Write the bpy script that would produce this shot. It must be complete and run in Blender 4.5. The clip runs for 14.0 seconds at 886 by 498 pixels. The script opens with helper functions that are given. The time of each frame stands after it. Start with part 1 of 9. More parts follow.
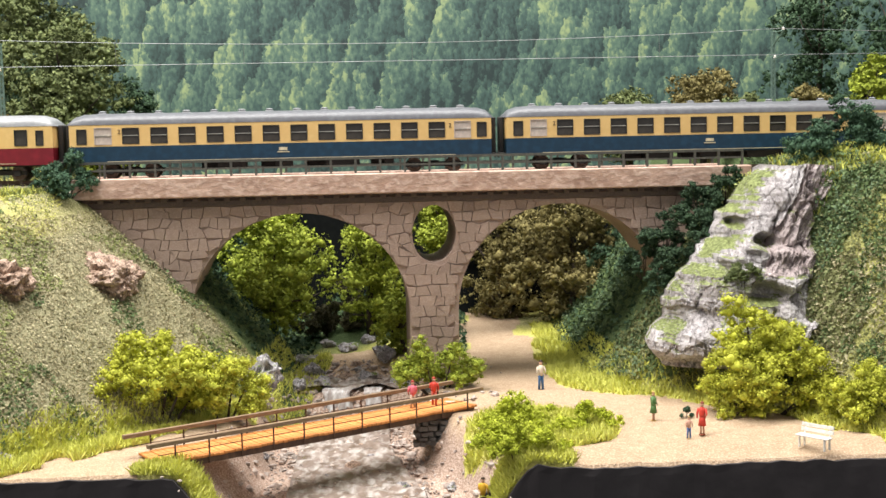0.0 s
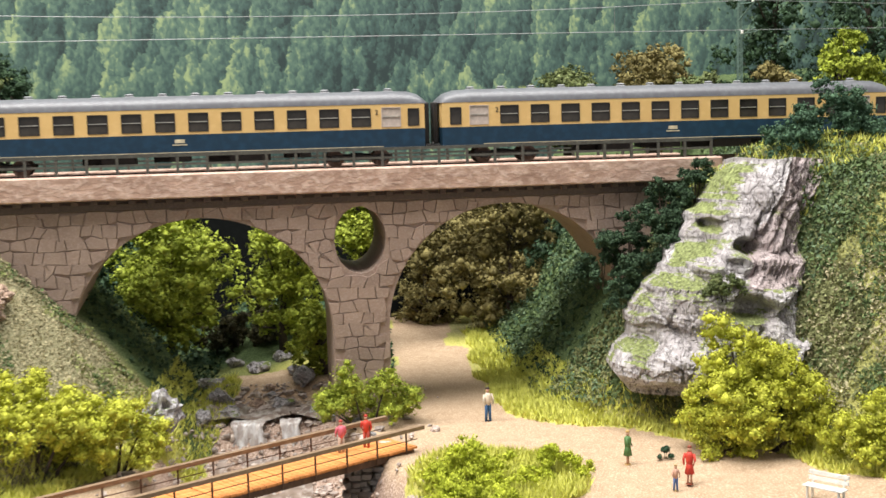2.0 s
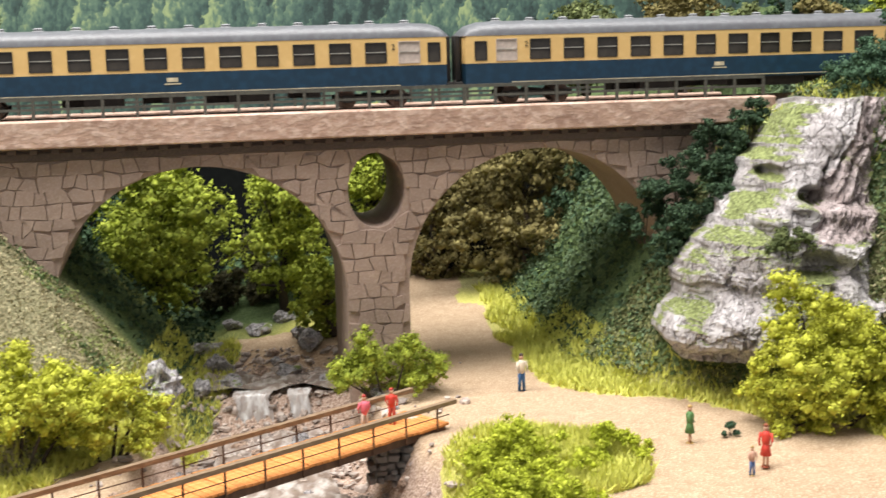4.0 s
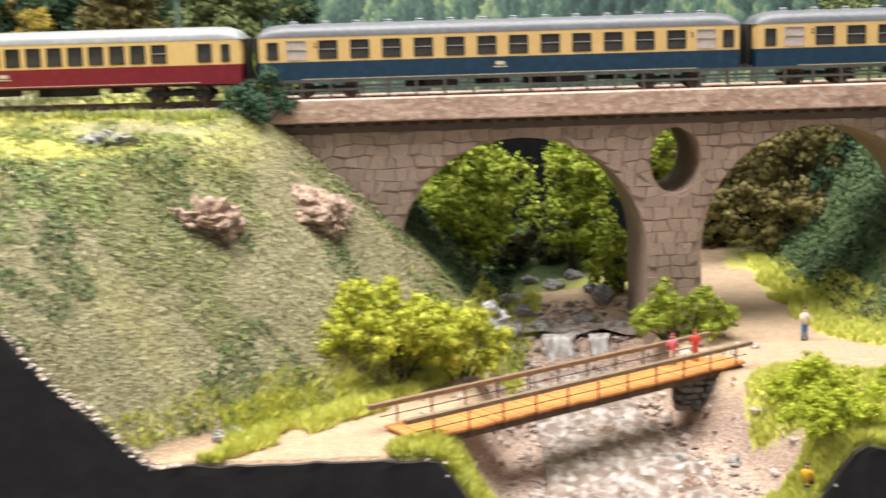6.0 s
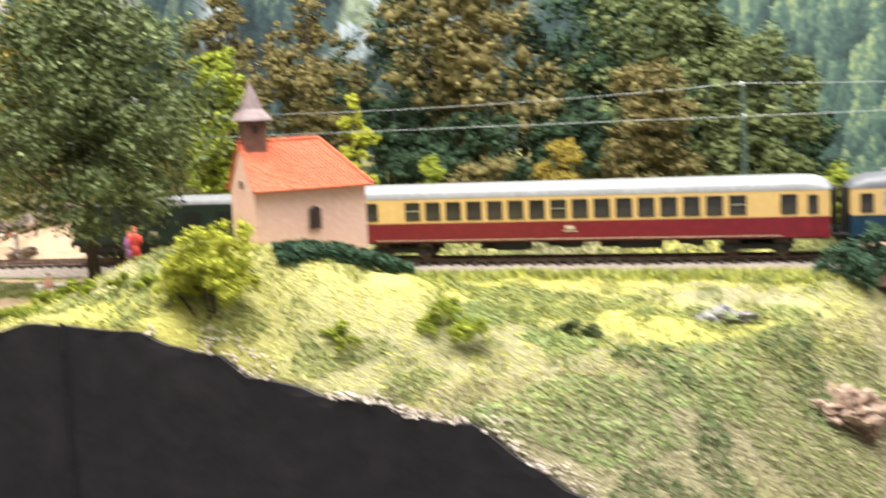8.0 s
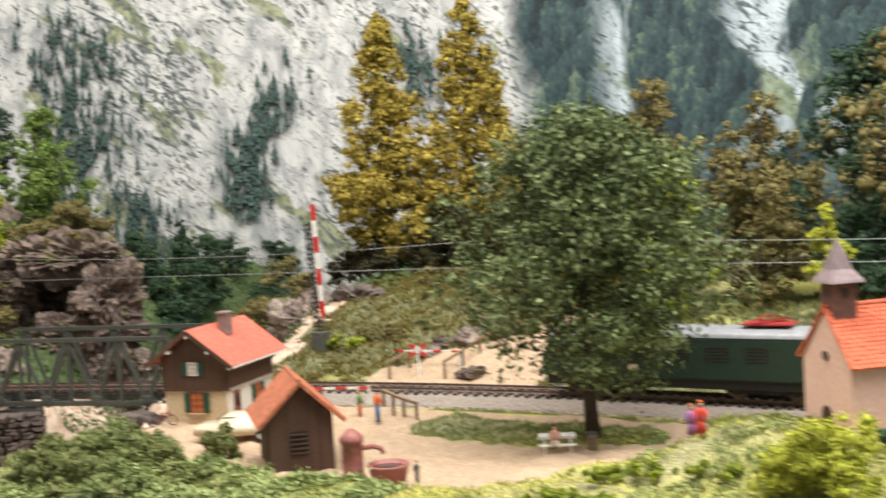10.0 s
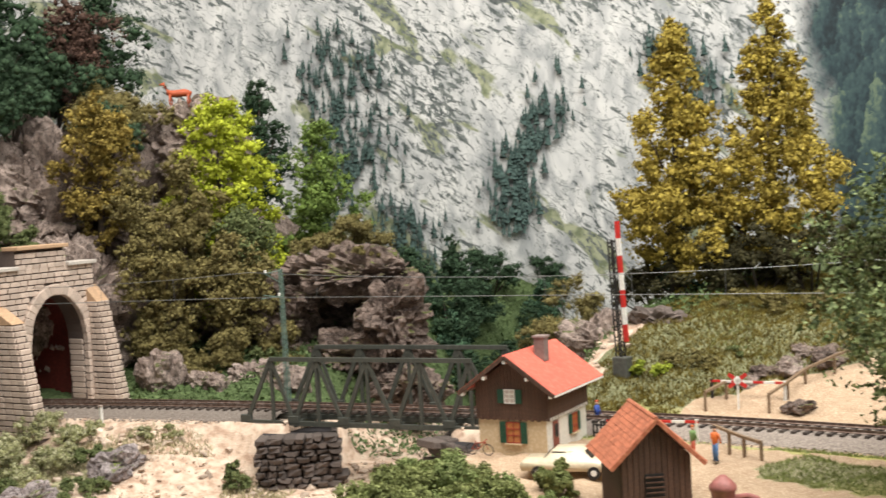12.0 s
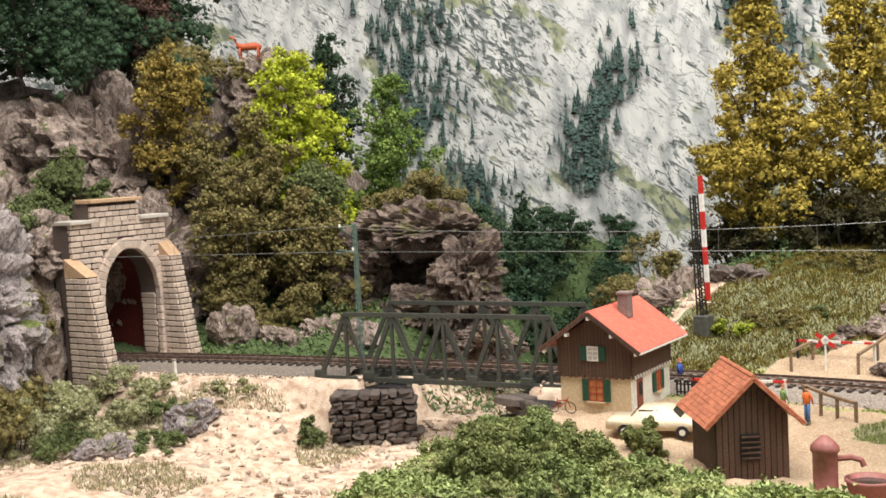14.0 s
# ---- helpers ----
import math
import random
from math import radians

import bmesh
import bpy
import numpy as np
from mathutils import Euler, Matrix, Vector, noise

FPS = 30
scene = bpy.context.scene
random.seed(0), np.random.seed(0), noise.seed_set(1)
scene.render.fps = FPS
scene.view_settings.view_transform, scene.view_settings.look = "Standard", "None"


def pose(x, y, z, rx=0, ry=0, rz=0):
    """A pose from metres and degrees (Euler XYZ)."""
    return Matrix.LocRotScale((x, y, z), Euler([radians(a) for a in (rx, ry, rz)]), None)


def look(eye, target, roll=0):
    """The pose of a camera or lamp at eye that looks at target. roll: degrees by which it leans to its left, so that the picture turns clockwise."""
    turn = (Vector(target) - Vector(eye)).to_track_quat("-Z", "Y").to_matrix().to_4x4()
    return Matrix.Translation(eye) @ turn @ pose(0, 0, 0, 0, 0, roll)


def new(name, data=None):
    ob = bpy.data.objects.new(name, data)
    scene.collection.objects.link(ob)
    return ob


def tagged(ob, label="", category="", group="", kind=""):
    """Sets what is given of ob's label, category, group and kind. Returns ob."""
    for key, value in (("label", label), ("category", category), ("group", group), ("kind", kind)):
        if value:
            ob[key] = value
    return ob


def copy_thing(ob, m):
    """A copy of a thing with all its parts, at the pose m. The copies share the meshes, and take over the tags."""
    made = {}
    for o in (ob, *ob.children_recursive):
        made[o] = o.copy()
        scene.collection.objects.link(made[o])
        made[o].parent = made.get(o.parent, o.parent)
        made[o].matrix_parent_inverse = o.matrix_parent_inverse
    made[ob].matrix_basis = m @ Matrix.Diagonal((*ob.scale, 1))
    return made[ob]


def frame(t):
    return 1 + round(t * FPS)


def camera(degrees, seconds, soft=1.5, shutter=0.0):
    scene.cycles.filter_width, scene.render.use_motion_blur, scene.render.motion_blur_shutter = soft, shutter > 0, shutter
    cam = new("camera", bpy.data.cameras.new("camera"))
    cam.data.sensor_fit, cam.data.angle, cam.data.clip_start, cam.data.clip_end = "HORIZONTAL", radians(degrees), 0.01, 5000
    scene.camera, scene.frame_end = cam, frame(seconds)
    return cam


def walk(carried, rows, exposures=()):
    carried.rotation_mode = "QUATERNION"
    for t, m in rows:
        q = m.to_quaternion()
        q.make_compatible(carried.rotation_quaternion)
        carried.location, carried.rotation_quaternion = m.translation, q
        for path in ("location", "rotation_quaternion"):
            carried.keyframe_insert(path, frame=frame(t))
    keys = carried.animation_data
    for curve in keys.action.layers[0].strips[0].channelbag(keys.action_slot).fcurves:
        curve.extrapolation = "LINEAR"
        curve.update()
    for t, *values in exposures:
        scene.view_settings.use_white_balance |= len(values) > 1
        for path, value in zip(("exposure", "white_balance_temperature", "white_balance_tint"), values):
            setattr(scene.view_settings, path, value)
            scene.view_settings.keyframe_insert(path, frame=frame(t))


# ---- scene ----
cam = camera(38.73, 14.0, shutter=0.6)
PATH = [  # seconds, x, y, z, yaw, pitch, roll
    (0.0, 0.0165, 0.0294, 0.1689, 0.597, -4.686, -1.199),
    (0.5, 0.0171, 0.0369, 0.1714, 0.125, -4.887, -1.364),
    (1.0, 0.0154, 0.0656, 0.1740, -0.795, -5.170, -1.475),
    (1.5, 0.0077, 0.1076, 0.1777, -2.238, -5.581, -1.491),
    (2.0, -0.0021, 0.1588, 0.1825, -4.004, -6.179, -1.477),
    (2.5, -0.0084, 0.1952, 0.1844, -5.207, -6.777, -1.480),
    (3.0, -0.0133, 0.2216, 0.1835, -5.922, -7.515, -1.504),
    (3.5, -0.0194, 0.2370, 0.1814, -6.047, -8.249, -1.537),
    (4.0, -0.0291, 0.2401, 0.1795, -5.480, -8.832, -1.567),
    (4.5, -0.0451, 0.2298, 0.1792, -4.119, -9.118, -1.583),
    (5.0, -0.0700, 0.2080, 0.1806, -1.877, -9.230, -1.588),
    (5.5, -0.0854, 0.1753, 0.1778, 0.676, -9.277, -1.588),
    (6.0, -0.0952, 0.1376, 0.1801, 3.606, -9.110, -1.658),
    (6.5, -0.1270, 0.1177, 0.1921, 7.185, -8.809, -1.726),
    (7.0, -0.1725, 0.1252, 0.2081, 10.855, -8.388, -1.917),
    (7.5, -0.2163, 0.1539, 0.2244, 14.612, -7.608, -2.309),
    (8.0, -0.2585, 0.1743, 0.2463, 17.905, -6.517, -2.651),
    (8.5, -0.2972, 0.1867, 0.2646, 21.219, -5.682, -3.024),
    (9.0, -0.3378, 0.1916, 0.2835, 24.708, -5.056, -3.204),
    (9.5, -0.3707, 0.1936, 0.2952, 27.660, -4.477, -3.320),
    (10.0, -0.4034, 0.1928, 0.3013, 30.751, -3.825, -3.380),
    (10.5, -0.4338, 0.1912, 0.3038, 33.706, -3.224, -3.390),
    (11.0, -0.4599, 0.1903, 0.3045, 36.249, -2.798, -3.355),
    (11.5, -0.4800, 0.1922, 0.3054, 38.106, -2.671, -3.278),
    (12.0, -0.5003, 0.1969, 0.3074, 39.884, -2.752, -3.159),
    (12.5, -0.5108, 0.1994, 0.3080, 41.198, -3.013, -3.062),
    (13.0, -0.5179, 0.1993, 0.3047, 42.165, -3.351, -2.970),
    (13.5, -0.5229, 0.1993, 0.3037, 42.710, -3.752, -2.942),
    (14.0, -0.5236, 0.1986, 0.3024, 42.469, -4.366, -2.931),
]
walk(cam, [(t, pose(x, y, z, 90 + pitch, 0, yaw) @ pose(0, 0, 0, 0, 0, roll)) for t, x, y, z, yaw, pitch, roll in PATH],
     exposures=[(0.0, 0.0), (2.0, -0.05), (5.0, -0.06), (6.5, 0.06), (7.2, 0.03), (8.0, 0.18), (9.0, -0.05), (11.5, -0.32), (14.0, -0.30)])
import itertools

# ---- light: a dim exhibition room, the wide lights that hang above the layout, and an added back fill lamp ----
world = bpy.data.worlds.new("room_light")
scene.world = world
world.use_nodes = True
world.node_tree.nodes["Background"].inputs[0].default_value = (1.0, 0.98, 0.95, 1)
world.node_tree.nodes["Background"].inputs[1].default_value = 0.42


def lamp(name, eye, target, size_x, size_y, watts, colour):
    data = bpy.data.lights.new(name, "AREA")
    data.shape, data.size, data.size_y, data.energy, data.color = "RECTANGLE", size_x, size_y, watts, colour
    ob = new(name, data)
    ob.matrix_world = look(eye, target)
    return ob


lamp("ceiling_light_right", (0.12, 0.74, 1.35), (0.06, 0.99, 0.0), 1.2, 0.80, 30.0, (1.0, 0.975, 0.93))
# added unseen lamp that brightens the valley behind the viaduct
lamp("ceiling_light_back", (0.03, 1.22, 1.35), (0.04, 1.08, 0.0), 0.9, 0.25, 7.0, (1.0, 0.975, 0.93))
lamp("ceiling_light_middle", (-0.68, 0.62, 1.35), (-0.62, 0.95, 0.1), 0.8, 0.70, 23.0, (1.0, 0.975, 0.93))
lamp("ceiling_light_left", (-1.36, 0.50, 1.35), (-1.36, 0.95, 0.1), 0.7, 0.60, 10.8, (1.0, 0.905, 0.785))

# ---- materials ----
def material(name, colour, other=None, rough=0.8, metal=0.0, grain=400.0, blotch=40.0, bump=0.15, third=None, spread=0.5, island=0.0, stretch=(1, 1, 1), gloss=0.5, sheen=0.0):
    """A surface with large blotches between two colours, a fine grain, a fine relief, and a different tone for each piece."""
    m = bpy.data.materials.new(name)
    m.use_nodes = True
    nt = m.node_tree
    n, l = nt.nodes, nt.links
    bsdf = n["Principled BSDF"]
    bsdf.inputs["Roughness"].default_value, bsdf.inputs["Metallic"].default_value = rough, metal
    bsdf.inputs["Specular IOR Level"].default_value = gloss
    other = other or tuple(c * 0.7 for c in colour)
    third = third or tuple(min(1, c * 1.2) for c in colour)
    at = n.new("ShaderNodeTexCoord")
    mp = n.new("ShaderNodeMapping")
    mp.inputs["Scale"].default_value = stretch
    l.new(at.outputs["Object"], mp.inputs["Vector"])
    big, fine = n.new("ShaderNodeTexNoise"), n.new("ShaderNodeTexNoise")
    big.inputs["Scale"].default_value, fine.inputs["Scale"].default_value = blotch, grain
    big.inputs["Detail"].default_value, fine.inputs["Detail"].default_value = 5, 4
    for t in (big, fine):
        l.new(mp.outputs["Vector"], t.inputs["Vector"])
    ramp = n.new("ShaderNodeValToRGB")
    ramp.color_ramp.elements[0].position, ramp.color_ramp.elements[1].position = 0.5 - spread / 2, 0.5 + spread / 2
    ramp.color_ramp.elements[0].color, ramp.color_ramp.elements[1].color = (*other, 1), (*colour, 1)
    l.new(big.outputs["Fac"], ramp.inputs["Fac"])
    mix = n.new("ShaderNodeMix")
    mix.data_type = "RGBA"
    l.new(ramp.outputs["Color"], mix.inputs["A"])
    mix.inputs["B"].default_value = (*third, 1)
    fr = n.new("ShaderNodeMapRange")
    fr.inputs["From Min"].default_value, fr.inputs["From Max"].default_value = 0.45, 0.75
    l.new(fine.outputs["Fac"], fr.inputs["Value"])
    l.new(fr.outputs["Result"], mix.inputs["Factor"])
    last = mix.outputs["Result"]
    if island:
        geo, info = n.new("ShaderNodeNewGeometry"), n.new("ShaderNodeObjectInfo")
        add = n.new("ShaderNodeMath")
        add.operation = "ADD"
        l.new(geo.outputs["Random Per Island"], add.inputs[0])
        l.new(info.outputs["Random"], add.inputs[1])
        wrap = n.new("ShaderNodeMath")
        wrap.operation = "FRACT"
        l.new(add.outputs[0], wrap.inputs[0])
        to = n.new("ShaderNodeMapRange")
        to.inputs["To Min"].default_value, to.inputs["To Max"].default_value = 1 - island, 1 + island
        l.new(wrap.outputs[0], to.inputs["Value"])
        hsv = n.new("ShaderNodeHueSaturation")
        l.new(to.outputs["Result"], hsv.inputs["Value"])
        l.new(last, hsv.inputs["Color"])
        last = hsv.outputs["Color"]
    l.new(last, bsdf.inputs["Base Color"])
    if bump:
        b = n.new("ShaderNodeBump")
        b.inputs["Strength"].default_value, b.inputs["Distance"].default_value = bump, 0.001
        l.new(fine.outputs["Fac"], b.inputs["Height"])
        l.new(b.outputs["Normal"], bsdf.inputs["Normal"])
    return m


STONE = material("viaduct_stone", (0.37, 0.268, 0.218), (0.28, 0.20, 0.163), 0.9, grain=900, blotch=60, bump=0.35, third=(0.41, 0.315, 0.265), island=0.10)
# dark mortar; on cornice and corbels it paints grime and the slab's shade
JOINT_AND_SHADE = material("mortar_and_shaded_stone", (0.115, 0.085, 0.072), (0.08, 0.06, 0.052), 0.95, grain=900)
SLAB = material("parapet_stone", (0.57, 0.385, 0.305), (0.34, 0.215, 0.165), 0.85, grain=420, blotch=110, bump=0.6, third=(0.70, 0.53, 0.45), spread=0.35, stretch=(0.55, 1, 1.0))
BLACK = material("black_fascia_paint", (0.030, 0.025, 0.028), (0.021, 0.018, 0.020), 0.75, grain=60, blotch=6, bump=0.7, third=(0.040, 0.034, 0.037))
FOAM = material("black_foam_edge", (0.03, 0.026, 0.028), (0.012, 0.011, 0.012), 0.95, grain=500, blotch=80, bump=0.6)
RAILSTEEL = material("rusty_rail", (0.16, 0.10, 0.075), (0.10, 0.065, 0.05), 0.5, metal=0.5, third=(0.28, 0.22, 0.19))
SLEEPER = material("dark_sleeper", (0.05, 0.036, 0.028), (0.03, 0.023, 0.02), 0.9, island=0.25)
BALLAST = material("grey_ballast", (0.30, 0.25, 0.21), (0.16, 0.13, 0.11), 0.95, grain=900, blotch=600, bump=0.8, third=(0.42, 0.36, 0.31), island=0.3)
IRON = material("dark_railing_iron", (0.11, 0.11, 0.095), (0.07, 0.068, 0.06), 0.55, metal=0.3)
MAST = material("green_mast_steel", (0.16, 0.24, 0.20), (0.11, 0.17, 0.14), 0.55, metal=0.2)
WIRE = material("wire", (0.20, 0.21, 0.21), None, 0.45, metal=0.6, bump=0)
CREAM = material("cream_coach_paint", (0.74, 0.50, 0.20), (0.70, 0.46, 0.18), 0.38, grain=200, bump=0.02, third=(0.78, 0.54, 0.23))
BLUE = material("ocean_blue_coach_paint", (0.006, 0.034, 0.068), (0.005, 0.028, 0.058), 0.45, grain=200, bump=0.02, third=(0.01, 0.05, 0.10))
RED = material("wine_red_coach_paint", (0.19, 0.010, 0.022), (0.16, 0.008, 0.018), 0.35, grain=200, bump=0.02)
ROOFGREY = material("grey_coach_roof", (0.13, 0.135, 0.15), (0.10, 0.10, 0.115), 0.42, grain=300, bump=0.03)
ROOFSILVER = material("silver_coach_roof", (0.28, 0.285, 0.30), (0.23, 0.235, 0.25), 0.4, grain=300, bump=0.03)
LOCO = material("bottle_green_loco_paint", (0.014, 0.040, 0.028), (0.010, 0.030, 0.022), 0.4, grain=300, bump=0.03)
UNDER = material("dark_underframe", (0.022, 0.019, 0.018), (0.012, 0.011, 0.011), 0.7)
PANE = material("dark_coach_window", (0.045, 0.04, 0.036), (0.02, 0.018, 0.017), 0.12, grain=60, blotch=120, bump=0, third=(0.07, 0.06, 0.05))
DOORGLASS = material("frosted_window", (0.55, 0.47, 0.42), (0.47, 0.40, 0.36), 0.3, bump=0)
WHITE = material("white_paint", (0.75, 0.73, 0.68), (0.62, 0.60, 0.56), 0.6)
WOODORANGE = material("orange_plank", (0.62, 0.24, 0.06), (0.46, 0.16, 0.035), 0.75, grain=700, blotch=90, bump=0.3, third=(0.72, 0.33, 0.11), island=0.12, stretch=(0.3, 1, 1))
WOODRAIL = material("weathered_rail_wood", (0.22, 0.145, 0.085), (0.14, 0.09, 0.055), 0.8, grain=700, third=(0.30, 0.21, 0.13), stretch=(0.3, 1, 1))
BROWNWOOD = material("dark_brown_wood", (0.085, 0.042, 0.026), (0.05, 0.025, 0.016), 0.75, grain=500, third=(0.12, 0.065, 0.04), island=0.15, stretch=(1, 1, 0.3))
DARKSTONE = material("dark_rubble_stone", (0.125, 0.098, 0.084), (0.052, 0.041, 0.036), 0.85, bump=0.5, island=0.3)
WATER = material("white_water", (0.47, 0.43, 0.41), (0.25, 0.19, 0.165), 0.18, grain=260, blotch=120, bump=0.6, third=(0.80, 0.81, 0.82), stretch=(1, 1, 0.25))
ROSE = material("rose_plaster", (0.86, 0.55, 0.455), (0.78, 0.47, 0.38), 0.9, grain=400, blotch=35, bump=0.15, third=(0.88, 0.64, 0.54))
TILE = material("orange_roof_tile", (0.60, 0.13, 0.055), (0.48, 0.09, 0.04), 0.75, island=0.14, third=(0.68, 0.19, 0.09))
TILEOLD = material("weathered_roof_tile", (0.42, 0.13, 0.06), (0.28, 0.075, 0.04), 0.8, island=0.2, third=(0.52, 0.21, 0.11))
TRUNK = material("bark", (0.065, 0.048, 0.036), (0.035, 0.026, 0.02), 0.95, bump=0.6)


def leaf(name, a, b, c, island=0.30):
    return material(name, a, b, 0.75, grain=300, blotch=60, bump=0.0, third=c, island=island, gloss=0.25)


L_YELLOW = leaf("yellow_green_foliage", (0.46, 0.475, 0.05), (0.33, 0.36, 0.035), (0.58, 0.58, 0.09))
L_GREEN = leaf("fresh_green_foliage", (0.29, 0.345, 0.04), (0.16, 0.205, 0.024), (0.42, 0.47, 0.06))
L_MID = leaf("leaf_green_foliage", (0.135, 0.165, 0.06), (0.07, 0.095, 0.035), (0.22, 0.25, 0.10))
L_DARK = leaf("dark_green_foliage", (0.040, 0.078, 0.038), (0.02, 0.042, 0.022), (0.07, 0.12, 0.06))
L_BLUE = leaf("blue_green_foliage", (0.055, 0.112, 0.062), (0.03, 0.066, 0.04), (0.09, 0.165, 0.09))
L_OLIVE = leaf("olive_brown_foliage", (0.195, 0.162, 0.058), (0.11, 0.092, 0.034), (0.29, 0.25, 0.095))
L_GOLD = leaf("golden_foliage", (0.36, 0.275, 0.045), (0.17, 0.125, 0.022), (0.54, 0.43, 0.085))
L_OLDGOLD = leaf("old_gold_foliage", (0.27, 0.20, 0.045), (0.14, 0.10, 0.024), (0.40, 0.31, 0.075))
L_LIME = leaf("lime_foliage", (0.43, 0.48, 0.035), (0.27, 0.32, 0.024), (0.56, 0.60, 0.07))
# this dark tone stands in for the shade under the trees
L_SHADED = leaf("shade_dark_foliage", (0.050, 0.046, 0.018), (0.026, 0.024, 0.010), (0.085, 0.075, 0.028))
L_HOUSE = leaf("dull_green_foliage", (0.20, 0.225, 0.075), (0.105, 0.125, 0.04), (0.31, 0.335, 0.13))
L_PLUM = leaf("silvery_leaf_foliage", (0.085, 0.118, 0.036), (0.034, 0.052, 0.016), (0.32, 0.37, 0.17), 0.5)


def rock_material(name, pale, mid, dark, moss=None, scale=1.0, stretch=(1, 1, 0.55), bare=0.95):
    """Fissured rock: blotches of three tones, dark cracks at two sizes, a coarse relief, and moss on what faces up."""
    m = bpy.data.materials.new(name)
    m.use_nodes = True
    n, l = m.node_tree.nodes, m.node_tree.links
    bsdf = n["Principled BSDF"]
    bsdf.inputs["Roughness"].default_value, bsdf.inputs["Specular IOR Level"].default_value = 0.9, 0.3
    at, mp = n.new("ShaderNodeTexCoord"), n.new("ShaderNodeMapping")
    mp.inputs["Scale"].default_value, mp.inputs["Rotation"].default_value = stretch, (0.2, 0.45, 0.1)
    l.new(at.outputs["Object"], mp.inputs["Vector"])

    def noise_of(size, detail=6, distort=0.0):
        t = n.new("ShaderNodeTexNoise")
        t.inputs["Scale"].default_value, t.inputs["Detail"].default_value, t.inputs["Distortion"].default_value = size * scale, detail, distort
        l.new(mp.outputs["Vector"], t.inputs["Vector"])
        return t.outputs["Fac"]

    def calc(kind, a, b):
        x = n.new("ShaderNodeMath")
        x.operation = kind
        for k, v in enumerate((a, b)):
            if isinstance(v, (int, float)):
                x.inputs[k].default_value = v
            else:
                l.new(v, x.inputs[k])
        return x.outputs[0]

    def span(v, a, b):
        x = n.new("ShaderNodeMapRange")
        x.inputs["From Min"].default_value, x.inputs["From Max"].default_value = a, b
        l.new(v, x.inputs["Value"])
        return x.outputs["Result"]

    def mixed(fac, a, b):
        x = n.new("ShaderNodeMix")
        x.data_type = "RGBA"
        l.new(fac, x.inputs["Factor"])
        for slot, v in (("A", a), ("B", b)):
            if isinstance(v, tuple):
                x.inputs[slot].default_value = (*v, 1)
            else:
                l.new(v, x.inputs[slot])
        return x.outputs["Result"]

    big, small, fine = noise_of(70, 6, 0.6), noise_of(230, 6, 1.0), noise_of(800, 4)
    lines = calc("MINIMUM", span(calc("ABSOLUTE", calc("SUBTRACT", small, 0.5), 0), 0.0, 0.016), span(calc("ABSOLUTE", calc("SUBTRACT", noise_of(95, 8, 1.6), 0.5), 0), 0.0, 0.011))
    tone = mixed(span(big, 0.38, 0.60), mid, pale)
    tone = mixed(span(small, 0.60, 0.72), tone, mid)
    tone = mixed(span(fine, 0.56, 0.70), tone, tuple(min(1.0, c * 1.25) for c in pale))
    tone = mixed(lines, dark, tone)
    if moss:
        geo, sep = n.new("ShaderNodeNewGeometry"), n.new("ShaderNodeSeparateXYZ")
        l.new(geo.outputs["Normal"], sep.inputs["Vector"])
        grow = span(calc("ADD", sep.outputs["Z"], calc("MULTIPLY", calc("SUBTRACT", noise_of(52, 5, 0.3), 0.5), 3.2)), bare, bare + 0.17)
        green = mixed(span(fine, 0.4, 0.6), tuple(c * 0.55 for c in moss), moss)
        tone = mixed(grow, tone, green)
    l.new(tone, bsdf.inputs["Base Color"])
    height = calc("ADD", calc("MULTIPLY", small, 1.4), calc("ADD", calc("MULTIPLY", lines, 0.45), calc("MULTIPLY", fine, 0.35)))
    b = n.new("ShaderNodeBump")
    b.inputs["Strength"].default_value, b.inputs["Distance"].default_value = 1.0, 0.0013
    l.new(height, b.inputs["Height"])
    l.new(b.outputs["Normal"], bsdf.inputs["Normal"])
    return m


ROCKGREY = rock_material("pale_grey_rock", (0.48, 0.465, 0.475), (0.27, 0.25, 0.26), (0.06, 0.052, 0.055), (0.25, 0.31, 0.09))
CLIFFROCK = rock_material("pale_lilac_cliff", (0.47, 0.445, 0.455), (0.35, 0.32, 0.325), (0.235, 0.21, 0.212), (0.27, 0.31, 0.12), 0.8, (1, 1, 0.40), 0.66)
GULLYROCK = rock_material("mauve_brown_cliff", (0.47, 0.40, 0.40), (0.33, 0.27, 0.265), (0.15, 0.12, 0.118), (0.27, 0.31, 0.12), 0.9, (1, 1, 0.30), 0.85)
ROCKBROWN = rock_material("brown_rock", (0.42, 0.335, 0.29), (0.18, 0.135, 0.112), (0.04, 0.032, 0.028), (0.13, 0.14, 0.05))
ROCKCAVE = rock_material("dark_layered_rock", (0.24, 0.18, 0.15), (0.10, 0.074, 0.062), (0.03, 0.024, 0.02), (0.17, 0.18, 0.06), 1.0, (0.6, 0.6, 1.3))
ROCKVIOLET = rock_material("violet_grey_rock", (0.40, 0.35, 0.34), (0.22, 0.185, 0.18), (0.055, 0.045, 0.043), (0.20, 0.23, 0.07))
ROCKPINK = rock_material("rosy_rock", (0.56, 0.415, 0.33), (0.33, 0.225, 0.165), (0.11, 0.07, 0.05), None, 1.3)

# ---- helpers for meshes ----
def part(name, bm, mat, parent=None, label="", m=None, smooth=False):
    """Links a bmesh as one mesh object under a thing or a part."""
    me = bpy.data.meshes.new(name)
    bm.to_mesh(me)
    bm.free()
    return part_mesh(name, me, mat, parent, label, m, smooth)


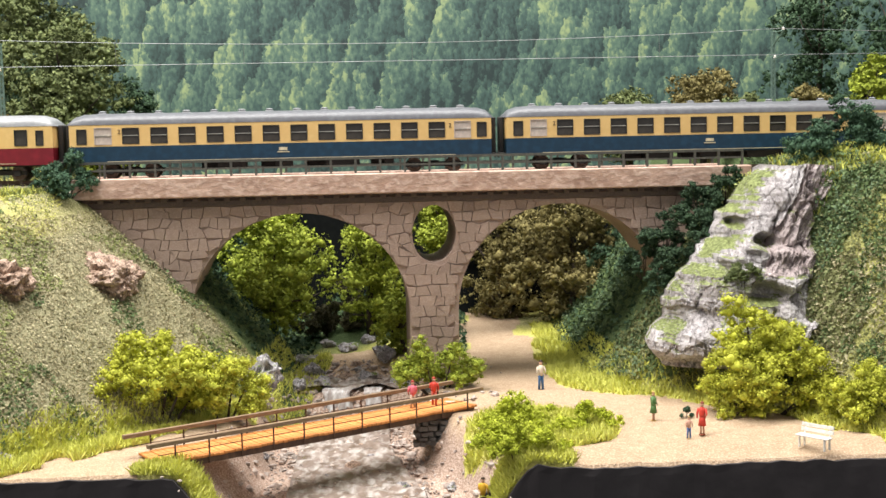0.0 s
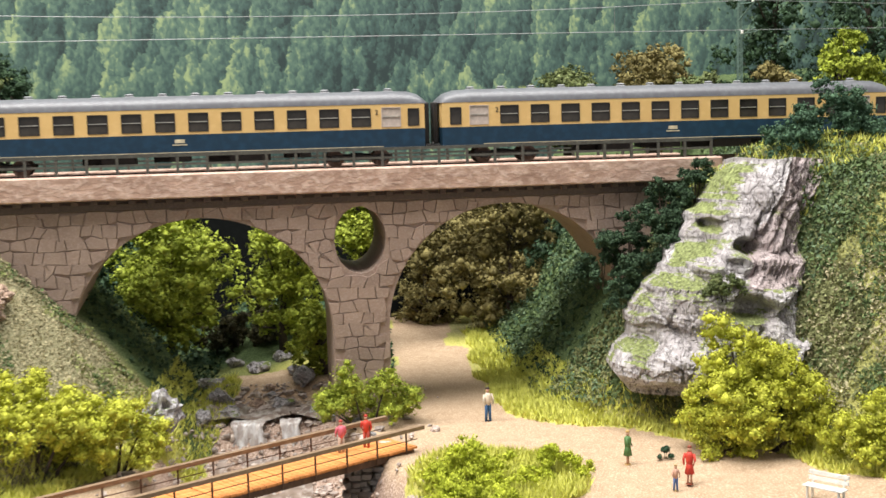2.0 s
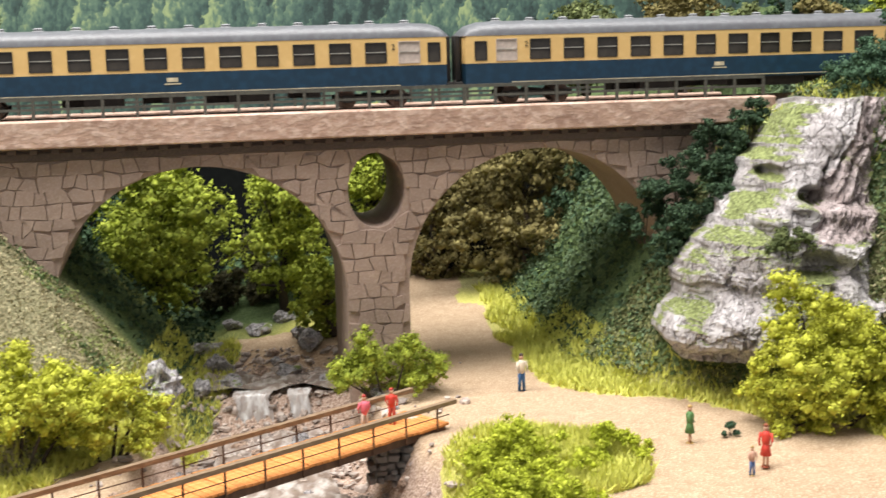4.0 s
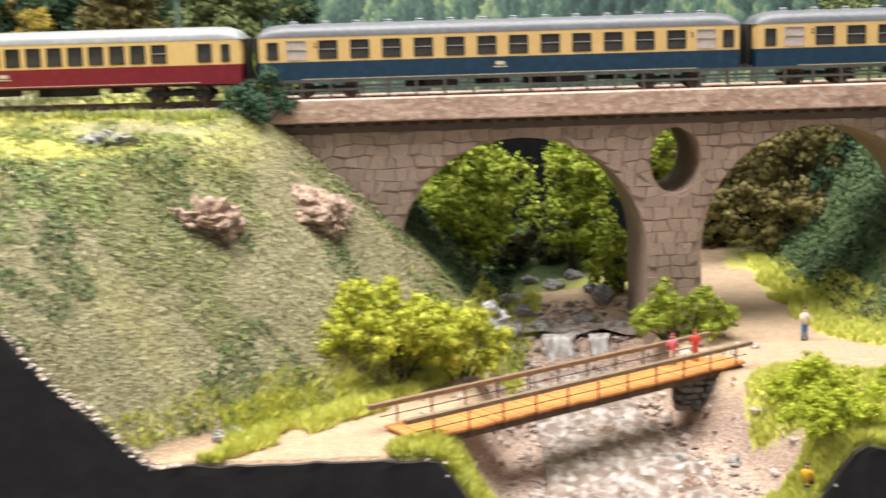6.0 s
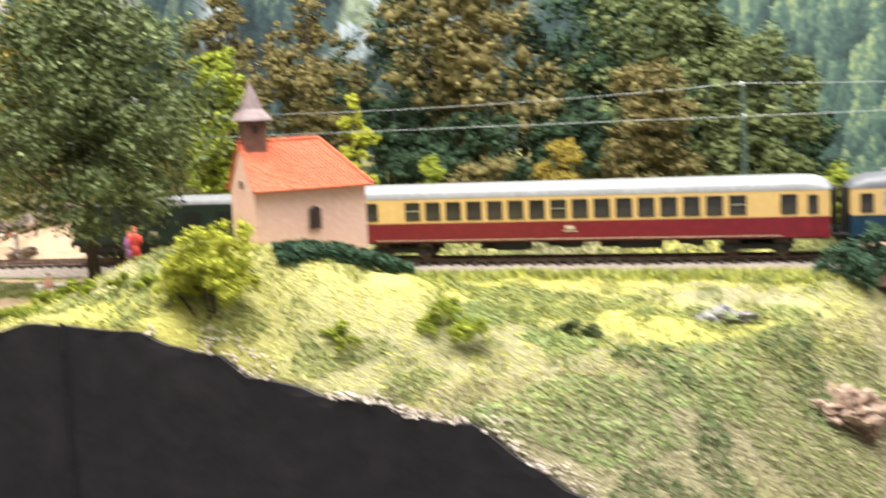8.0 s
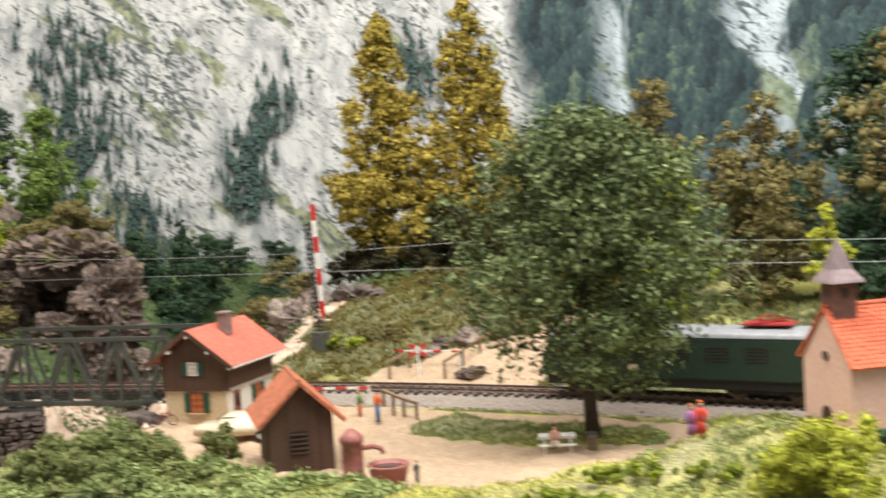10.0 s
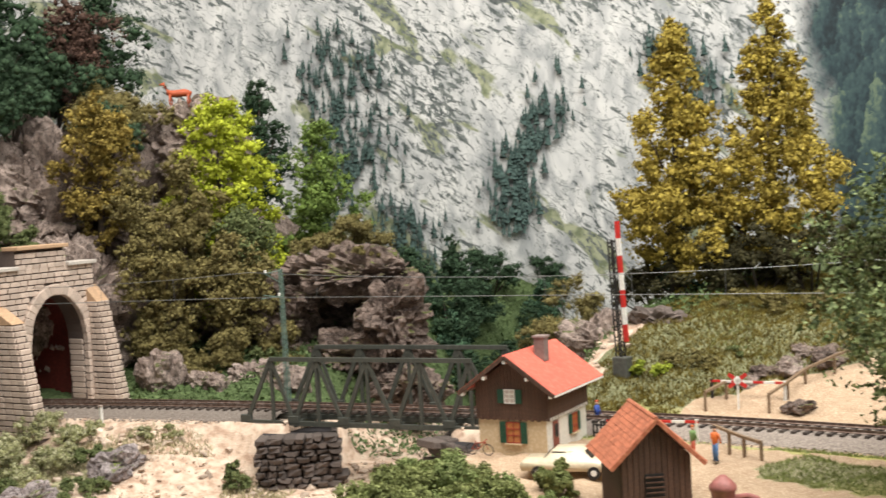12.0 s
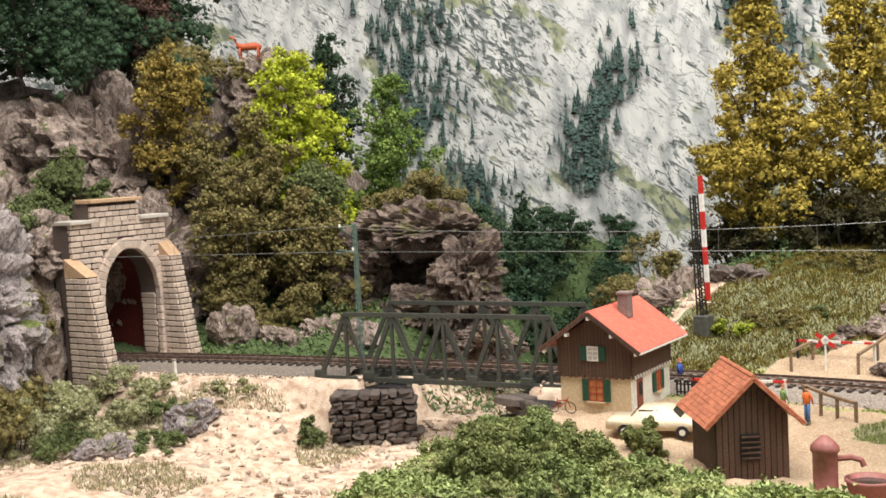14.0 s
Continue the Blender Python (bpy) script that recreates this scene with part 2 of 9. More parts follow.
def part_mesh(name, me, mat, parent=None, label="", m=None, smooth=False):
    for one in mat if isinstance(mat, (list, tuple)) else [mat]:
        if len(me.materials) < (len(mat) if isinstance(mat, (list, tuple)) else 1):
            me.materials.append(one)
    if smooth:
        me.polygons.foreach_set("use_smooth", [True] * len(me.polygons))
    ob = new(name, me)
    if parent:
        ob.parent = parent
    if m is not None:
        ob.matrix_basis = m
    if label:
        tagged(ob, label)
    return ob


def thing(name, label, category, m=None, group="", kind=""):
    ob = new(name)
    ob.empty_display_size = 0.01
    if m is not None:
        ob.matrix_basis = m
    return tagged(ob, label, category, group, kind)


def box(bm, cx, cy, cz, sx, sy, sz, rz=0.0, bevel=0.0, taper=1.0):
    """A box by centre and full sizes, turned by rz degrees, with its top narrowed by taper."""
    vs = []
    c, s = math.cos(radians(rz)), math.sin(radians(rz))
    for dz in (-0.5, 0.5):
        k = taper if dz > 0 else 1.0
        for dx, dy in ((-0.5, -0.5), (0.5, -0.5), (0.5, 0.5), (-0.5, 0.5)):
            x, y = dx * sx * k, dy * sy * k
            vs.append(bm.verts.new((cx + c * x - s * y, cy + s * x + c * y, cz + dz * sz)))
    fs = [bm.faces.new([vs[i] for i in f]) for f in ((3, 2, 1, 0), (4, 5, 6, 7), (0, 1, 5, 4), (1, 2, 6, 5), (2, 3, 7, 6), (3, 0, 4, 7))]
    if bevel:
        es = {e for f in fs for e in f.edges}
        bmesh.ops.bevel(bm, geom=list(es), offset=bevel, segments=1, affect="EDGES")
    return bm


def tube(bm, points, radii, sides=6, cap=True):
    """A round bar along points, with a radius at each point."""
    pts = [Vector(p) for p in points]
    if not isinstance(radii, (list, tuple)):
        radii = [radii] * len(pts)
    rings = []
    for i, p in enumerate(pts):
        d = (pts[min(i + 1, len(pts) - 1)] - pts[max(i - 1, 0)]).normalized()
        side = d.cross(Vector((0, 0, 1)) if abs(d.z) < 0.9 else Vector((1, 0, 0))).normalized()
        up = side.cross(d)
        rings.append([bm.verts.new(p + radii[i] * (math.cos(a) * side + math.sin(a) * up)) for a in (2 * math.pi * k / sides for k in range(sides))])
    for a, b in zip(rings, rings[1:]):
        for k in range(sides):
            bm.faces.new((a[k], a[(k + 1) % sides], b[(k + 1) % sides], b[k]))
    if cap:
        bm.faces.new(rings[0][::-1])
        bm.faces.new(rings[-1])
    return bm


def bar(bm, a, b, w, h):
    """A square bar from a to b, w wide and h high."""
    a, b = Vector(a), Vector(b)
    d = (b - a).normalized()
    side = d.cross(Vector((0, 0, 1)) if abs(d.z) < 0.95 else Vector((0, 1, 0))).normalized()
    up = side.cross(d)
    vs = [bm.verts.new(p + side * (i * w / 2) + up * (j * h / 2)) for p in (a, b) for i, j in ((-1, -1), (1, -1), (1, 1), (-1, 1))]
    for f in ((3, 2, 1, 0), (4, 5, 6, 7), (0, 1, 5, 4), (1, 2, 6, 5), (2, 3, 7, 6), (3, 0, 4, 7)):
        bm.faces.new([vs[i] for i in f])
    return bm


def lathe(bm, profile, at=(0, 0, 0), sides=12):
    """A turned body from (radius, height) pairs."""
    rings = []
    for r, h in profile:
        rings.append([bm.verts.new((at[0] + r * math.cos(a), at[1] + r * math.sin(a), at[2] + h)) for a in (2 * math.pi * k / sides for k in range(sides))])
    for a, b in zip(rings, rings[1:]):
        for k in range(sides):
            bm.faces.new((a[k], a[(k + 1) % sides], b[(k + 1) % sides], b[k]))
    bm.faces.new(rings[0][::-1])
    bm.faces.new(rings[-1])
    return bm


def loose_mesh(name, verts, count, corners=4):
    """A mesh of count loose faces from an array of corners * count points."""
    me = bpy.data.meshes.new(name)
    me.vertices.add(len(verts))
    me.vertices.foreach_set("co", np.asarray(verts, np.float32).ravel())
    me.loops.add(corners * count)
    me.loops.foreach_set("vertex_index", np.arange(corners * count, dtype=np.int32))
    me.polygons.add(count)
    me.polygons.foreach_set("loop_start", np.arange(0, corners * count, corners, dtype=np.int32))
    me.update(calc_edges=True)
    return me


def leaves(rng, centres, size, upright=0.35):
    """Corners of small bent leaf quads at the centres, turned at random."""
    n = len(centres)
    a = rng.normal(size=(n, 3))
    a[:, 2] *= 1 - upright
    a /= np.linalg.norm(a, axis=1, keepdims=True) + 1e-9
    b = np.cross(a, rng.normal(size=(n, 3)))
    b /= np.linalg.norm(b, axis=1, keepdims=True) + 1e-9
    s = size * rng.uniform(0.6, 1.4, (n, 1))
    c = np.asarray(centres)
    return np.stack([c - a * s, c - b * s * 0.75, c + a * s, c + b * s * 0.55], 1).reshape(-1, 3)


def lying_leaves(rng, centres, normals, size, loose=0.55):
    """Corners of small three-cornered leaves that lie loosely along the ground."""
    n = normals + loose * rng.normal(size=normals.shape)
    n /= np.linalg.norm(n, axis=1, keepdims=True) + 1e-9
    a = np.cross(n, rng.normal(size=n.shape))
    a /= np.linalg.norm(a, axis=1, keepdims=True) + 1e-9
    b = np.cross(n, a)
    s = size * rng.uniform(0.5, 1.5, (len(n), 1))
    c = np.asarray(centres)
    return np.stack([c - a * s, c - b * s * 0.6 + a * s * 0.4, c + b * s * 0.6 + a * s * 0.5], 1).reshape(-1, 3)


def crown_blobs(rng, height, width, base, count, lean=0.0, cone=0.0):
    """Blobs that make up an uneven crown between base and height; cone narrows it towards the top."""
    out = []
    for _ in range(count):
        u = rng.random() ** 0.8
        z = base + (height - base) * u
        w = width / 2 * (math.sin(math.pi * (0.18 + 0.74 * u)) * (1 - cone) + cone * (1.05 - u))
        a, r = rng.uniform(0, 2 * math.pi), w * math.sqrt(rng.uniform(0.15, 1))
        out.append((r * math.cos(a) + lean * u, r * math.sin(a), z, width * rng.uniform(0.07, 0.20) * (1 - 0.62 * cone * u)))
    return out


def ball(level):
    bm = bmesh.new()
    bmesh.ops.create_icosphere(bm, subdivisions=level, radius=1.0)
    co, tri = np.array([v.co for v in bm.verts]), np.array([[v.index for v in f.verts] for f in bm.faces])
    bm.free()
    return co, tri


def crown_mesh(name, rng, made, count, size, solid=0.72, each=13):
    """A foam crown: small tufts set over each clump, every tuft a lumpy core with a coat of leaves that face outwards."""
    count = int(count * 1.25)
    b = np.repeat(np.array(made), each, 0)
    d = rng.normal(size=(len(b), 3))
    d /= np.linalg.norm(d, axis=1, keepdims=True)
    d[:, 2] = np.where((d[:, 2] < -0.3) & (rng.random(len(b)) < 0.55), -d[:, 2], d[:, 2])
    r = b[:, 3] * rng.uniform(0.10, 0.42, len(b))
    mid = b[:, :3] + d * (b[:, 3] * rng.uniform(0.45, 1.0, len(b)))[:, None]
    pick = rng.choice(len(b), count, p=r ** 2 / (r ** 2).sum())
    e = rng.normal(size=(count, 3))
    e /= np.linalg.norm(e, axis=1, keepdims=True)
    e[:, 2] = np.where((e[:, 2] < -0.2) & (rng.random(count) < 0.5), -e[:, 2], e[:, 2])
    at = mid[pick] + e * (r[pick] * rng.uniform(0.55, 1.60, count))[:, None] * np.array([1, 1, 0.85])
    n = e + 0.55 * rng.normal(size=(count, 3))
    n /= np.linalg.norm(n, axis=1, keepdims=True)
    t = np.cross(n, rng.normal(size=(count, 3)))
    t /= np.linalg.norm(t, axis=1, keepdims=True) + 1e-9
    u = np.cross(n, t)
    s = size * 0.72 * rng.uniform(0.6, 1.4, (count, 1))
    leaf_v = np.stack([at + t * s * 1.1, at - t * s * 0.6 + u * s * 0.7, at - t * s * 0.6 - u * s * 0.7], 1).reshape(-1, 3)
    co, tri = BALL
    body = (mid[:, None, :] + co[None] * (r * solid)[:, None, None] * rng.uniform(0.75, 1.15, (len(b), len(co), 1)) * np.array([1, 1, 0.85])).reshape(-1, 3)
    faces = (tri[None] + (np.arange(len(b)) * len(co))[:, None, None]).reshape(-1, 3) + len(leaf_v)
    me = bpy.data.meshes.new(name)
    me.vertices.add(len(leaf_v) + len(body))
    me.vertices.foreach_set("co", np.concatenate([leaf_v, body]).astype(np.float32).ravel())
    loops = np.concatenate([np.arange(len(leaf_v)), faces.ravel()]).astype(np.int32)
    me.loops.add(len(loops))
    me.loops.foreach_set("vertex_index", loops)
    me.polygons.add(count + len(faces))
    me.polygons.foreach_set("loop_start", np.arange(0, 3 * (count + len(faces)), 3, dtype=np.int32))
    me.update(calc_edges=True)
    return me


BALL = (np.array([(1, 0, 0), (-1, 0, 0), (0, 1, 0), (0, -1, 0), (0, 0, 1), (0, 0, -1)], float), np.array([(0, 2, 4), (2, 1, 4), (1, 3, 4), (3, 0, 4), (2, 0, 5), (1, 2, 5), (3, 1, 5), (0, 3, 5)]))


def tree(name, label, category, at, height, width, mat, seed, base=0.25, blobs=34, count=7000, size=0.0016, trunk=0.003, cone=0.0, lean=0.0, group="", blob=0.9, solid=0.72, each=13):
    """A tapered trunk with limbs out to the clumps, and a crown of many small leaves in clumps."""
    rng = np.random.default_rng(seed)
    ob = thing(name, label, category, pose(*at, 0, 0, rng.uniform(0, 360)), group)
    made = [(*b[:3], b[3] * blob) for b in crown_blobs(rng, height * 0.93, width, height * base, blobs, lean, cone)]
    for k in range(14):
        u = k / 13
        w = width / 2 * (math.sin(math.pi * (0.18 + 0.74 * u)) * (1 - cone) + cone * (1.05 - u))
        made.append((lean * u + rng.normal() * w * 0.15, rng.normal() * w * 0.15, height * (base + (0.90 - base) * u), w * rng.uniform(0.36, 0.60)))
    bend = rng.normal(size=(5, 2)) * trunk * 0.9
    line = [(bend[i][0] + lean * i / 4, bend[i][1], height * 0.85 * i / 4 - (0.006 if i == 0 else 0)) for i in range(5)]
    part("trunk", tube(bmesh.new(), line, [trunk * 1.5, trunk, trunk * 0.8, trunk * 0.5, trunk * 0.2], 7), TRUNK, ob, smooth=True)
    for b in made[:8]:
        k = min(3.6, max(0.8, 4 * (b[2] * 0.72) / (height * 0.85)))
        i = int(k)
        s = Vector(line[i]).lerp(Vector(line[min(4, i + 1)]), k - i)
        e = Vector(b[:3])
        mid = s.lerp(e, 0.5) + Vector((0, 0, -0.04 * height))
        part("limb", tube(bmesh.new(), [s, mid, e], [trunk * 0.4, trunk * 0.28, trunk * 0.1], 5), TRUNK, ob, smooth=True)
    count = int(count * 1.05)
    part_mesh("crown", crown_mesh("crown", rng, made, count, size, solid, each), mat, ob)
    return ob


def bush(name, label, at, size_x, size_y, height, mat, seed, count=2600, size=0.0014, blobs=16, turn=0.0, group=""):
    """A low shrub: a few stems and clumps of small leaves down to the ground."""
    rng = np.random.default_rng(seed)
    ob = thing(name, label, "bush", pose(*at, 0, 0, turn), group)
    made = []
    for _ in range(blobs):
        a, r = rng.uniform(0, 2 * math.pi), math.sqrt(rng.uniform(0, 1))
        top = height * (1 - 0.75 * r * r) * rng.uniform(0.45, 0.95)
        made.append((r * size_x / 2 * math.cos(a) * 0.85, r * size_y / 2 * math.sin(a) * 0.85, max(top, height * 0.12), min(size_x, size_y, height * 1.4) * rng.uniform(0.12, 0.27)))
    for b in made[:5]:
        part("woody_stem", tube(bmesh.new(), [(b[0] * 0.2, b[1] * 0.2, -0.003), (b[0] * 0.6, b[1] * 0.6, b[2] * 0.5), b[:3]], [height * 0.018, height * 0.013, height * 0.006], 5), TRUNK, ob, smooth=True)
    count = int(count * 1.1)
    part_mesh("crown", crown_mesh("crown", rng, made, int(count * 3.0), size * 0.62, 0.86, 18), mat, ob)
    return ob

# ---- the land: one sheet with the valley, the banks, the meadow, the station yard and the gravel river ----
TRACK_X = [-1.75, -1.6, -1.45, -1.34, -1.2, -1.05, -0.94, -0.84, -0.7, -0.5, -0.25, 0.0, 0.3, 1.1]
TRACK_Y = [0.60, 0.695, 0.772, 0.812, 0.855, 0.893, 0.917, 0.931, 0.937, 0.933, 0.940, 0.9614, 0.987, 1.056]
RAIL_Z = 0.15


def track_y(x):
    """The track's middle, smoothed over a hand's width."""
    x = np.asarray(x, float)
    return sum(np.interp(x + d, TRACK_X, TRACK_Y) for d in (-0.09, -0.06, -0.03, 0, 0.03, 0.06, 0.09)) / 7


def front_y(x):
    return np.where(np.asarray(x) > -0.85, 0.685 + 0.08 * np.asarray(x), 0.617 + 0.62 * (np.asarray(x) + 0.85))


def step(a, b, v):
    u = np.clip((np.asarray(v, float) - a) / (b - a), 0, 1)
    return u * u * (3 - 2 * u)


def ripple(x, y, scale, seed=0):
    """Soft uneven ground from a few sine sheets, -1 to 1."""
    rng = np.random.default_rng(seed)
    out = 0
    for k in range(7):
        a, f, p = rng.uniform(0, 2 * math.pi), scale * rng.uniform(0.6, 2.2), rng.uniform(0, 6.28)
        out = out + np.sin((x * math.cos(a) + y * math.sin(a)) * f + p)
    return out / 4


def left_foot(y):
    return np.interp(y, [0.64, 0.75, 0.80, 0.90, 1.0, 1.1, 1.3, 1.6], [-0.285, -0.195, -0.160, -0.118, -0.110, -0.15, -0.25, -0.35])


def right_foot(y):
    return np.interp(y, [0.66, 0.73, 0.78, 0.857, 0.885, 0.93, 1.0, 1.2, 1.6], [0.30, 0.265, 0.237, 0.177, 0.130, 0.115, 0.105, 0.10, 0.12])


def stream_x(y):
    return np.interp(y, [0.64, 0.75, 0.85, 0.93, 1.0, 1.1, 1.3], [-0.035, -0.045, -0.06, -0.062, -0.055, -0.05, -0.07])


def land(x, y):
    """Height of the ground, without the fine relief."""
    x, y = np.broadcast_arrays(np.asarray(x, float), np.asarray(y, float))
    ty = track_y(x)
    # valley floor with the stream bed and the step of the falls
    w = np.interp(y, [0.64, 0.72, 0.8, 0.95, 1.1], [0.100, 0.088, 0.067, 0.050, 0.05])
    bed = 1 - step(0.72, 1.05, np.abs(x - stream_x(y)) / w)
    depth = np.interp(y, [0.64, 0.80, 0.925, 0.94, 0.985, 1.0, 1.3], [0.036, 0.034, 0.028, 0.010, 0.006, -0.004, -0.02])
    z = -depth * bed + 0.012 * step(1.0, 1.35, y)
    # left bank, from the foot up to the meadow
    d = left_foot(y) - x
    near = np.interp(d, [-0.02, 0, 0.05, 0.07, 0.098, 0.12, 0.13, 0.205, 0.24, 0.27, 0.30, 0.5], [-0.004, 0, 0.053, 0.072, 0.090, 0.104, 0.111, 0.126, 0.140, 0.151, 0.155, 0.150])
    far = np.interp(d, [-0.02, 0, 0.034, 0.054, 0.085, 0.122, 0.14, 0.2, 0.5], [-0.004, 0.004, 0.046, 0.068, 0.098, 0.134, 0.141, 0.143, 0.142])
    left = near + (far - near) * step(0.65, 0.90, y)
    left = left + 0.033 * np.exp(-(((x + 0.545) / np.where(x < -0.545, 0.075, 0.15)) ** 2) - ((y - 0.715) / 0.055) ** 2)
    z = np.where(d > 0, np.maximum(z, left), z)
    # right bank with the cliff
    d2 = x - right_foot(y)
    right = np.interp(d2, [0, 0.03, 0.10, 0.14, 0.3, 0.9], [0, 0.035, 0.142, 0.156, 0.165, 0.17])
    z = np.where(d2 > 0, np.maximum(z, right * np.interp(y, [0.68, 0.76, 0.85], [0.80, 0.88, 1.0])), z)
    # station yard and the gravel river further left
    yard = step(-0.66, -0.74, x)
    z = z * (1 - yard) + yard * (0.143 + 0.008 * step(0.72, 0.66, y))
    river = step(-0.985, -1.05, x + 0.25 * (y - 0.80)) * step(-1.30, -1.16, x + 0.1 * (y - 0.8))
    z = z - river * 0.046
    beach = step(-1.16, -1.3, x) * step(0.80, 0.66, y)
    z = z - beach * 0.045
    z = z - 0.09 * river * step(1.0, 1.16, y)
    # behind the track the ground climbs
    back = y - ty - 0.05
    climb = np.interp(back, [0, 0.03, 0.12, 0.25, 0.5], [0, 0.008, 0.030, 0.042, 0.055])
    open_valley = step(-0.33, -0.24, x) * step(0.30, 0.22, x)
    z = z + climb * (1 - open_valley) * (1 - 0.9 * river)
    z = z + 0.022 * step(0.0, 0.17, y - ty - 0.055) * step(-1.10, -1.02, x) * step(-0.76, -0.86, x)
    # the sandy floor falls away a little towards the front board
    z = z - 0.0042 * step(0.030, 0.004, y - front_y(x)) * step(0.05, 0.09, x)
    # the track's own bed stays level
    span_ = step(-0.262, -0.240, x) * step(0.252, 0.232, x)
    flat = (1 - step(0.030, 0.052, np.abs(y - ty))) * np.where(z > 0.10, 1, 0) * (1 - span_)
    z = np.where(span_ > 0.5, np.minimum(z, 0.1385), z)
    return z * (1 - flat) + flat * 0.1405


def relief(x, y):
    """The fine unevenness on top of land(): strong on the banks, slight on the sandy valley floor."""
    z = land(x, y)
    calm = np.where((z < 0.012) & (np.asarray(x) > -0.33), 0.35, 1.0)
    return calm * (0.0022 * ripple(x, y, 90, 1) + 0.0014 * ripple(x, y, 240, 2))


def cover(x, y):
    """How green the ground is: 0 sand or gravel, 1 grass."""
    z = land(x, y)
    g = np.ones_like(z)
    wob = 0.012 * ripple(x, y, 60, 5)
    # sandy paths on the valley floor
    floor = (z < 0.006 + 0.014 * step(1.0, 1.15, y)) & (x > -0.35) & (x < 0.3)
    g = np.where(floor, 0.0, g)
    g = np.where(floor & (x - right_foot(y) > np.where(y > 0.80, -0.030, -0.016) + wob) & (y > 0.70), 1, g)
    mound = ((x - 0.065) / 0.045) ** 2 + ((y - 0.770) / 0.050) ** 2 + wob * 20
    g = np.where(floor & (mound < 1), 1, g)
    bank = ((x + 0.125) / 0.030) ** 2 + ((y - 0.683) / 0.022) ** 2
    g = np.where(bank + wob * 20 < 1, 1, g)
    g = np.where(floor & (left_foot(y) - x > -0.022 + wob) & (y > 0.735), 1, g)
    # yard and river
    yard = (x < -0.62 + wob) & (y < track_y(x) - 0.05) & (y > 0.665 + 0.9 * np.maximum(0, x + 0.72) + wob)
    g = np.where(yard, 0.0, g)
    g = np.where((x < -0.70) & (x > -1.0) & (y < 0.70 + wob), 1, g)
    g = np.where((x < -0.985) & (y < track_y(x) + 0.04), 0.0, g)
    g = np.where((x < -1.27) & (np.abs(y - 0.70 - 0.2 * (x + 1.35)) < 0.025 + wob), 0.8, g)
    g = np.where(floor & (y > 1.03 + wob) & ((x < 0.02 + wob) | (x > 0.090 + 0.3 * wob)), 1, g)
    g = np.where((y < 1.004 + 0.83 * (x + 0.909) + 0.5 * wob) & (y > track_y(x)) & (x > -0.935) & (x < -0.79 + wob), 0.0, g)
    g = np.where((x > -1.24) & (x < -1.03 + wob) & (y < 1.08 + wob), 0.0, g)
    lawn = ((x + 0.735) / 0.085) ** 2 + ((y - 0.838) / 0.032) ** 2
    g = np.where(lawn + wob * 20 < 1, 1, g)
    knoll = ((x - 0.048) / 0.034) ** 2 + ((y - 0.700) / 0.024) ** 2
    g = np.where(floor & (knoll + wob * 20 < 1), 1, g)
    g = np.where((np.abs(y - track_y(x)) < 0.036) & (z > 0.13), 0.0, g)
    return g


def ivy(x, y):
    """Where the ground is dark: creepers and forest floor on the slopes round the arches, the back of the valley, the
    gorge; painted tree shade at the valley's back and below the larches.
    """
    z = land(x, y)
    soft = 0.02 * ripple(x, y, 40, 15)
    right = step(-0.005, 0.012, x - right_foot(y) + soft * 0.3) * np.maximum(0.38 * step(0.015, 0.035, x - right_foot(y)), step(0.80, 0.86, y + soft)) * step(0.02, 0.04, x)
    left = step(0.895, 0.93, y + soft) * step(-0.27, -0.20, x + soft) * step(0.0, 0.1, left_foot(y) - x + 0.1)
    # darkens the ground for the shade of the trees behind the arches
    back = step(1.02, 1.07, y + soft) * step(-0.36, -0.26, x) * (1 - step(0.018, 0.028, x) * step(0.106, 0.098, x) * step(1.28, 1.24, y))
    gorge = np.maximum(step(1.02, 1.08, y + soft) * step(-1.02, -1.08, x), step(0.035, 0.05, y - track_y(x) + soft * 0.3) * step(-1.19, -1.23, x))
    # the first term paints the shade below the larches into the ground
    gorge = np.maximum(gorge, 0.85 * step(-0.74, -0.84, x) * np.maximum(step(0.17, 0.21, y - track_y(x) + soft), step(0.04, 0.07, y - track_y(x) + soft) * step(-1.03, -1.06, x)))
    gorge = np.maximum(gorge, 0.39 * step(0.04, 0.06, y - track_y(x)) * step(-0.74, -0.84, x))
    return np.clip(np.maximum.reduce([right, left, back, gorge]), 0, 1)


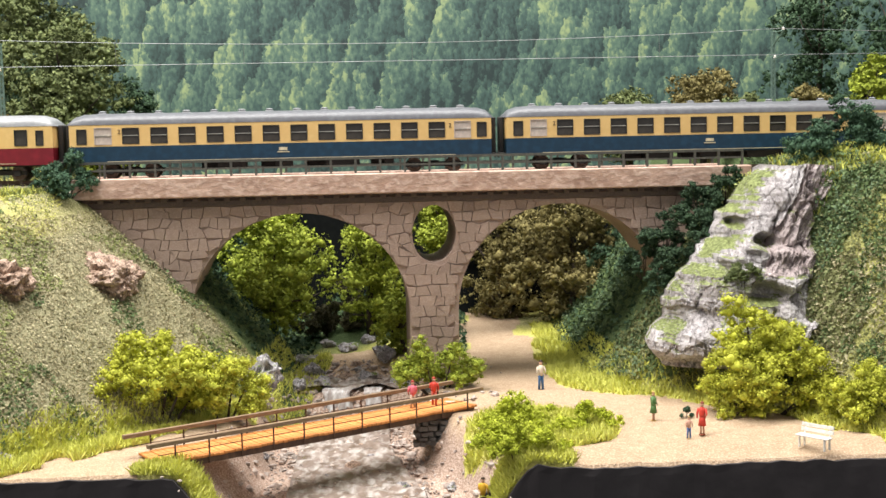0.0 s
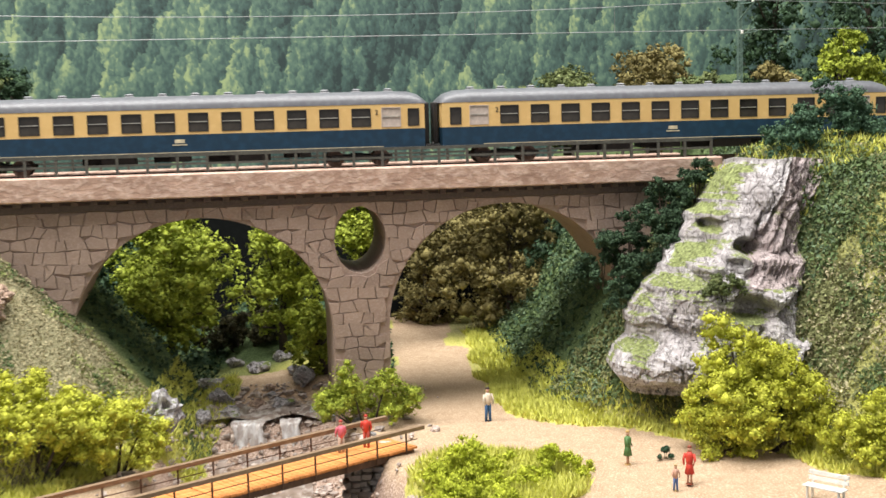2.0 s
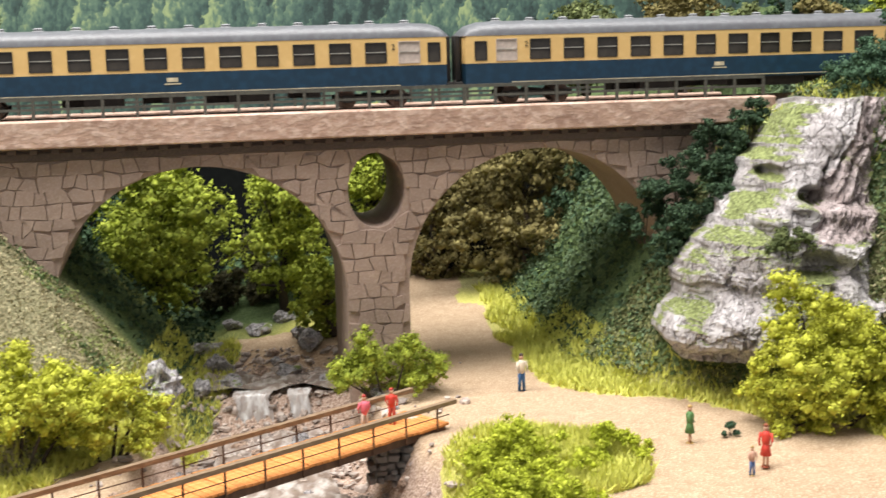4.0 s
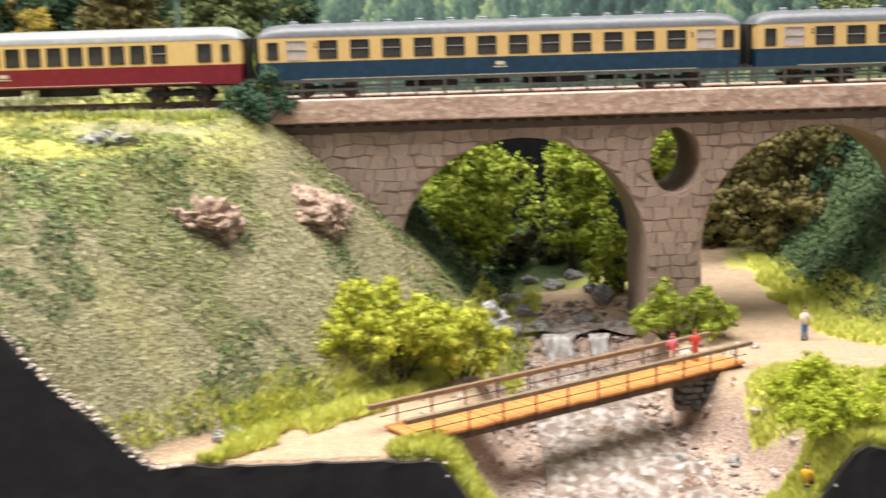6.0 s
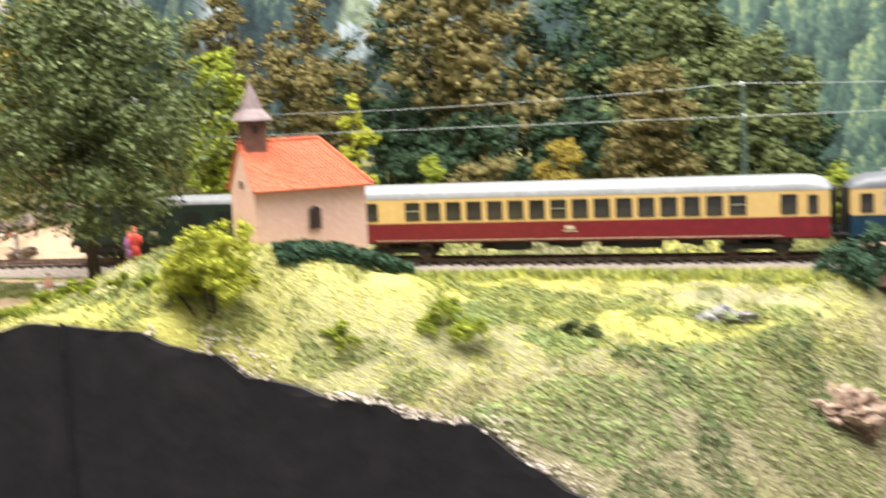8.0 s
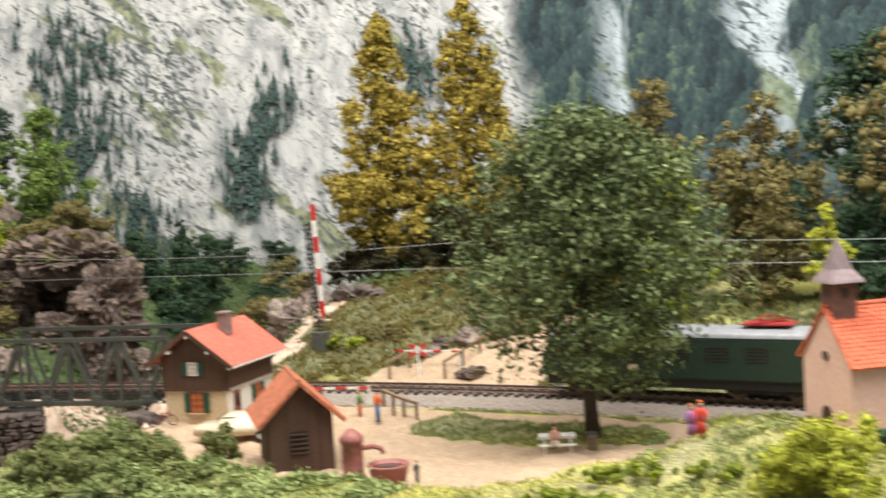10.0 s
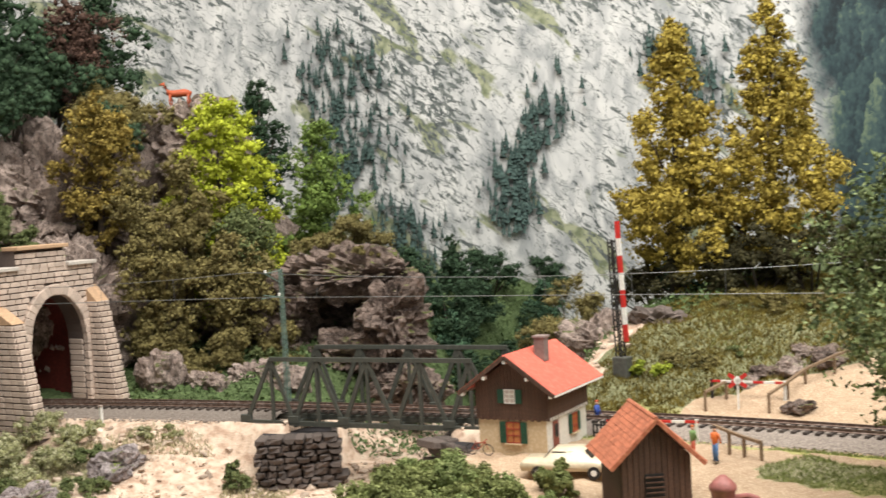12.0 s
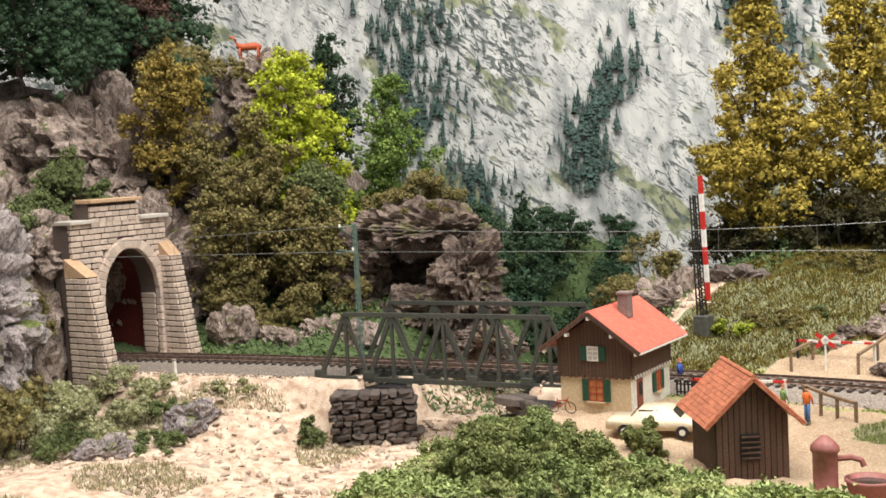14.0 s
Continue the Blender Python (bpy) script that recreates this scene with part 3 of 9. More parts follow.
def ground():
    nx, ny = 560, 210
    xs = np.concatenate([np.linspace(-2.3, -1.55, 60, endpoint=False), np.linspace(-1.55, 0.42, nx - 90), np.linspace(0.43, 1.1, 30)])
    u = np.linspace(0, 1, ny) ** 1.25
    X = np.repeat(xs[:, None], ny, 1)
    Y = front_y(X) + 0.0035 + (1.52 - front_y(X)) * u[None, :]
    Z = land(X, Y)
    G = cover(X, Y)
    rough = np.where(np.abs(Y - track_y(X)) < 0.05, 0.0, 1.0)
    Z = Z + rough * (relief(X, Y) + 0.0010 * G * ripple(X, Y, 600, 3))
    Z[:, 0] -= 0.02
    me = bpy.data.meshes.new("ground")
    me.vertices.add(nx * ny)
    me.vertices.foreach_set("co", np.stack([X, Y, Z], -1).astype(np.float32).ravel())
    i = (np.arange(nx - 1)[:, None] * ny + np.arange(ny - 1)[None, :]).ravel()
    quads = np.stack([i, i + ny, i + ny + 1, i + 1], 1).astype(np.int32)
    me.loops.add(quads.size)
    me.loops.foreach_set("vertex_index", quads.ravel())
    me.polygons.add(len(quads))
    me.polygons.foreach_set("loop_start", np.arange(0, quads.size, 4, dtype=np.int32))
    me.update(calc_edges=True)
    at = me.attributes.new("cover", "FLOAT", "POINT")
    at.data.foreach_set("value", G.astype(np.float32).ravel())
    lush = np.clip(0.5 - 1.2 * step(-0.74, -0.84, X) * step(0.95, 1.0, Y) + 0.4 * ripple(X, Y, 30, 8) + 0.3 * step(0.05, 0.0, Z) - 0.65 * step(-0.10, -0.20, X) * step(0.125, 0.10, Z), 0, 1)
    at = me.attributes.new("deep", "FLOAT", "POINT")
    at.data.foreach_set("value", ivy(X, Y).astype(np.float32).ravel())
    at = me.attributes.new("bed", "FLOAT", "POINT")
    at.data.foreach_set("value", (step(-0.002, -0.012, Z) * step(-0.5, -0.4, X)).astype(np.float32).ravel())
    at = me.attributes.new("pale", "FLOAT", "POINT")
    at.data.foreach_set("value", step(-0.96, -1.03, X).astype(np.float32).ravel())
    at = me.attributes.new("lush", "FLOAT", "POINT")
    at.data.foreach_set("value", lush.astype(np.float32).ravel())
    m = bpy.data.materials.new("ground_cover")
    m.use_nodes = True
    n, l = m.node_tree.nodes, m.node_tree.links
    bsdf = n["Principled BSDF"]
    bsdf.inputs["Roughness"].default_value, bsdf.inputs["Specular IOR Level"].default_value = 0.95, 0.2
    pos = n.new("ShaderNodeTexCoord")

    def noise_of(scale, detail=5):
        t = n.new("ShaderNodeTexNoise")
        t.inputs["Scale"].default_value, t.inputs["Detail"].default_value = scale, detail
        l.new(pos.outputs["Object"], t.inputs["Vector"])
        return t.outputs["Fac"]

    def ramp_of(fac, *stops):
        r = n.new("ShaderNodeValToRGB")
        while len(r.color_ramp.elements) < len(stops):
            r.color_ramp.elements.new(0.5)
        for e, (p, c) in zip(r.color_ramp.elements, stops):
            e.position, e.color = p, (*c, 1)
        l.new(fac, r.inputs["Fac"])
        return r.outputs["Color"]

    def mixed(fac, a, b):
        x = n.new("ShaderNodeMix")
        x.data_type = "RGBA"
        l.new(fac, x.inputs["Factor"])
        l.new(a, x.inputs["A"])
        l.new(b, x.inputs["B"])
        return x.outputs["Result"]

    def attribute(name):
        a = n.new("ShaderNodeAttribute")
        a.attribute_name = name
        return a.outputs["Fac"]

    fine, small = noise_of(900), noise_of(130)

    def span_of(v):
        x = n.new("ShaderNodeMapRange")
        x.inputs["From Min"].default_value, x.inputs["From Max"].default_value = 0.52, 0.66
        l.new(v, x.inputs["Value"])
        return x.outputs["Result"]

    sand = mixed(fine, ramp_of(small, (0.3, (0.40, 0.275, 0.175)), (0.7, (0.54, 0.40, 0.27))), ramp_of(fine, (0.45, (0.31, 0.21, 0.135)), (0.62, (0.60, 0.47, 0.34))))
    dry = ramp_of(fine, (0.36, (0.15, 0.14, 0.075)), (0.5, (0.27, 0.255, 0.145)), (0.66, (0.42, 0.39, 0.25)))
    wet = ramp_of(fine, (0.36, (0.38, 0.385, 0.10)), (0.5, (0.53, 0.495, 0.14)), (0.66, (0.62, 0.575, 0.19)))
    lush_fac = n.new("ShaderNodeMapRange")
    lush_fac.inputs["From Min"].default_value, lush_fac.inputs["From Max"].default_value = 0.25, 0.8
    l.new(attribute("lush"), lush_fac.inputs["Value"])
    grass = mixed(lush_fac.outputs["Result"], dry, wet)
    # green of the creepers, also used as painted tree shade
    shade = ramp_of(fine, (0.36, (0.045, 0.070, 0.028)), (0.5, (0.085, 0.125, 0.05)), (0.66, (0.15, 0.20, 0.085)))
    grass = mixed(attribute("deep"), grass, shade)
    gravel = ramp_of(fine, (0.36, (0.25, 0.165, 0.125)), (0.5, (0.45, 0.325, 0.26)), (0.66, (0.62, 0.50, 0.42)))
    sand = mixed(attribute("bed"), sand, gravel)
    sand = mixed(attribute("pale"), sand, mixed(span_of(fine), ramp_of(small, (0.34, (0.44, 0.30, 0.215)), (0.5, (0.60, 0.455, 0.345)), (0.66, (0.68, 0.55, 0.43))), ramp_of(small, (0.4, (0.34, 0.24, 0.175)), (0.6, (0.70, 0.585, 0.47)))))
    edge = n.new("ShaderNodeMath")
    edge.operation = "MULTIPLY_ADD"
    l.new(small, edge.inputs[0])
    edge.inputs[1].default_value = 0.9
    l.new(attribute("cover"), edge.inputs[2])
    sharp = n.new("ShaderNodeMapRange")
    sharp.inputs["From Min"].default_value, sharp.inputs["From Max"].default_value = 0.85, 1.05
    l.new(edge.outputs[0], sharp.inputs["Value"])
    l.new(mixed(sharp.outputs["Result"], sand, grass), bsdf.inputs["Base Color"])
    b = n.new("ShaderNodeBump")
    b.inputs["Strength"].default_value, b.inputs["Distance"].default_value = 0.7, 0.0015
    l.new(fine, b.inputs["Height"])
    l.new(b.outputs["Normal"], bsdf.inputs["Normal"])
    ob = part_mesh("ground", me, m, smooth=True)
    return tagged(ob, "sandy and grassy model landscape with banks and a stream bed", "ground", kind="structure")


ground()


def fascia():
    """The black front board, cut along the land's profile, with a rough foam edge behind it."""
    xs = np.arange(-1.7, 1.1, 0.006)
    bm = bmesh.new()
    rng = np.random.default_rng(3)
    rows = []
    for x in xs:
        y = float(front_y(x))
        z = float(land(x, y + 0.004) + relief(x, y + 0.004)) - 0.0012 + 0.0007 * float(ripple(x, 0, 170, 4)) + 0.0006 * float(ripple(x, 0, 500, 6))
        rows.append([bm.verts.new(p) for p in ((x, y, -0.9), (x, y + 0.0002 * rng.normal(), z - 0.004), (x, y, z), (x, y + 0.0044, z - 0.0006), (x, y + 0.0048, -0.9))])
    for a, b in zip(rows, rows[1:]):
        for k in range(4):
            bm.faces.new((a[k], b[k], b[k + 1], a[k + 1]))
    ob = part("layout_fascia", bm, BLACK)
    tagged(ob, "black painted front board cut along the landscape profile", "fascia", kind="structure")
    bm = bmesh.new()
    box(bm, -0.584, float(front_y(-0.584)) - 0.0005, -0.2, 0.0016, 0.0012, 0.72)
    tagged(part("fascia_joint", bm, FOAM), "dark butt joint between two fascia boards", "joint", kind="structure")


fascia()


def room_floor():
    """The exhibition room's carpet, on which the layout's front board stands."""
    bm = bmesh.new()
    box(bm, -0.5, 0.3, -0.91, 7.0, 6.0, 0.02)
    ob = part("floor", bm, material("grey_carpet", (0.10, 0.10, 0.105), (0.07, 0.07, 0.075), 0.95, grain=300, blotch=3, bump=0.5))
    tagged(ob, "dark grey carpet of the exhibition room", "floor", kind="structure")


room_floor()


# ---- backdrop: a tall curved sheet behind the layout, forest to the right and a pale cliff to the left ----
BACK = [(1.5, 1.30), (0.9, 1.42), (0.3, 1.47), (-0.4, 1.47), (-1.0, 1.44), (-1.5, 1.30), (-1.95, 1.02), (-2.2, 0.6), (-2.3, 0.1)]


def back_point(u):
    k = min(max(u, 0), 0.9999) * (len(BACK) - 1)
    i = int(k)
    p = [Vector((*BACK[max(0, min(len(BACK) - 1, i + d))], 0)) for d in (-1, 0, 1, 2)]
    t = k - i
    return 0.5 * (2 * p[1] + (p[2] - p[0]) * t + (2 * p[0] - 5 * p[1] + 4 * p[2] - p[3]) * t * t + (3 * p[1] - p[0] - 3 * p[2] + p[3]) * t ** 3)


def backdrop():
    bm = bmesh.new()
    cols = [[bm.verts.new((*back_point(k / 160)[:2], z)) for z in np.linspace(-0.1, 1.0, 30)] for k in range(161)]
    for a, b in zip(cols, cols[1:]):
        for k in range(29):
            bm.faces.new((a[k], a[k + 1], b[k + 1], b[k]))
    m = bpy.data.materials.new("landscape_print")
    m.use_nodes = True
    n, l = m.node_tree.nodes, m.node_tree.links
    bsdf = n["Principled BSDF"]
    bsdf.inputs["Roughness"].default_value = 0.7
    pos = n.new("ShaderNodeTexCoord")
    sep = n.new("ShaderNodeSeparateXYZ")
    l.new(pos.outputs["Object"], sep.inputs["Vector"])

    def noise_of(scale, stretch, detail=6, distort=0.0):
        mp = n.new("ShaderNodeMapping")
        mp.inputs["Scale"].default_value = stretch
        l.new(pos.outputs["Object"], mp.inputs["Vector"])
        t = n.new("ShaderNodeTexNoise")
        t.inputs["Scale"].default_value, t.inputs["Detail"].default_value, t.inputs["Distortion"].default_value = scale, detail, distort
        l.new(mp.outputs["Vector"], t.inputs["Vector"])
        return t.outputs["Fac"]

    def ramp_of(fac, *stops):
        r = n.new("ShaderNodeValToRGB")
        while len(r.color_ramp.elements) < len(stops):
            r.color_ramp.elements.new(0.5)
        for e, (p, c) in zip(r.color_ramp.elements, stops):
            e.position, e.color = p, (*c, 1)
        l.new(fac, r.inputs["Fac"])
        return r.outputs["Color"]

    def mixed(fac, a, b):
        x = n.new("ShaderNodeMix")
        x.data_type = "RGBA"
        l.new(fac, x.inputs["Factor"])
        l.new(a, x.inputs["A"])
        l.new(b, x.inputs["B"])
        return x.outputs["Result"]

    def calc(kind, a, b):
        x = n.new("ShaderNodeMath")
        x.operation = kind
        for k, v in enumerate((a, b)):
            if isinstance(v, (int, float)):
                x.inputs[k].default_value = v
            else:
                l.new(v, x.inputs[k])
        return x.outputs[0]

    def span(v, a, b):
        x = n.new("ShaderNodeMapRange")
        x.inputs["From Min"].default_value, x.inputs["From Max"].default_value = a, b
        l.new(v, x.inputs["Value"])
        return x.outputs["Result"]

    def cracks(scale, stretch, width, turn):
        turned, mp = n.new("ShaderNodeMapping"), n.new("ShaderNodeMapping")
        turned.inputs["Rotation"].default_value, mp.inputs["Scale"].default_value = (0, radians(turn), 0), stretch
        l.new(pos.outputs["Object"], turned.inputs["Vector"])
        l.new(turned.outputs["Vector"], mp.inputs["Vector"])
        t = n.new("ShaderNodeTexNoise")
        t.inputs["Scale"].default_value, t.inputs["Detail"].default_value, t.inputs["Distortion"].default_value = scale, 9, 0.8
        l.new(mp.outputs["Vector"], t.inputs["Vector"])
        return span(calc("ABSOLUTE", calc("SUBTRACT", t.outputs["Fac"], 0.5), 0), 0.0, width)

    def spruces(size, shift):
        """A stand of printed spruces: one tone for each tree, light towards its top and dark at its foot."""
        mp = n.new("ShaderNodeMapping")
        mp.inputs["Scale"].default_value, mp.inputs["Location"].default_value = (1, 0.0, 0.40), (shift, 0, shift)
        l.new(pos.outputs["Object"], mp.inputs["Vector"])
        wob = n.new("ShaderNodeTexNoise")
        wob.inputs["Scale"].default_value, wob.inputs["Detail"].default_value = 150, 3
        l.new(pos.outputs["Object"], wob.inputs["Vector"])
        off = n.new("ShaderNodeVectorMath")
        off.operation = "MULTIPLY_ADD"
        l.new(wob.outputs["Color"], off.inputs[0])
        off.inputs[1].default_value = (0.012, 0, 0.010)
        l.new(mp.outputs["Vector"], off.inputs[2])
        vor = n.new("ShaderNodeTexVoronoi")
        vor.inputs["Scale"].default_value = size
        l.new(off.outputs[0], vor.inputs["Vector"])
        here, there, tone = n.new("ShaderNodeSeparateXYZ"), n.new("ShaderNodeSeparateXYZ"), n.new("ShaderNodeSeparateXYZ")
        l.new(off.outputs[0], here.inputs["Vector"])
        l.new(vor.outputs["Position"], there.inputs["Vector"])
        l.new(vor.outputs["Color"], tone.inputs["Vector"])
        rise = calc("MULTIPLY", calc("SUBTRACT", here.outputs["Z"], there.outputs["Z"]), size)
        lit = calc("ADD", calc("MULTIPLY", rise, 0.40), calc("MULTIPLY", calc("SUBTRACT", there.outputs["X"], here.outputs["X"]), size * 0.30))
        value = calc("ADD", calc("ADD", calc("MULTIPLY", tone.outputs["X"], 0.42), lit), calc("MULTIPLY", noise_of(260, (1, 1, 0.6), 5), 0.85))
        return calc("ADD", value, calc("MULTIPLY", noise_of(11, (1, 1, 0.7), 4), 0.75))

    trees = calc("ADD", calc("MULTIPLY", spruces(52, 0.0), 0.62), calc("MULTIPLY", spruces(95, 0.37), 0.38))
    forest = ramp_of(calc("MULTIPLY", trees, 0.68), (0.46, (0.012, 0.028, 0.028)), (0.66, (0.040, 0.082, 0.072)), (0.82, (0.088, 0.152, 0.112)), (0.98, (0.26, 0.33, 0.16)))
    pale = ramp_of(noise_of(48, (1, 1, 0.5), 9, 0.5), (0.34, (0.34, 0.355, 0.36)), (0.5, (0.58, 0.585, 0.575)), (0.66, (0.70, 0.70, 0.68)))
    def dashes(scale, stretch, turn, low, high):
        turned, mp = n.new("ShaderNodeMapping"), n.new("ShaderNodeMapping")
        turned.inputs["Rotation"].default_value, mp.inputs["Scale"].default_value = (0, radians(turn), 0), stretch
        l.new(pos.outputs["Object"], turned.inputs["Vector"])
        l.new(turned.outputs["Vector"], mp.inputs["Vector"])
        t = n.new("ShaderNodeTexNoise")
        t.inputs["Scale"].default_value, t.inputs["Detail"].default_value, t.inputs["Distortion"].default_value = scale, 7, 0.5
        l.new(mp.outputs["Vector"], t.inputs["Vector"])
        return span(calc("ADD", t.outputs["Fac"], calc("MULTIPLY", calc("SUBTRACT", noise_of(7, (1, 1, 0.8), 4, 0.4), 0.5), 0.45)), low, high)

    lines = calc("MINIMUM", cracks(18, (1.0, 1.0, 2.6), 0.016, -38), cracks(40, (1.0, 1.0, 2.2), 0.018, -58))
    rock = mixed(span(lines, 0.0, 0.9), ramp_of(noise_of(120, (1, 1, 1)), (0.4, (0.14, 0.16, 0.16)), (0.6, (0.36, 0.38, 0.37))), pale)
    grassy = mixed(dashes(11, (1.0, 1.0, 2.6), -40, 0.55, 0.59), rock, ramp_of(noise_of(90, (1, 1, 1)), (0.4, (0.16, 0.19, 0.11)), (0.6, (0.36, 0.38, 0.25))))
    ink = ramp_of(noise_of(150, (1, 1, 1)), (0.4, (0.07, 0.085, 0.085)), (0.6, (0.17, 0.19, 0.18)))
    marked = mixed(dashes(58, (1.0, 1.0, 3.6), -36, 0.575, 0.615), grassy, ink)
    cliff = mixed(dashes(80, (1.0, 1.0, 3.2), -66, 0.60, 0.64), marked, ink)
    side = span(calc("ADD", sep.outputs["X"], calc("MULTIPLY", noise_of(12, (1, 1, 0.6)), 0.12)), -0.985, -0.955)
    haze = calc("MULTIPLY", span(sep.outputs["Z"], 0.25, 0.34), span(sep.outputs["X"], -0.55, -0.70))
    peak = calc("MULTIPLY", calc("MULTIPLY", haze, span(sep.outputs["X"], -0.955, -0.92)), span(noise_of(11, (1, 1, 0.35), 8, 0.6), 0.53, 0.59))
    tint = n.new("ShaderNodeMix")
    tint.data_type, tint.blend_type = "RGBA", "MULTIPLY"
    tint.inputs["Factor"].default_value, tint.inputs["B"].default_value = 1.0, (0.80, 0.92, 1.0, 1)
    l.new(cliff, tint.inputs["A"])
    dim = n.new("ShaderNodeMix")
    dim.data_type, dim.blend_type = "RGBA", "MULTIPLY"
    dim.inputs["Factor"].default_value, dim.inputs["B"].default_value = 1.0, (0.50, 0.54, 0.72, 1)
    l.new(forest, dim.inputs["A"])
    blue_wood = mixed(span(sep.outputs["X"], -0.45, -0.62), forest, dim.outputs["Result"])
    far_wood = mixed(peak, blue_wood, tint.outputs["Result"])
    l.new(mixed(side, cliff, far_wood), bsdf.inputs["Base Color"])
    ob = part("backdrop", bm, m, smooth=True)
    tagged(ob, "printed mountain backdrop with conifer forest and pale cliff", "backdrop", kind="structure")


backdrop()

def valley_shade_board():
    """A matt black board, added to close the low valley; it stands in for the deep shade behind its trees."""
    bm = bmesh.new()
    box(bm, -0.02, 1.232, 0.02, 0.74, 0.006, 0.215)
    tagged(part("backboard", bm, material("valley_shade_black", (0.007, 0.008, 0.008), (0.004, 0.005, 0.005), 0.95, grain=200, blotch=20, bump=0.2, gloss=0.1)), "added matt black board standing in for the dark behind the valley's trees", "board", kind="structure")


valley_shade_board()

# ---- the viaduct ----
BRIDGE_TURN = math.degrees(math.atan(0.0859))
BRIDGE = pose(0, 0.9614, 0, 0, 0, BRIDGE_TURN)  # its x runs along the track, y = 0 is the track's middle
FACE = -0.037


def arch_outline():
    """The wall's outline in (along, height): two round arches on a slim pier."""
    def arc(cx, cz, a, b, foot, n=26):
        return [(cx - a, foot)] + [(cx - a * math.cos(math.pi * k / n), cz + b * math.sin(math.pi * k / n)) for k in range(n + 1)] + [(cx + a, foot)]
    one, two = arc(-0.0975, 0.0495, 0.0775, 0.074, -0.03), arc(0.0895, 0.0515, 0.0750, 0.0745, -0.03)
    return [(-0.34, -0.03)] + one + two + [(0.34, -0.03), (0.34, 0.134), (-0.34, 0.134)]


OVAL = (-0.002, 0.1065, 0.0157, 0.0207)


def viaduct():
    ob = thing("viaduct", "rosy rubble-stone railway viaduct with two round arches and an oval opening", "bridge", BRIDGE)
    bm = bmesh.new()
    outline = arch_outline()
    hole = [(OVAL[0] + OVAL[2] * math.cos(a), OVAL[1] + OVAL[3] * math.sin(a)) for a in (2 * math.pi * k / 28 for k in range(28))]
    edges = []
    for loop in (outline, hole):
        vs = [bm.verts.new((x, FACE + 0.0009, z)) for x, z in loop]
        edges += [bm.edges.new((vs[i], vs[(i + 1) % len(vs)])) for i in range(len(vs))]
    bmesh.ops.triangle_fill(bm, edges=edges, use_beauty=True)
    got = bmesh.ops.extrude_face_region(bm, geom=bm.faces[:])
    bmesh.ops.translate(bm, verts=[v for v in got["geom"] if isinstance(v, bmesh.types.BMVert)], vec=(0, 0.0715, 0))
    bmesh.ops.recalc_face_normals(bm, faces=bm.faces[:])
    wall = part("wall", bm, STONE, ob)
    bm = bmesh.new()  # cornice bands under the slab, their dark tone part grime, part the slab's shade
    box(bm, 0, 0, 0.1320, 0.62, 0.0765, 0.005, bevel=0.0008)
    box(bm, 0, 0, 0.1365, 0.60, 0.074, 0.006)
    part("cornice", bm, JOINT_AND_SHADE, ob)
    # corbels take the same dark colour for dirt and the overhang's shadow
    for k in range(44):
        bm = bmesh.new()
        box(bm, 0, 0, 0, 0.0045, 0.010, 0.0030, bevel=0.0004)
        part("corbel", bm, JOINT_AND_SHADE, ob, m=pose(-0.245 + k * 0.0109, FACE + 0.0022, 0.1346))
    for side in (-1, 1):
        bm = bmesh.new()
        box(bm, -0.013, side * 0.0385, 0.1435, 0.480, 0.011, 0.0144, bevel=0.0008)
        part("parapet_slab", bm, SLAB, ob, "worn reddish parapet slab")
    bm = bmesh.new()
    box(bm, 0, 0, 0.1385, 0.60, 0.066, 0.004)
    part("deck", bm, BALLAST, ob)
    for side in (-1, 1):
        rail = part("railing", bar(bar(bmesh.new(), (-0.250, 0, 0.0108), (0.222, 0, 0.0108), 0.0018, 0.0018), (-0.250, 0, 0.0055), (0.222, 0, 0.0055), 0.0014, 0.0013), IRON, ob, "thin dark iron railing", pose(0, side * 0.0375, 0.1507))
        for k in range(28):
            part("railing_post", bar(bmesh.new(), (0, 0, 0), (0, 0, 0.0112), 0.0016, 0.0016), IRON, rail, m=pose(-0.248 + k * 0.0174, 0, 0))
    return ob


VIADUCT = viaduct()


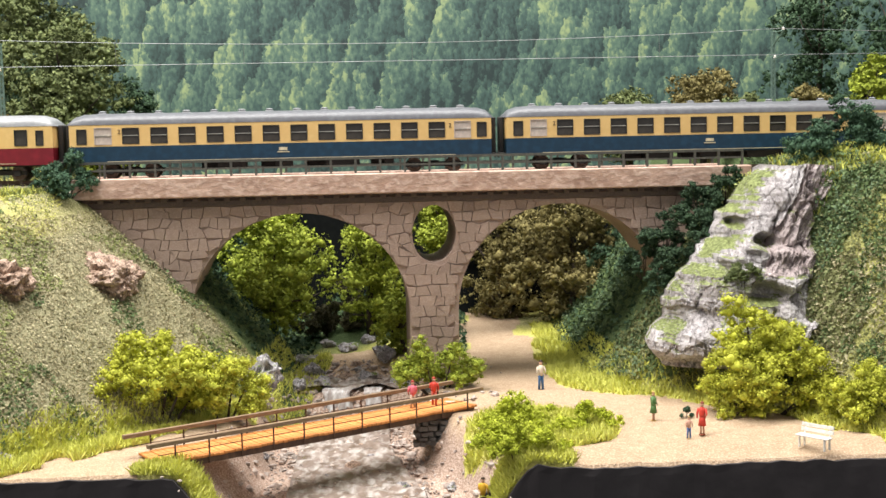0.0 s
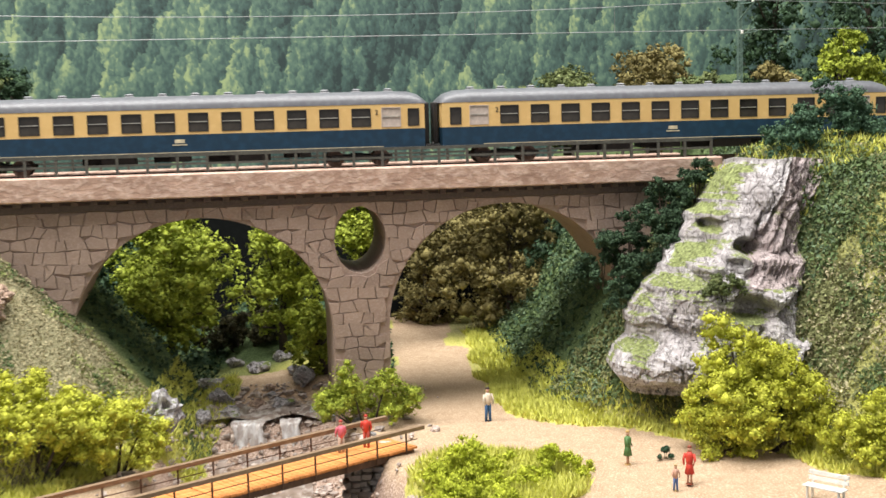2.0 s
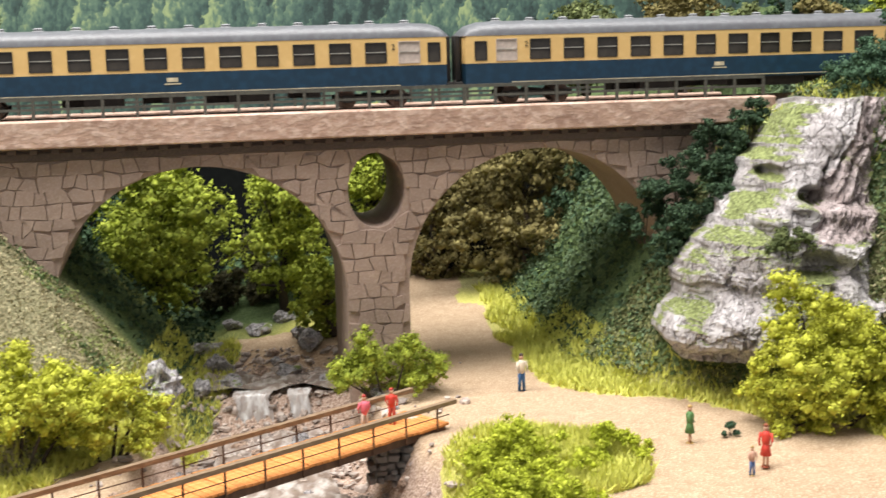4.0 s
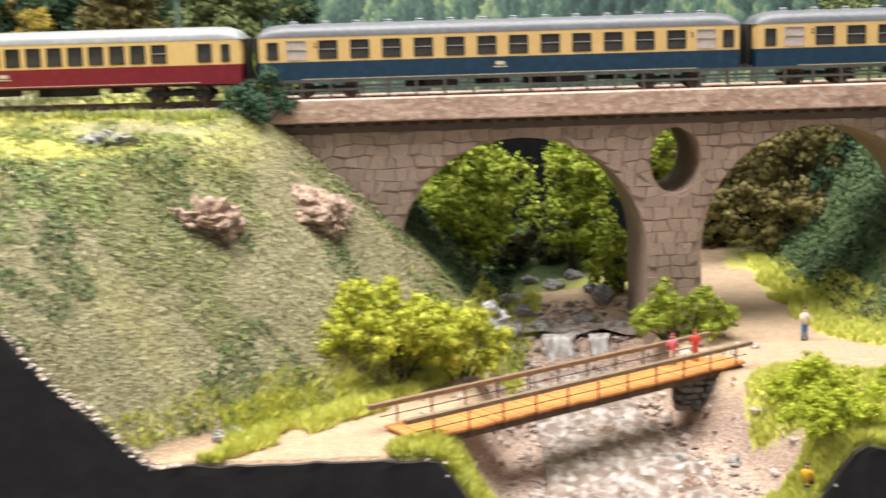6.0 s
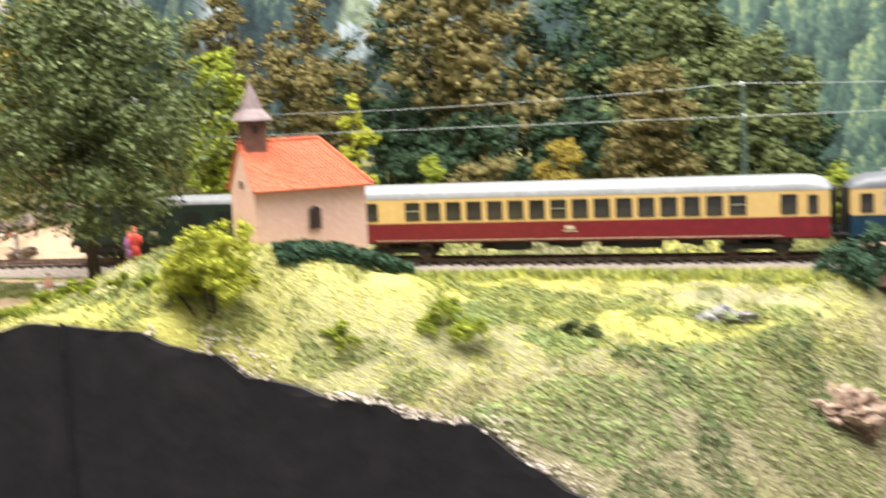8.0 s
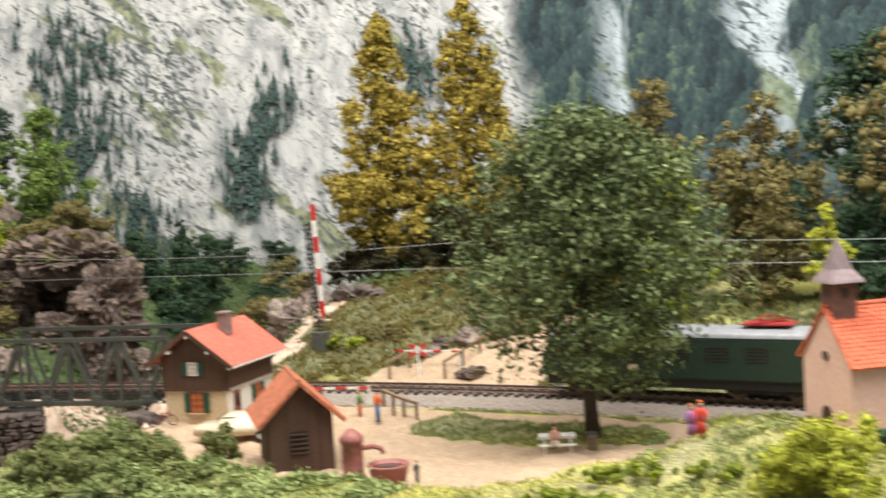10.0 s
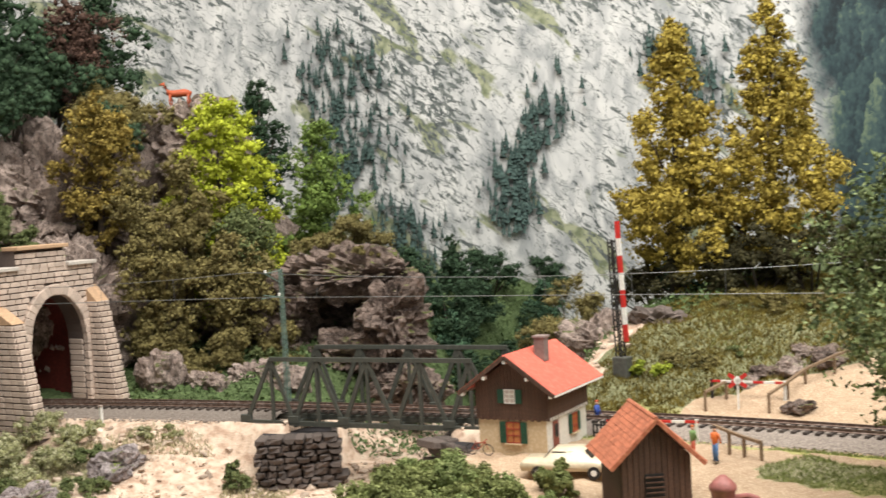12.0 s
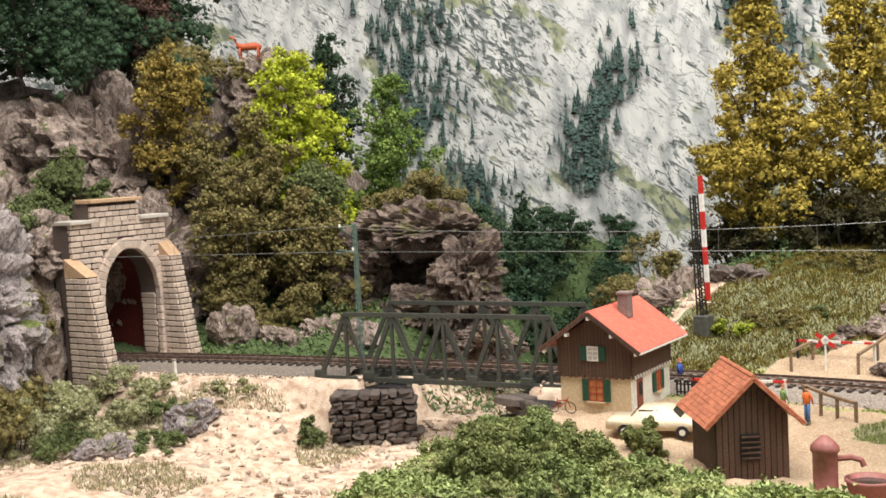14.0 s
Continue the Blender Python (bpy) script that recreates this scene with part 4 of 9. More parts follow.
# ---- the track ----
def track():
    xs = np.arange(-1.62, 0.9, 0.01)
    ys = track_y(xs)
    ob = thing("railway_track", "single railway track with brown rails on dark sleepers", "track")
    for off in (-0.00825, 0.00825):
        bm = bmesh.new()
        rings = []
        for i, x in enumerate(xs):
            d = Vector((xs[min(i + 1, len(xs) - 1)] - xs[max(i - 1, 0)], ys[min(i + 1, len(xs) - 1)] - ys[max(i - 1, 0)])).normalized()
            nx, ny = -d.y, d.x
            rings.append([bm.verts.new((x + nx * (off + w), ys[i] + ny * (off + w), z)) for w, z in ((-0.0009, 0.1476), (-0.0009, 0.1480), (-0.0004, 0.1484), (-0.0005, 0.1500), (0.0005, 0.1500), (0.0004, 0.1484), (0.0009, 0.1480), (0.0009, 0.1476))])
        for a, b in zip(rings, rings[1:]):
            for k in range(7):
                bm.faces.new((a[k], b[k], b[k + 1], a[k + 1]))
        part("rail", bm, RAILSTEEL, ob)
    one = bmesh.new()
    box(one, 0, 0, 0, 0.0030, 0.030, 0.0020, bevel=0.0003)
    me = bpy.data.meshes.new("sleeper")
    one.to_mesh(me)
    one.free()
    x = -1.6
    while x < 0.85:
        a = math.degrees(math.atan2(float(track_y(x + 0.01) - track_y(x - 0.01)), 0.02))
        part_mesh("sleeper", me, SLEEPER, ob, m=pose(x, float(track_y(x)), 0.1466, 0, 0, a))
        x += 0.0075 * math.cos(radians(a))
    bm = bmesh.new()  # ballast shoulder
    rows = []
    for i, xx in enumerate(xs):
        if -1.195 < xx < -0.995:
            rows.append(None)
            continue
        rows.append([bm.verts.new((xx, ys[i] + w, z + 0.0003 * math.sin(i * 5 + w * 900))) for w, z in ((-0.030, 0.1395), (-0.021, 0.1455), (-0.012, 0.1463), (0, 0.1463), (0.012, 0.1463), (0.021, 0.1455), (0.030, 0.1395))])
    for a, b in zip(rows, rows[1:]):
        if a and b:
            for k in range(6):
                bm.faces.new((a[k], b[k], b[k + 1], a[k + 1]))
    tagged(part("ballast", bm, BALLAST, smooth=True), "grey crushed-stone ballast bed under the track", "ballast", kind="structure")
    return ob


track()

# ---- the train, standing on the viaduct with its locomotive behind the chapel ----
def on_track(x0, x1):
    """The pose of a vehicle whose ends stand over x0 and x1: its x runs along the track, z = 0 is the rail top."""
    a, b = x0 + 0.2 * (x1 - x0), x1 - 0.2 * (x1 - x0)
    ya, yb = float(track_y(a)), float(track_y(b))
    t = math.degrees(math.atan2(yb - ya, b - a))
    return pose((a + b) / 2, (ya + yb) / 2, RAIL_Z, 0, 0, t)


def side_wall(bm, y, x0, x1, z0, z1, holes, inward):
    """A side with real window openings, each with its reveal."""
    wz0, wz1 = (min(h[2] for h in holes), max(h[3] for h in holes)) if holes else (z1, z1)
    cuts = [x0] + [c for h in holes for c in h[:2]] + [x1]

    def quad(a, b, c, d):
        bm.faces.new([bm.verts.new(p) for p in (a, b, c, d)])
    quad((x0, y, z0), (x1, y, z0), (x1, y, wz0), (x0, y, wz0))
    quad((x0, y, wz1), (x1, y, wz1), (x1, y, z1), (x0, y, z1))
    for i in range(0, len(cuts), 2):
        quad((cuts[i], y, wz0), (cuts[i + 1], y, wz0), (cuts[i + 1], y, wz1), (cuts[i], y, wz1))
    for a, b, c, d in holes:
        if c > wz0:
            quad((a, y, wz0), (b, y, wz0), (b, y, c), (a, y, c))
        if d < wz1:
            quad((a, y, d), (b, y, d), (b, y, wz1), (a, y, wz1))
        e = y + inward
        for p, q in (((a, c), (b, c)), ((b, c), (b, d)), ((b, d), (a, d)), ((a, d), (a, c))):
            quad((p[0], y, p[1]), (q[0], y, q[1]), (q[0], e, q[1]), (p[0], e, p[1]))


def roof_shape(bm, length, half, z0, z1, ends=0.010):
    """A barrel roof whose ends slope down."""
    rings = []
    n = 12
    for x, k in ((-length / 2, 0.0), (-length / 2 + ends * 0.4, 0.62), (-length / 2 + ends, 0.92), (-length / 2 + ends * 2, 1.0), (length / 2 - ends * 2, 1.0), (length / 2 - ends, 0.92), (length / 2 - ends * 0.4, 0.62), (length / 2, 0.0)):
        rings.append([bm.verts.new((x, half * 1.01 * math.copysign(abs(math.cos(a)) ** 0.75, math.cos(a)), z0 + (z1 - z0) * (0.25 + 0.75 * k) * math.sin(a) ** 0.8)) for a in (math.pi * j / n for j in range(n + 1))])
    for a, b in zip(rings, rings[1:]):
        for k in range(n):
            bm.faces.new((a[k], b[k], b[k + 1], a[k + 1]))
    for r in (rings[0], rings[-1]):
        bm.faces.new(r)
    bmesh.ops.recalc_face_normals(bm, faces=bm.faces[:])
    return bm


def bogie(parent, x, wheel_r=0.0054, base=0.029):
    bm = bmesh.new()
    for s in (-1, 1):
        box(bm, 0, s * 0.0118, 0.0058, base + 0.013, 0.0014, 0.0032, bevel=0.0003)
        for w in (-0.5, 0.5):
            box(bm, w * base, s * 0.0128, 0.0055, 0.0052, 0.0016, 0.0042, bevel=0.0004)
    box(bm, 0, 0, 0.0068, 0.007, 0.022, 0.003)
    b = part("bogie", bm, UNDER, parent, "dark bogie frame", pose(x, 0, 0))
    for w in (-0.5, 0.5):
        bm = bmesh.new()
        for s in (-1, 1):
            tube(bm, [(w * base, s * 0.0070, wheel_r), (w * base, s * 0.0094, wheel_r)], wheel_r, 16)
        tube(bm, [(w * base, -0.007, wheel_r), (w * base, 0.007, wheel_r)], 0.001, 6)
        part("wheelset", bm, RAILSTEEL, b)
    return b


def buffers(parent, half, mat):
    for sx in (-1, 1):
        for s in (-1, 1):
            bm = bmesh.new()
            tube(bm, [(sx * half, s * 0.0096, 0.0120), (sx * (half + 0.0042), s * 0.0096, 0.0120)], [0.0013, 0.0009], 8)
            tube(bm, [(sx * (half + 0.0042), s * 0.0096, 0.0120), (sx * (half + 0.0050), s * 0.0096, 0.0120)], 0.0025, 12)
            part("buffer", bm, UNDER, parent)


SASH = material("bright_sash_bar", (0.55, 0.53, 0.48), None, 0.4, metal=0.6, bump=0)
FRAME = material("black_window_rubber", (0.018, 0.016, 0.015), None, 0.6, bump=0)
STRIPE = material("pale_lining", (0.62, 0.55, 0.38), None, 0.5, bump=0)
DARKTEXT = material("dark_lettering", (0.05, 0.03, 0.02), None, 0.6, bump=0)


def passenger_coach(label, low, high, roof_mat, windows, plain, m, vents, line=True, group="coaches of the train"):
    """windows: (middle, width, kind) from the left end as one faces the coach; kind 'w' opens half, 'f' fixed, 'd' frosted."""
    L, half = 0.303, 0.0160
    Z0, ZM, Z1 = 0.0112, 0.0232, 0.0385
    ob = thing("passenger_coach", label, "railway coach", m, group)
    wz = {"w": (ZM + 0.0018, ZM + 0.0128), "f": (ZM + 0.0018, ZM + 0.0128), "d": (ZM + 0.0014, ZM + 0.0132), "s": (ZM + 0.0018, ZM + 0.0122)}
    bm, lo = bmesh.new(), bmesh.new()
    for side in (-1, 1):
        holes = sorted(((side * -1) * (c - L / 2) - w / 2, (side * -1) * (c - L / 2) + w / 2, *wz[k]) for c, w, k in windows)
        side_wall(bm, side * half, -L / 2 + 0.001, L / 2 - 0.001, ZM, Z1, holes, -side * 0.0007)
        side_wall(lo, side * half, -L / 2 + 0.001, L / 2 - 0.001, Z0, ZM, [], 0)
    for sx in (-1, 1):
        for b_, za, zb in ((lo, Z0, ZM), (bm, ZM, Z1)):
            b_.faces.new([b_.verts.new(p) for p in ((sx * (L / 2 - 0.001), -half, za), (sx * (L / 2 - 0.001), half, za), (sx * (L / 2 - 0.001), half, zb), (sx * (L / 2 - 0.001), -half, zb))])
    lo.faces.new([lo.verts.new((x, y, Z0)) for x, y in ((-L / 2, -half), (L / 2, -half), (L / 2, half), (-L / 2, half))])
    part("upper_body", bm, high, ob, "cream upper body side")
    part("lower_body", lo, low, ob)
    part("roof", roof_shape(bmesh.new(), L, half, Z1, 0.0468), roof_mat, ob, smooth=True)
    for sx in (-1, 1):
        bm = bmesh.new()
        box(bm, sx * (L / 2 + 0.0016), 0, 0.0262, 0.0036, 0.0105, 0.026, bevel=0.0006)
        part("gangway", bm, UNDER, ob)
    for side in (-1, 1):
        for c, w, k in windows:
            x, (a, b) = side * -1 * (c - L / 2), wz[k]
            y = side * (half - 0.0006)
            bm = bmesh.new()
            box(bm, 0, 0, 0, w, 0.0006, b - a)
            pane = part("window", bm, DOORGLASS if k == "d" else PANE, ob, "frosted pale window" if k == "d" else "", pose(x, y, (a + b) / 2))
            bm = bmesh.new()
            e = 0.00045
            for dx, dz, sx_, sz_ in ((0, (b - a) / 2, w, e), (0, -(b - a) / 2, w, e), (w / 2, 0, e, b - a), (-w / 2, 0, e, b - a)):
                box(bm, dx, side * 0.0007, dz, sx_, 0.0004, sz_)
            part("window_frame", bm, DOORGLASS if k == "d" else FRAME, pane)
            if k in "wd":
                bm = bmesh.new()
                box(bm, 0, side * 0.0006, 0.0003, w * 0.94, 0.0005, 0.00045)
                part("sash_bar", bm, SASH, pane)
        if line:
            bm = bmesh.new()
            box(bm, 0, side * (half + 0.0001), Z0 + 0.0012, L * 0.82, 0.0003, 0.0004)
            part("lining", bm, STRIPE, ob)
        for k in range(plain):
            for c in (36.0, 272.0):
                cu = bpy.data.curves.new("class_number", "FONT")
                cu.body, cu.size, cu.extrude, cu.align_x, cu.align_y = "2", 0.0042, 0.0001, "CENTER", "CENTER"
                cu.materials.append(DARKTEXT)
                t = new("class_number", cu)
                t.parent = ob
                t.matrix_basis = pose(side * -1 * (c / 1000 - L / 2), side * (half + 0.0002), ZM + 0.0102, 90, 0, 0 if side < 0 else 180)
        bm = bmesh.new()
        box(bm, 0.0, side * (half + 0.0001), ZM - 0.0040, 0.0060, 0.0003, 0.0022)
        box(bm, 0.0, side * (half + 0.0001), ZM - 0.0062, 0.0088, 0.0003, 0.0006)
        part("emblem_plate", bm, STRIPE, ob)
    for k in range(vents):
        bm = bmesh.new()
        lathe(bm, [(0.0036, 0), (0.0036, 0.0006), (0.0022, 0.0012), (0.0022, 0.0016), (0.0030, 0.0018), (0.0016, 0.0024)], sides=10)
        part("roof_vent", bm, ROOFSILVER, ob, m=pose(-L / 2 + 0.022 + k * (L - 0.044) / (vents - 1), 0, 0.0462))
    bm = bmesh.new()
    for x, w, h in ((-0.045, 0.030, 0.0062), (-0.008, 0.018, 0.0048), (0.034, 0.036, 0.0058), (0.068, 0.010, 0.0045)):
        box(bm, x, 0.006, Z0 - h / 2, w, 0.014, h, bevel=0.0004)
        box(bm, x + 0.008, -0.008, Z0 - h / 2, w * 0.7, 0.010, h * 0.9, bevel=0.0004)
    box(bm, 0, 0, Z0 - 0.0004, L * 0.98, 0.028, 0.0012)
    part("underframe", bm, UNDER, ob)
    for x in (-0.109, 0.109):
        bogie(ob, x)
    buffers(ob, L / 2, UNDER)
    return ob


SECOND = [(0.0096, 0.0068, "s"), (0.0245, 0.0118, "d")] + [(0.0440 + 0.01985 * k, 0.0116, "w") for k in range(12)] + [(0.2810, 0.0118, "d"), (0.2950, 0.0068, "s")]
TEE = [(0.0118, 0.0052, "s"), (0.0242, 0.0088, "f")] + [(0.0520 + 0.01325 * k, 0.0094, "w" if k in (0, 7, 15) else "f") for k in range(16)] + [(0.2795, 0.0088, "f"), (0.2928, 0.0052, "s")]
blue_label = "ocean blue and cream express coach with grey roof"
first_blue = passenger_coach(blue_label, BLUE, CREAM, ROOFGREY, SECOND, 1, on_track(0.363, 0.666), 14)
for end in (0.355, 0.044):
    copy_thing(first_blue, on_track(end - 0.303, end))
passenger_coach("wine red and cream first class coach with silver roof", RED, CREAM, ROOFSILVER, TEE, 0, on_track(-0.570, -0.267), 0)


def locomotive(m):
    L, half = 0.186, 0.0165
    ob = thing("electric_locomotive", "bottle green electric locomotive with red pantographs", "locomotive", m)
    bm = bmesh.new()
    prof = [(-L / 2, 0.012), (-L / 2, 0.024), (-L / 2 + 0.007, 0.0385), (L / 2 - 0.007, 0.0385), (L / 2, 0.024), (L / 2, 0.012)]
    a = [bm.verts.new((x, -half, z)) for x, z in prof]
    b = [bm.verts.new((x, half, z)) for x, z in prof]
    bm.faces.new(a)
    bm.faces.new(b[::-1])
    for i in range(6):
        bm.faces.new((a[i], b[i], b[(i + 1) % 6], a[(i + 1) % 6]))
    bmesh.ops.recalc_face_normals(bm, faces=bm.faces[:])
    bmesh.ops.bevel(bm, geom=bm.edges[:], offset=0.0012, segments=2, affect="EDGES")
    part("body", bm, LOCO, ob)
    part("roof", roof_shape(bmesh.new(), L - 0.012, half * 0.96, 0.0380, 0.0432), ROOFSILVER, ob, "silver grey roof", smooth=True)
    bm = bmesh.new()
    box(bm, 0, 0, 0.0095, L * 0.97, 0.030, 0.006, bevel=0.0006)
    part("frame", bm, UNDER, ob)
    for side in (-1, 1):
        for k in range(5):
            bm = bmesh.new()
            for j in range(5):
                box(bm, 0, 0, -0.004 + j * 0.002, 0.014, 0.0004, 0.0007)
            part("louvre", bm, UNDER, ob, m=pose(-0.048 + k * 0.024, side * (half + 0.0002), 0.0285))
        bm = bmesh.new()
        box(bm, -0.03, side * (half + 0.0002), 0.0190, 0.006, 0.0003, 0.0036)
        part("emblem_plate", bm, STRIPE, ob)
        for x in (-L / 2 + 0.016, L / 2 - 0.016):
            bm = bmesh.new()
            box(bm, x, side * (half + 0.0001), 0.0310, 0.009, 0.0004, 0.0080)
            part("cab_window", bm, PANE, ob)
    for sx in (-1, 1):
        for s in (-1, 1):
            bm = bmesh.new()
            box(bm, 0, s * 0.0068, 0, 0.0006, 0.0105, 0.0080)
            part("windscreen", bm, PANE, ob, m=pose(sx * (L / 2 - 0.0030), 0, 0.0315, 0, -sx * 26, 0))
            bm = bmesh.new()
            tube(bm, [(sx * (L / 2 - 0.001), s * 0.0105, 0.0175), (sx * (L / 2 + 0.0012), s * 0.0105, 0.0175)], 0.0019, 10)
            part("headlight", bm, DOORGLASS, ob)
    redp = material("red_pantograph", (0.35, 0.03, 0.03), None, 0.5)
    for x, up in ((-0.052, 0.004), (0.052, 0.004)):
        bm = bmesh.new()
        box(bm, x, 0, 0.0452, 0.030, 0.018, 0.0008)
        for s in (-1, 1):
            bar(bm, (x - 0.014, s * 0.008, 0.0452), (x + 0.012, s * 0.006, 0.0465 + up * 0.3), 0.0007, 0.0007)
            bar(bm, (x + 0.012, s * 0.006, 0.0465 + up * 0.3), (x - 0.004, s * 0.010, 0.0465 + up * 0.55), 0.0006, 0.0006)
        bar(bm, (x - 0.004, -0.013, 0.0465 + up * 0.6), (x - 0.004, 0.013, 0.0465 + up * 0.6), 0.0014, 0.0006)
        part("pantograph", bm, redp, ob, "folded red pantograph")
    for x in (-0.052, 0.052):
        bogie(ob, x, 0.0070, 0.036)
    buffers(ob, L / 2, UNDER)


locomotive(on_track(-0.766, -0.580))

# ---- overhead line ----
def line_mast(at, height, turn, label="pale green steel catenary mast on a concrete foot"):
    ob = thing("catenary_mast", label, "mast", pose(*at, 0, 0, turn), "catenary masts")
    bm = bmesh.new()
    w = 0.0016
    for sx in (-1, 1):
        for sy in (-1, 1):
            bar(bm, (sx * w, sy * w, 0), (sx * w * 0.6, sy * w * 0.6, height), 0.0006, 0.0006)
    for k in range(int(height / 0.004)):
        z = k * 0.004
        for sy in (-1, 1):
            s = 1 if k % 2 else -1
            bar(bm, (-s * w, sy * w * 0.9, z), (s * w, sy * w * 0.9, z + 0.004), 0.0004, 0.0004)
    part("lattice_post", bm, MAST, ob)
    bm = bmesh.new()
    box(bm, 0, 0, 0.001, 0.009, 0.009, 0.008, bevel=0.0008)
    part("concrete_foot", bm, BALLAST, ob)
    bm = bmesh.new()
    tube(bm, [(0, 0, height * 0.90), (0, -0.024, height * 0.985)], 0.0005, 6)
    part("bracket", bm, MAST, ob)
    bm = bmesh.new()
    tube(bm, [(0, 0, height * 0.99), (0, -0.024, height * 0.985)], 0.0004, 6)
    part("stay", bm, MAST, ob)
    bm = bmesh.new()
    tube(bm, [(0, 0, height * 0.80), (0, -0.026, height * 0.835)], 0.0005, 6)
    part("bracket", bm, MAST, ob)
    bm = bmesh.new()
    tube(bm, [(0, -0.006, height * 0.81), (0, -0.030, height * 0.815)], 0.0004, 6)
    part("steady_arm", bm, MAST, ob)
    for p in ((0, -0.0225, height * 0.985), (0, -0.004, height * 0.812)):
        bm = bmesh.new()
        lathe(bm, [(0.0005, 0), (0.0012, 0.0006), (0.0006, 0.0012), (0.0012, 0.0018), (0.0005, 0.0026)], p, 8)
        part("insulator", bm, WHITE, ob)
    return ob


MASTS = [(0.262, 1.005), (-0.318, 0.968), (-0.78, 0.972), (-1.236, 0.876), (0.86, 1.07)]
for mx, my in MASTS:
    slope = math.degrees(math.atan2(float(track_y(mx + 0.02) - track_y(mx - 0.02)), 0.04))
    line_mast((mx, my, 0.139), 0.112, slope)


def overhead_wires():
    stops = sorted(m[0] for m in MASTS)
    stops = [-1.60] + stops
    for i in range(len(stops) - 1):
        a, b = stops[i], stops[i + 1]
        ob = thing("overhead_wire", "thin grey contact and carrier wires with droppers", "wire", None, "overhead wires")
        n = max(6, int((b - a) / 0.03))
        up, low = [], []
        for k in range(n + 1):
            u = k / n
            x = a + (b - a) * u
            y = float(track_y(a)) * (1 - u) + float(track_y(b)) * u
            up.append((x, y, RAIL_Z + 0.1010 - 0.0065 * 4 * u * (1 - u)))
            low.append((x, y, RAIL_Z + 0.0815))
        part("carrier_wire", tube(bmesh.new(), up, 0.00021, 5), WIRE, ob)
        part("contact_wire", tube(bmesh.new(), low, 0.00023, 5), WIRE, ob)
        for k in range(1, 6):
            j = round(k * n / 6)
            part("dropper", tube(bmesh.new(), [up[j], low[j]], 0.00018, 4), WIRE, ob)


overhead_wires()


# ---- rocks ----
def lattice(i, seed):
    """A random number from 0 to 1 for each whole-numbered place."""
    h = (i[:, 0] * 374761393 + i[:, 1] * 668265263 + i[:, 2] * 1274126177 + seed * 974711) & 0x7FFFFFFF
    h = ((h ^ (h >> 13)) * 1274126177) & 0x7FFFFFFF
    h = ((h ^ (h >> 16)) * 668265263) & 0x7FFFFFFF
    return (h & 0xFFFFF) / 0xFFFFF


def soft_noise(p, seed=0):
    i = np.floor(p).astype(np.int64)
    f = p - i
    f = f * f * (3 - 2 * f)
    out = 0
    for c in itertools.product((0, 1), repeat=3):
        w = np.prod(np.where(np.array(c) == 1, f, 1 - f), axis=1)
        out = out + w * lattice(i + np.array(c), seed)
    return out * 2 - 1


def fractal(p, seed=0, octaves=4, ridged=False):
    out, amp = 0, 0.5
    for k in range(octaves):
        v = soft_noise(p * 2.03 ** k + 7.3 * k, seed + k)
        out = out + amp * ((1 - 2 * np.abs(v)) if ridged else v)
        amp *= 0.5
    return out


def blocks(p, seed=0):
    """Cells of broken rock: how near a joint is, and a random number for each block."""
    i = np.floor(p).astype(np.int64)
    d1, d2, who = np.full(len(p), 9.0), np.full(len(p), 9.0), np.zeros(len(p))
    for c in itertools.product((-1, 0, 1), repeat=3):
        j = i + np.array(c)
        spot = j + np.stack([lattice(j, seed + s) for s in (1, 2, 3)], 1)
        d = np.linalg.norm(p - spot, axis=1)
        closer = d < d1
        d2 = np.where(closer, d1, np.minimum(d2, d))
        who = np.where(closer, lattice(j, seed + 9), who)
        d1 = np.where(closer, d, d1)
    return d2 - d1, who


def broken(q, s, seed, flat=1.0):
    """How far rock of size s stands out at the places q: blocks, joints and ridges at three sizes."""
    w = q + 0.10 * s * np.stack([fractal(q / (0.35 * s), seed + 31 * k) for k in range(3)], 1)
    w = w * np.array([1, 1, flat])
    out = 0.22 * fractal(q / (0.5 * s), seed + 5, 3)
    for size, lift, gap in ((0.30, 0.15, 0.07), (0.13, 0.075, 0.04), (0.055, 0.028, 0.014)):
        joint, who = blocks(w / (size * s), seed + int(1000 * size))
        out = out + lift * (who - 0.5) - gap * np.clip(1 - joint / 0.16, 0, 1)
    return s * (out + 0.05 * fractal(q / (0.09 * s), seed + 3, 4, True))


def rock(name, label, at, size, mat, seed, turn=0.0, rough=0.35, detail=4, group="", tilt=0.0):
    """A boulder or outcrop: a round body with flat cuts, broken up into blocks, joints and ridges."""
    co, tri = ball(detail)
    rng = np.random.default_rng(seed)
    p = co.copy()
    for _ in range(9):
        nrm = rng.normal(size=3)
        nrm /= np.linalg.norm(nrm)
        p -= nrm * np.maximum(p @ nrm - rng.uniform(0.55, 0.9), 0)[:, None] * 0.85
    half = np.array(size) / 2
    s = float(np.prod(size) ** (1 / 3))
    q = p * half
    p = q + co * (broken(q + seed * 0.37, s, seed, 1.5) * rough / 0.35)[:, None]
    me = bpy.data.meshes.new(name)
    me.from_pydata(p.tolist(), [], tri.tolist())
    ob = part_mesh(name, me, mat, m=pose(*at, tilt, 0, turn))
    return tagged(ob, label, "rock", group)


def on_land(x, y):
    return float(land(x, y))


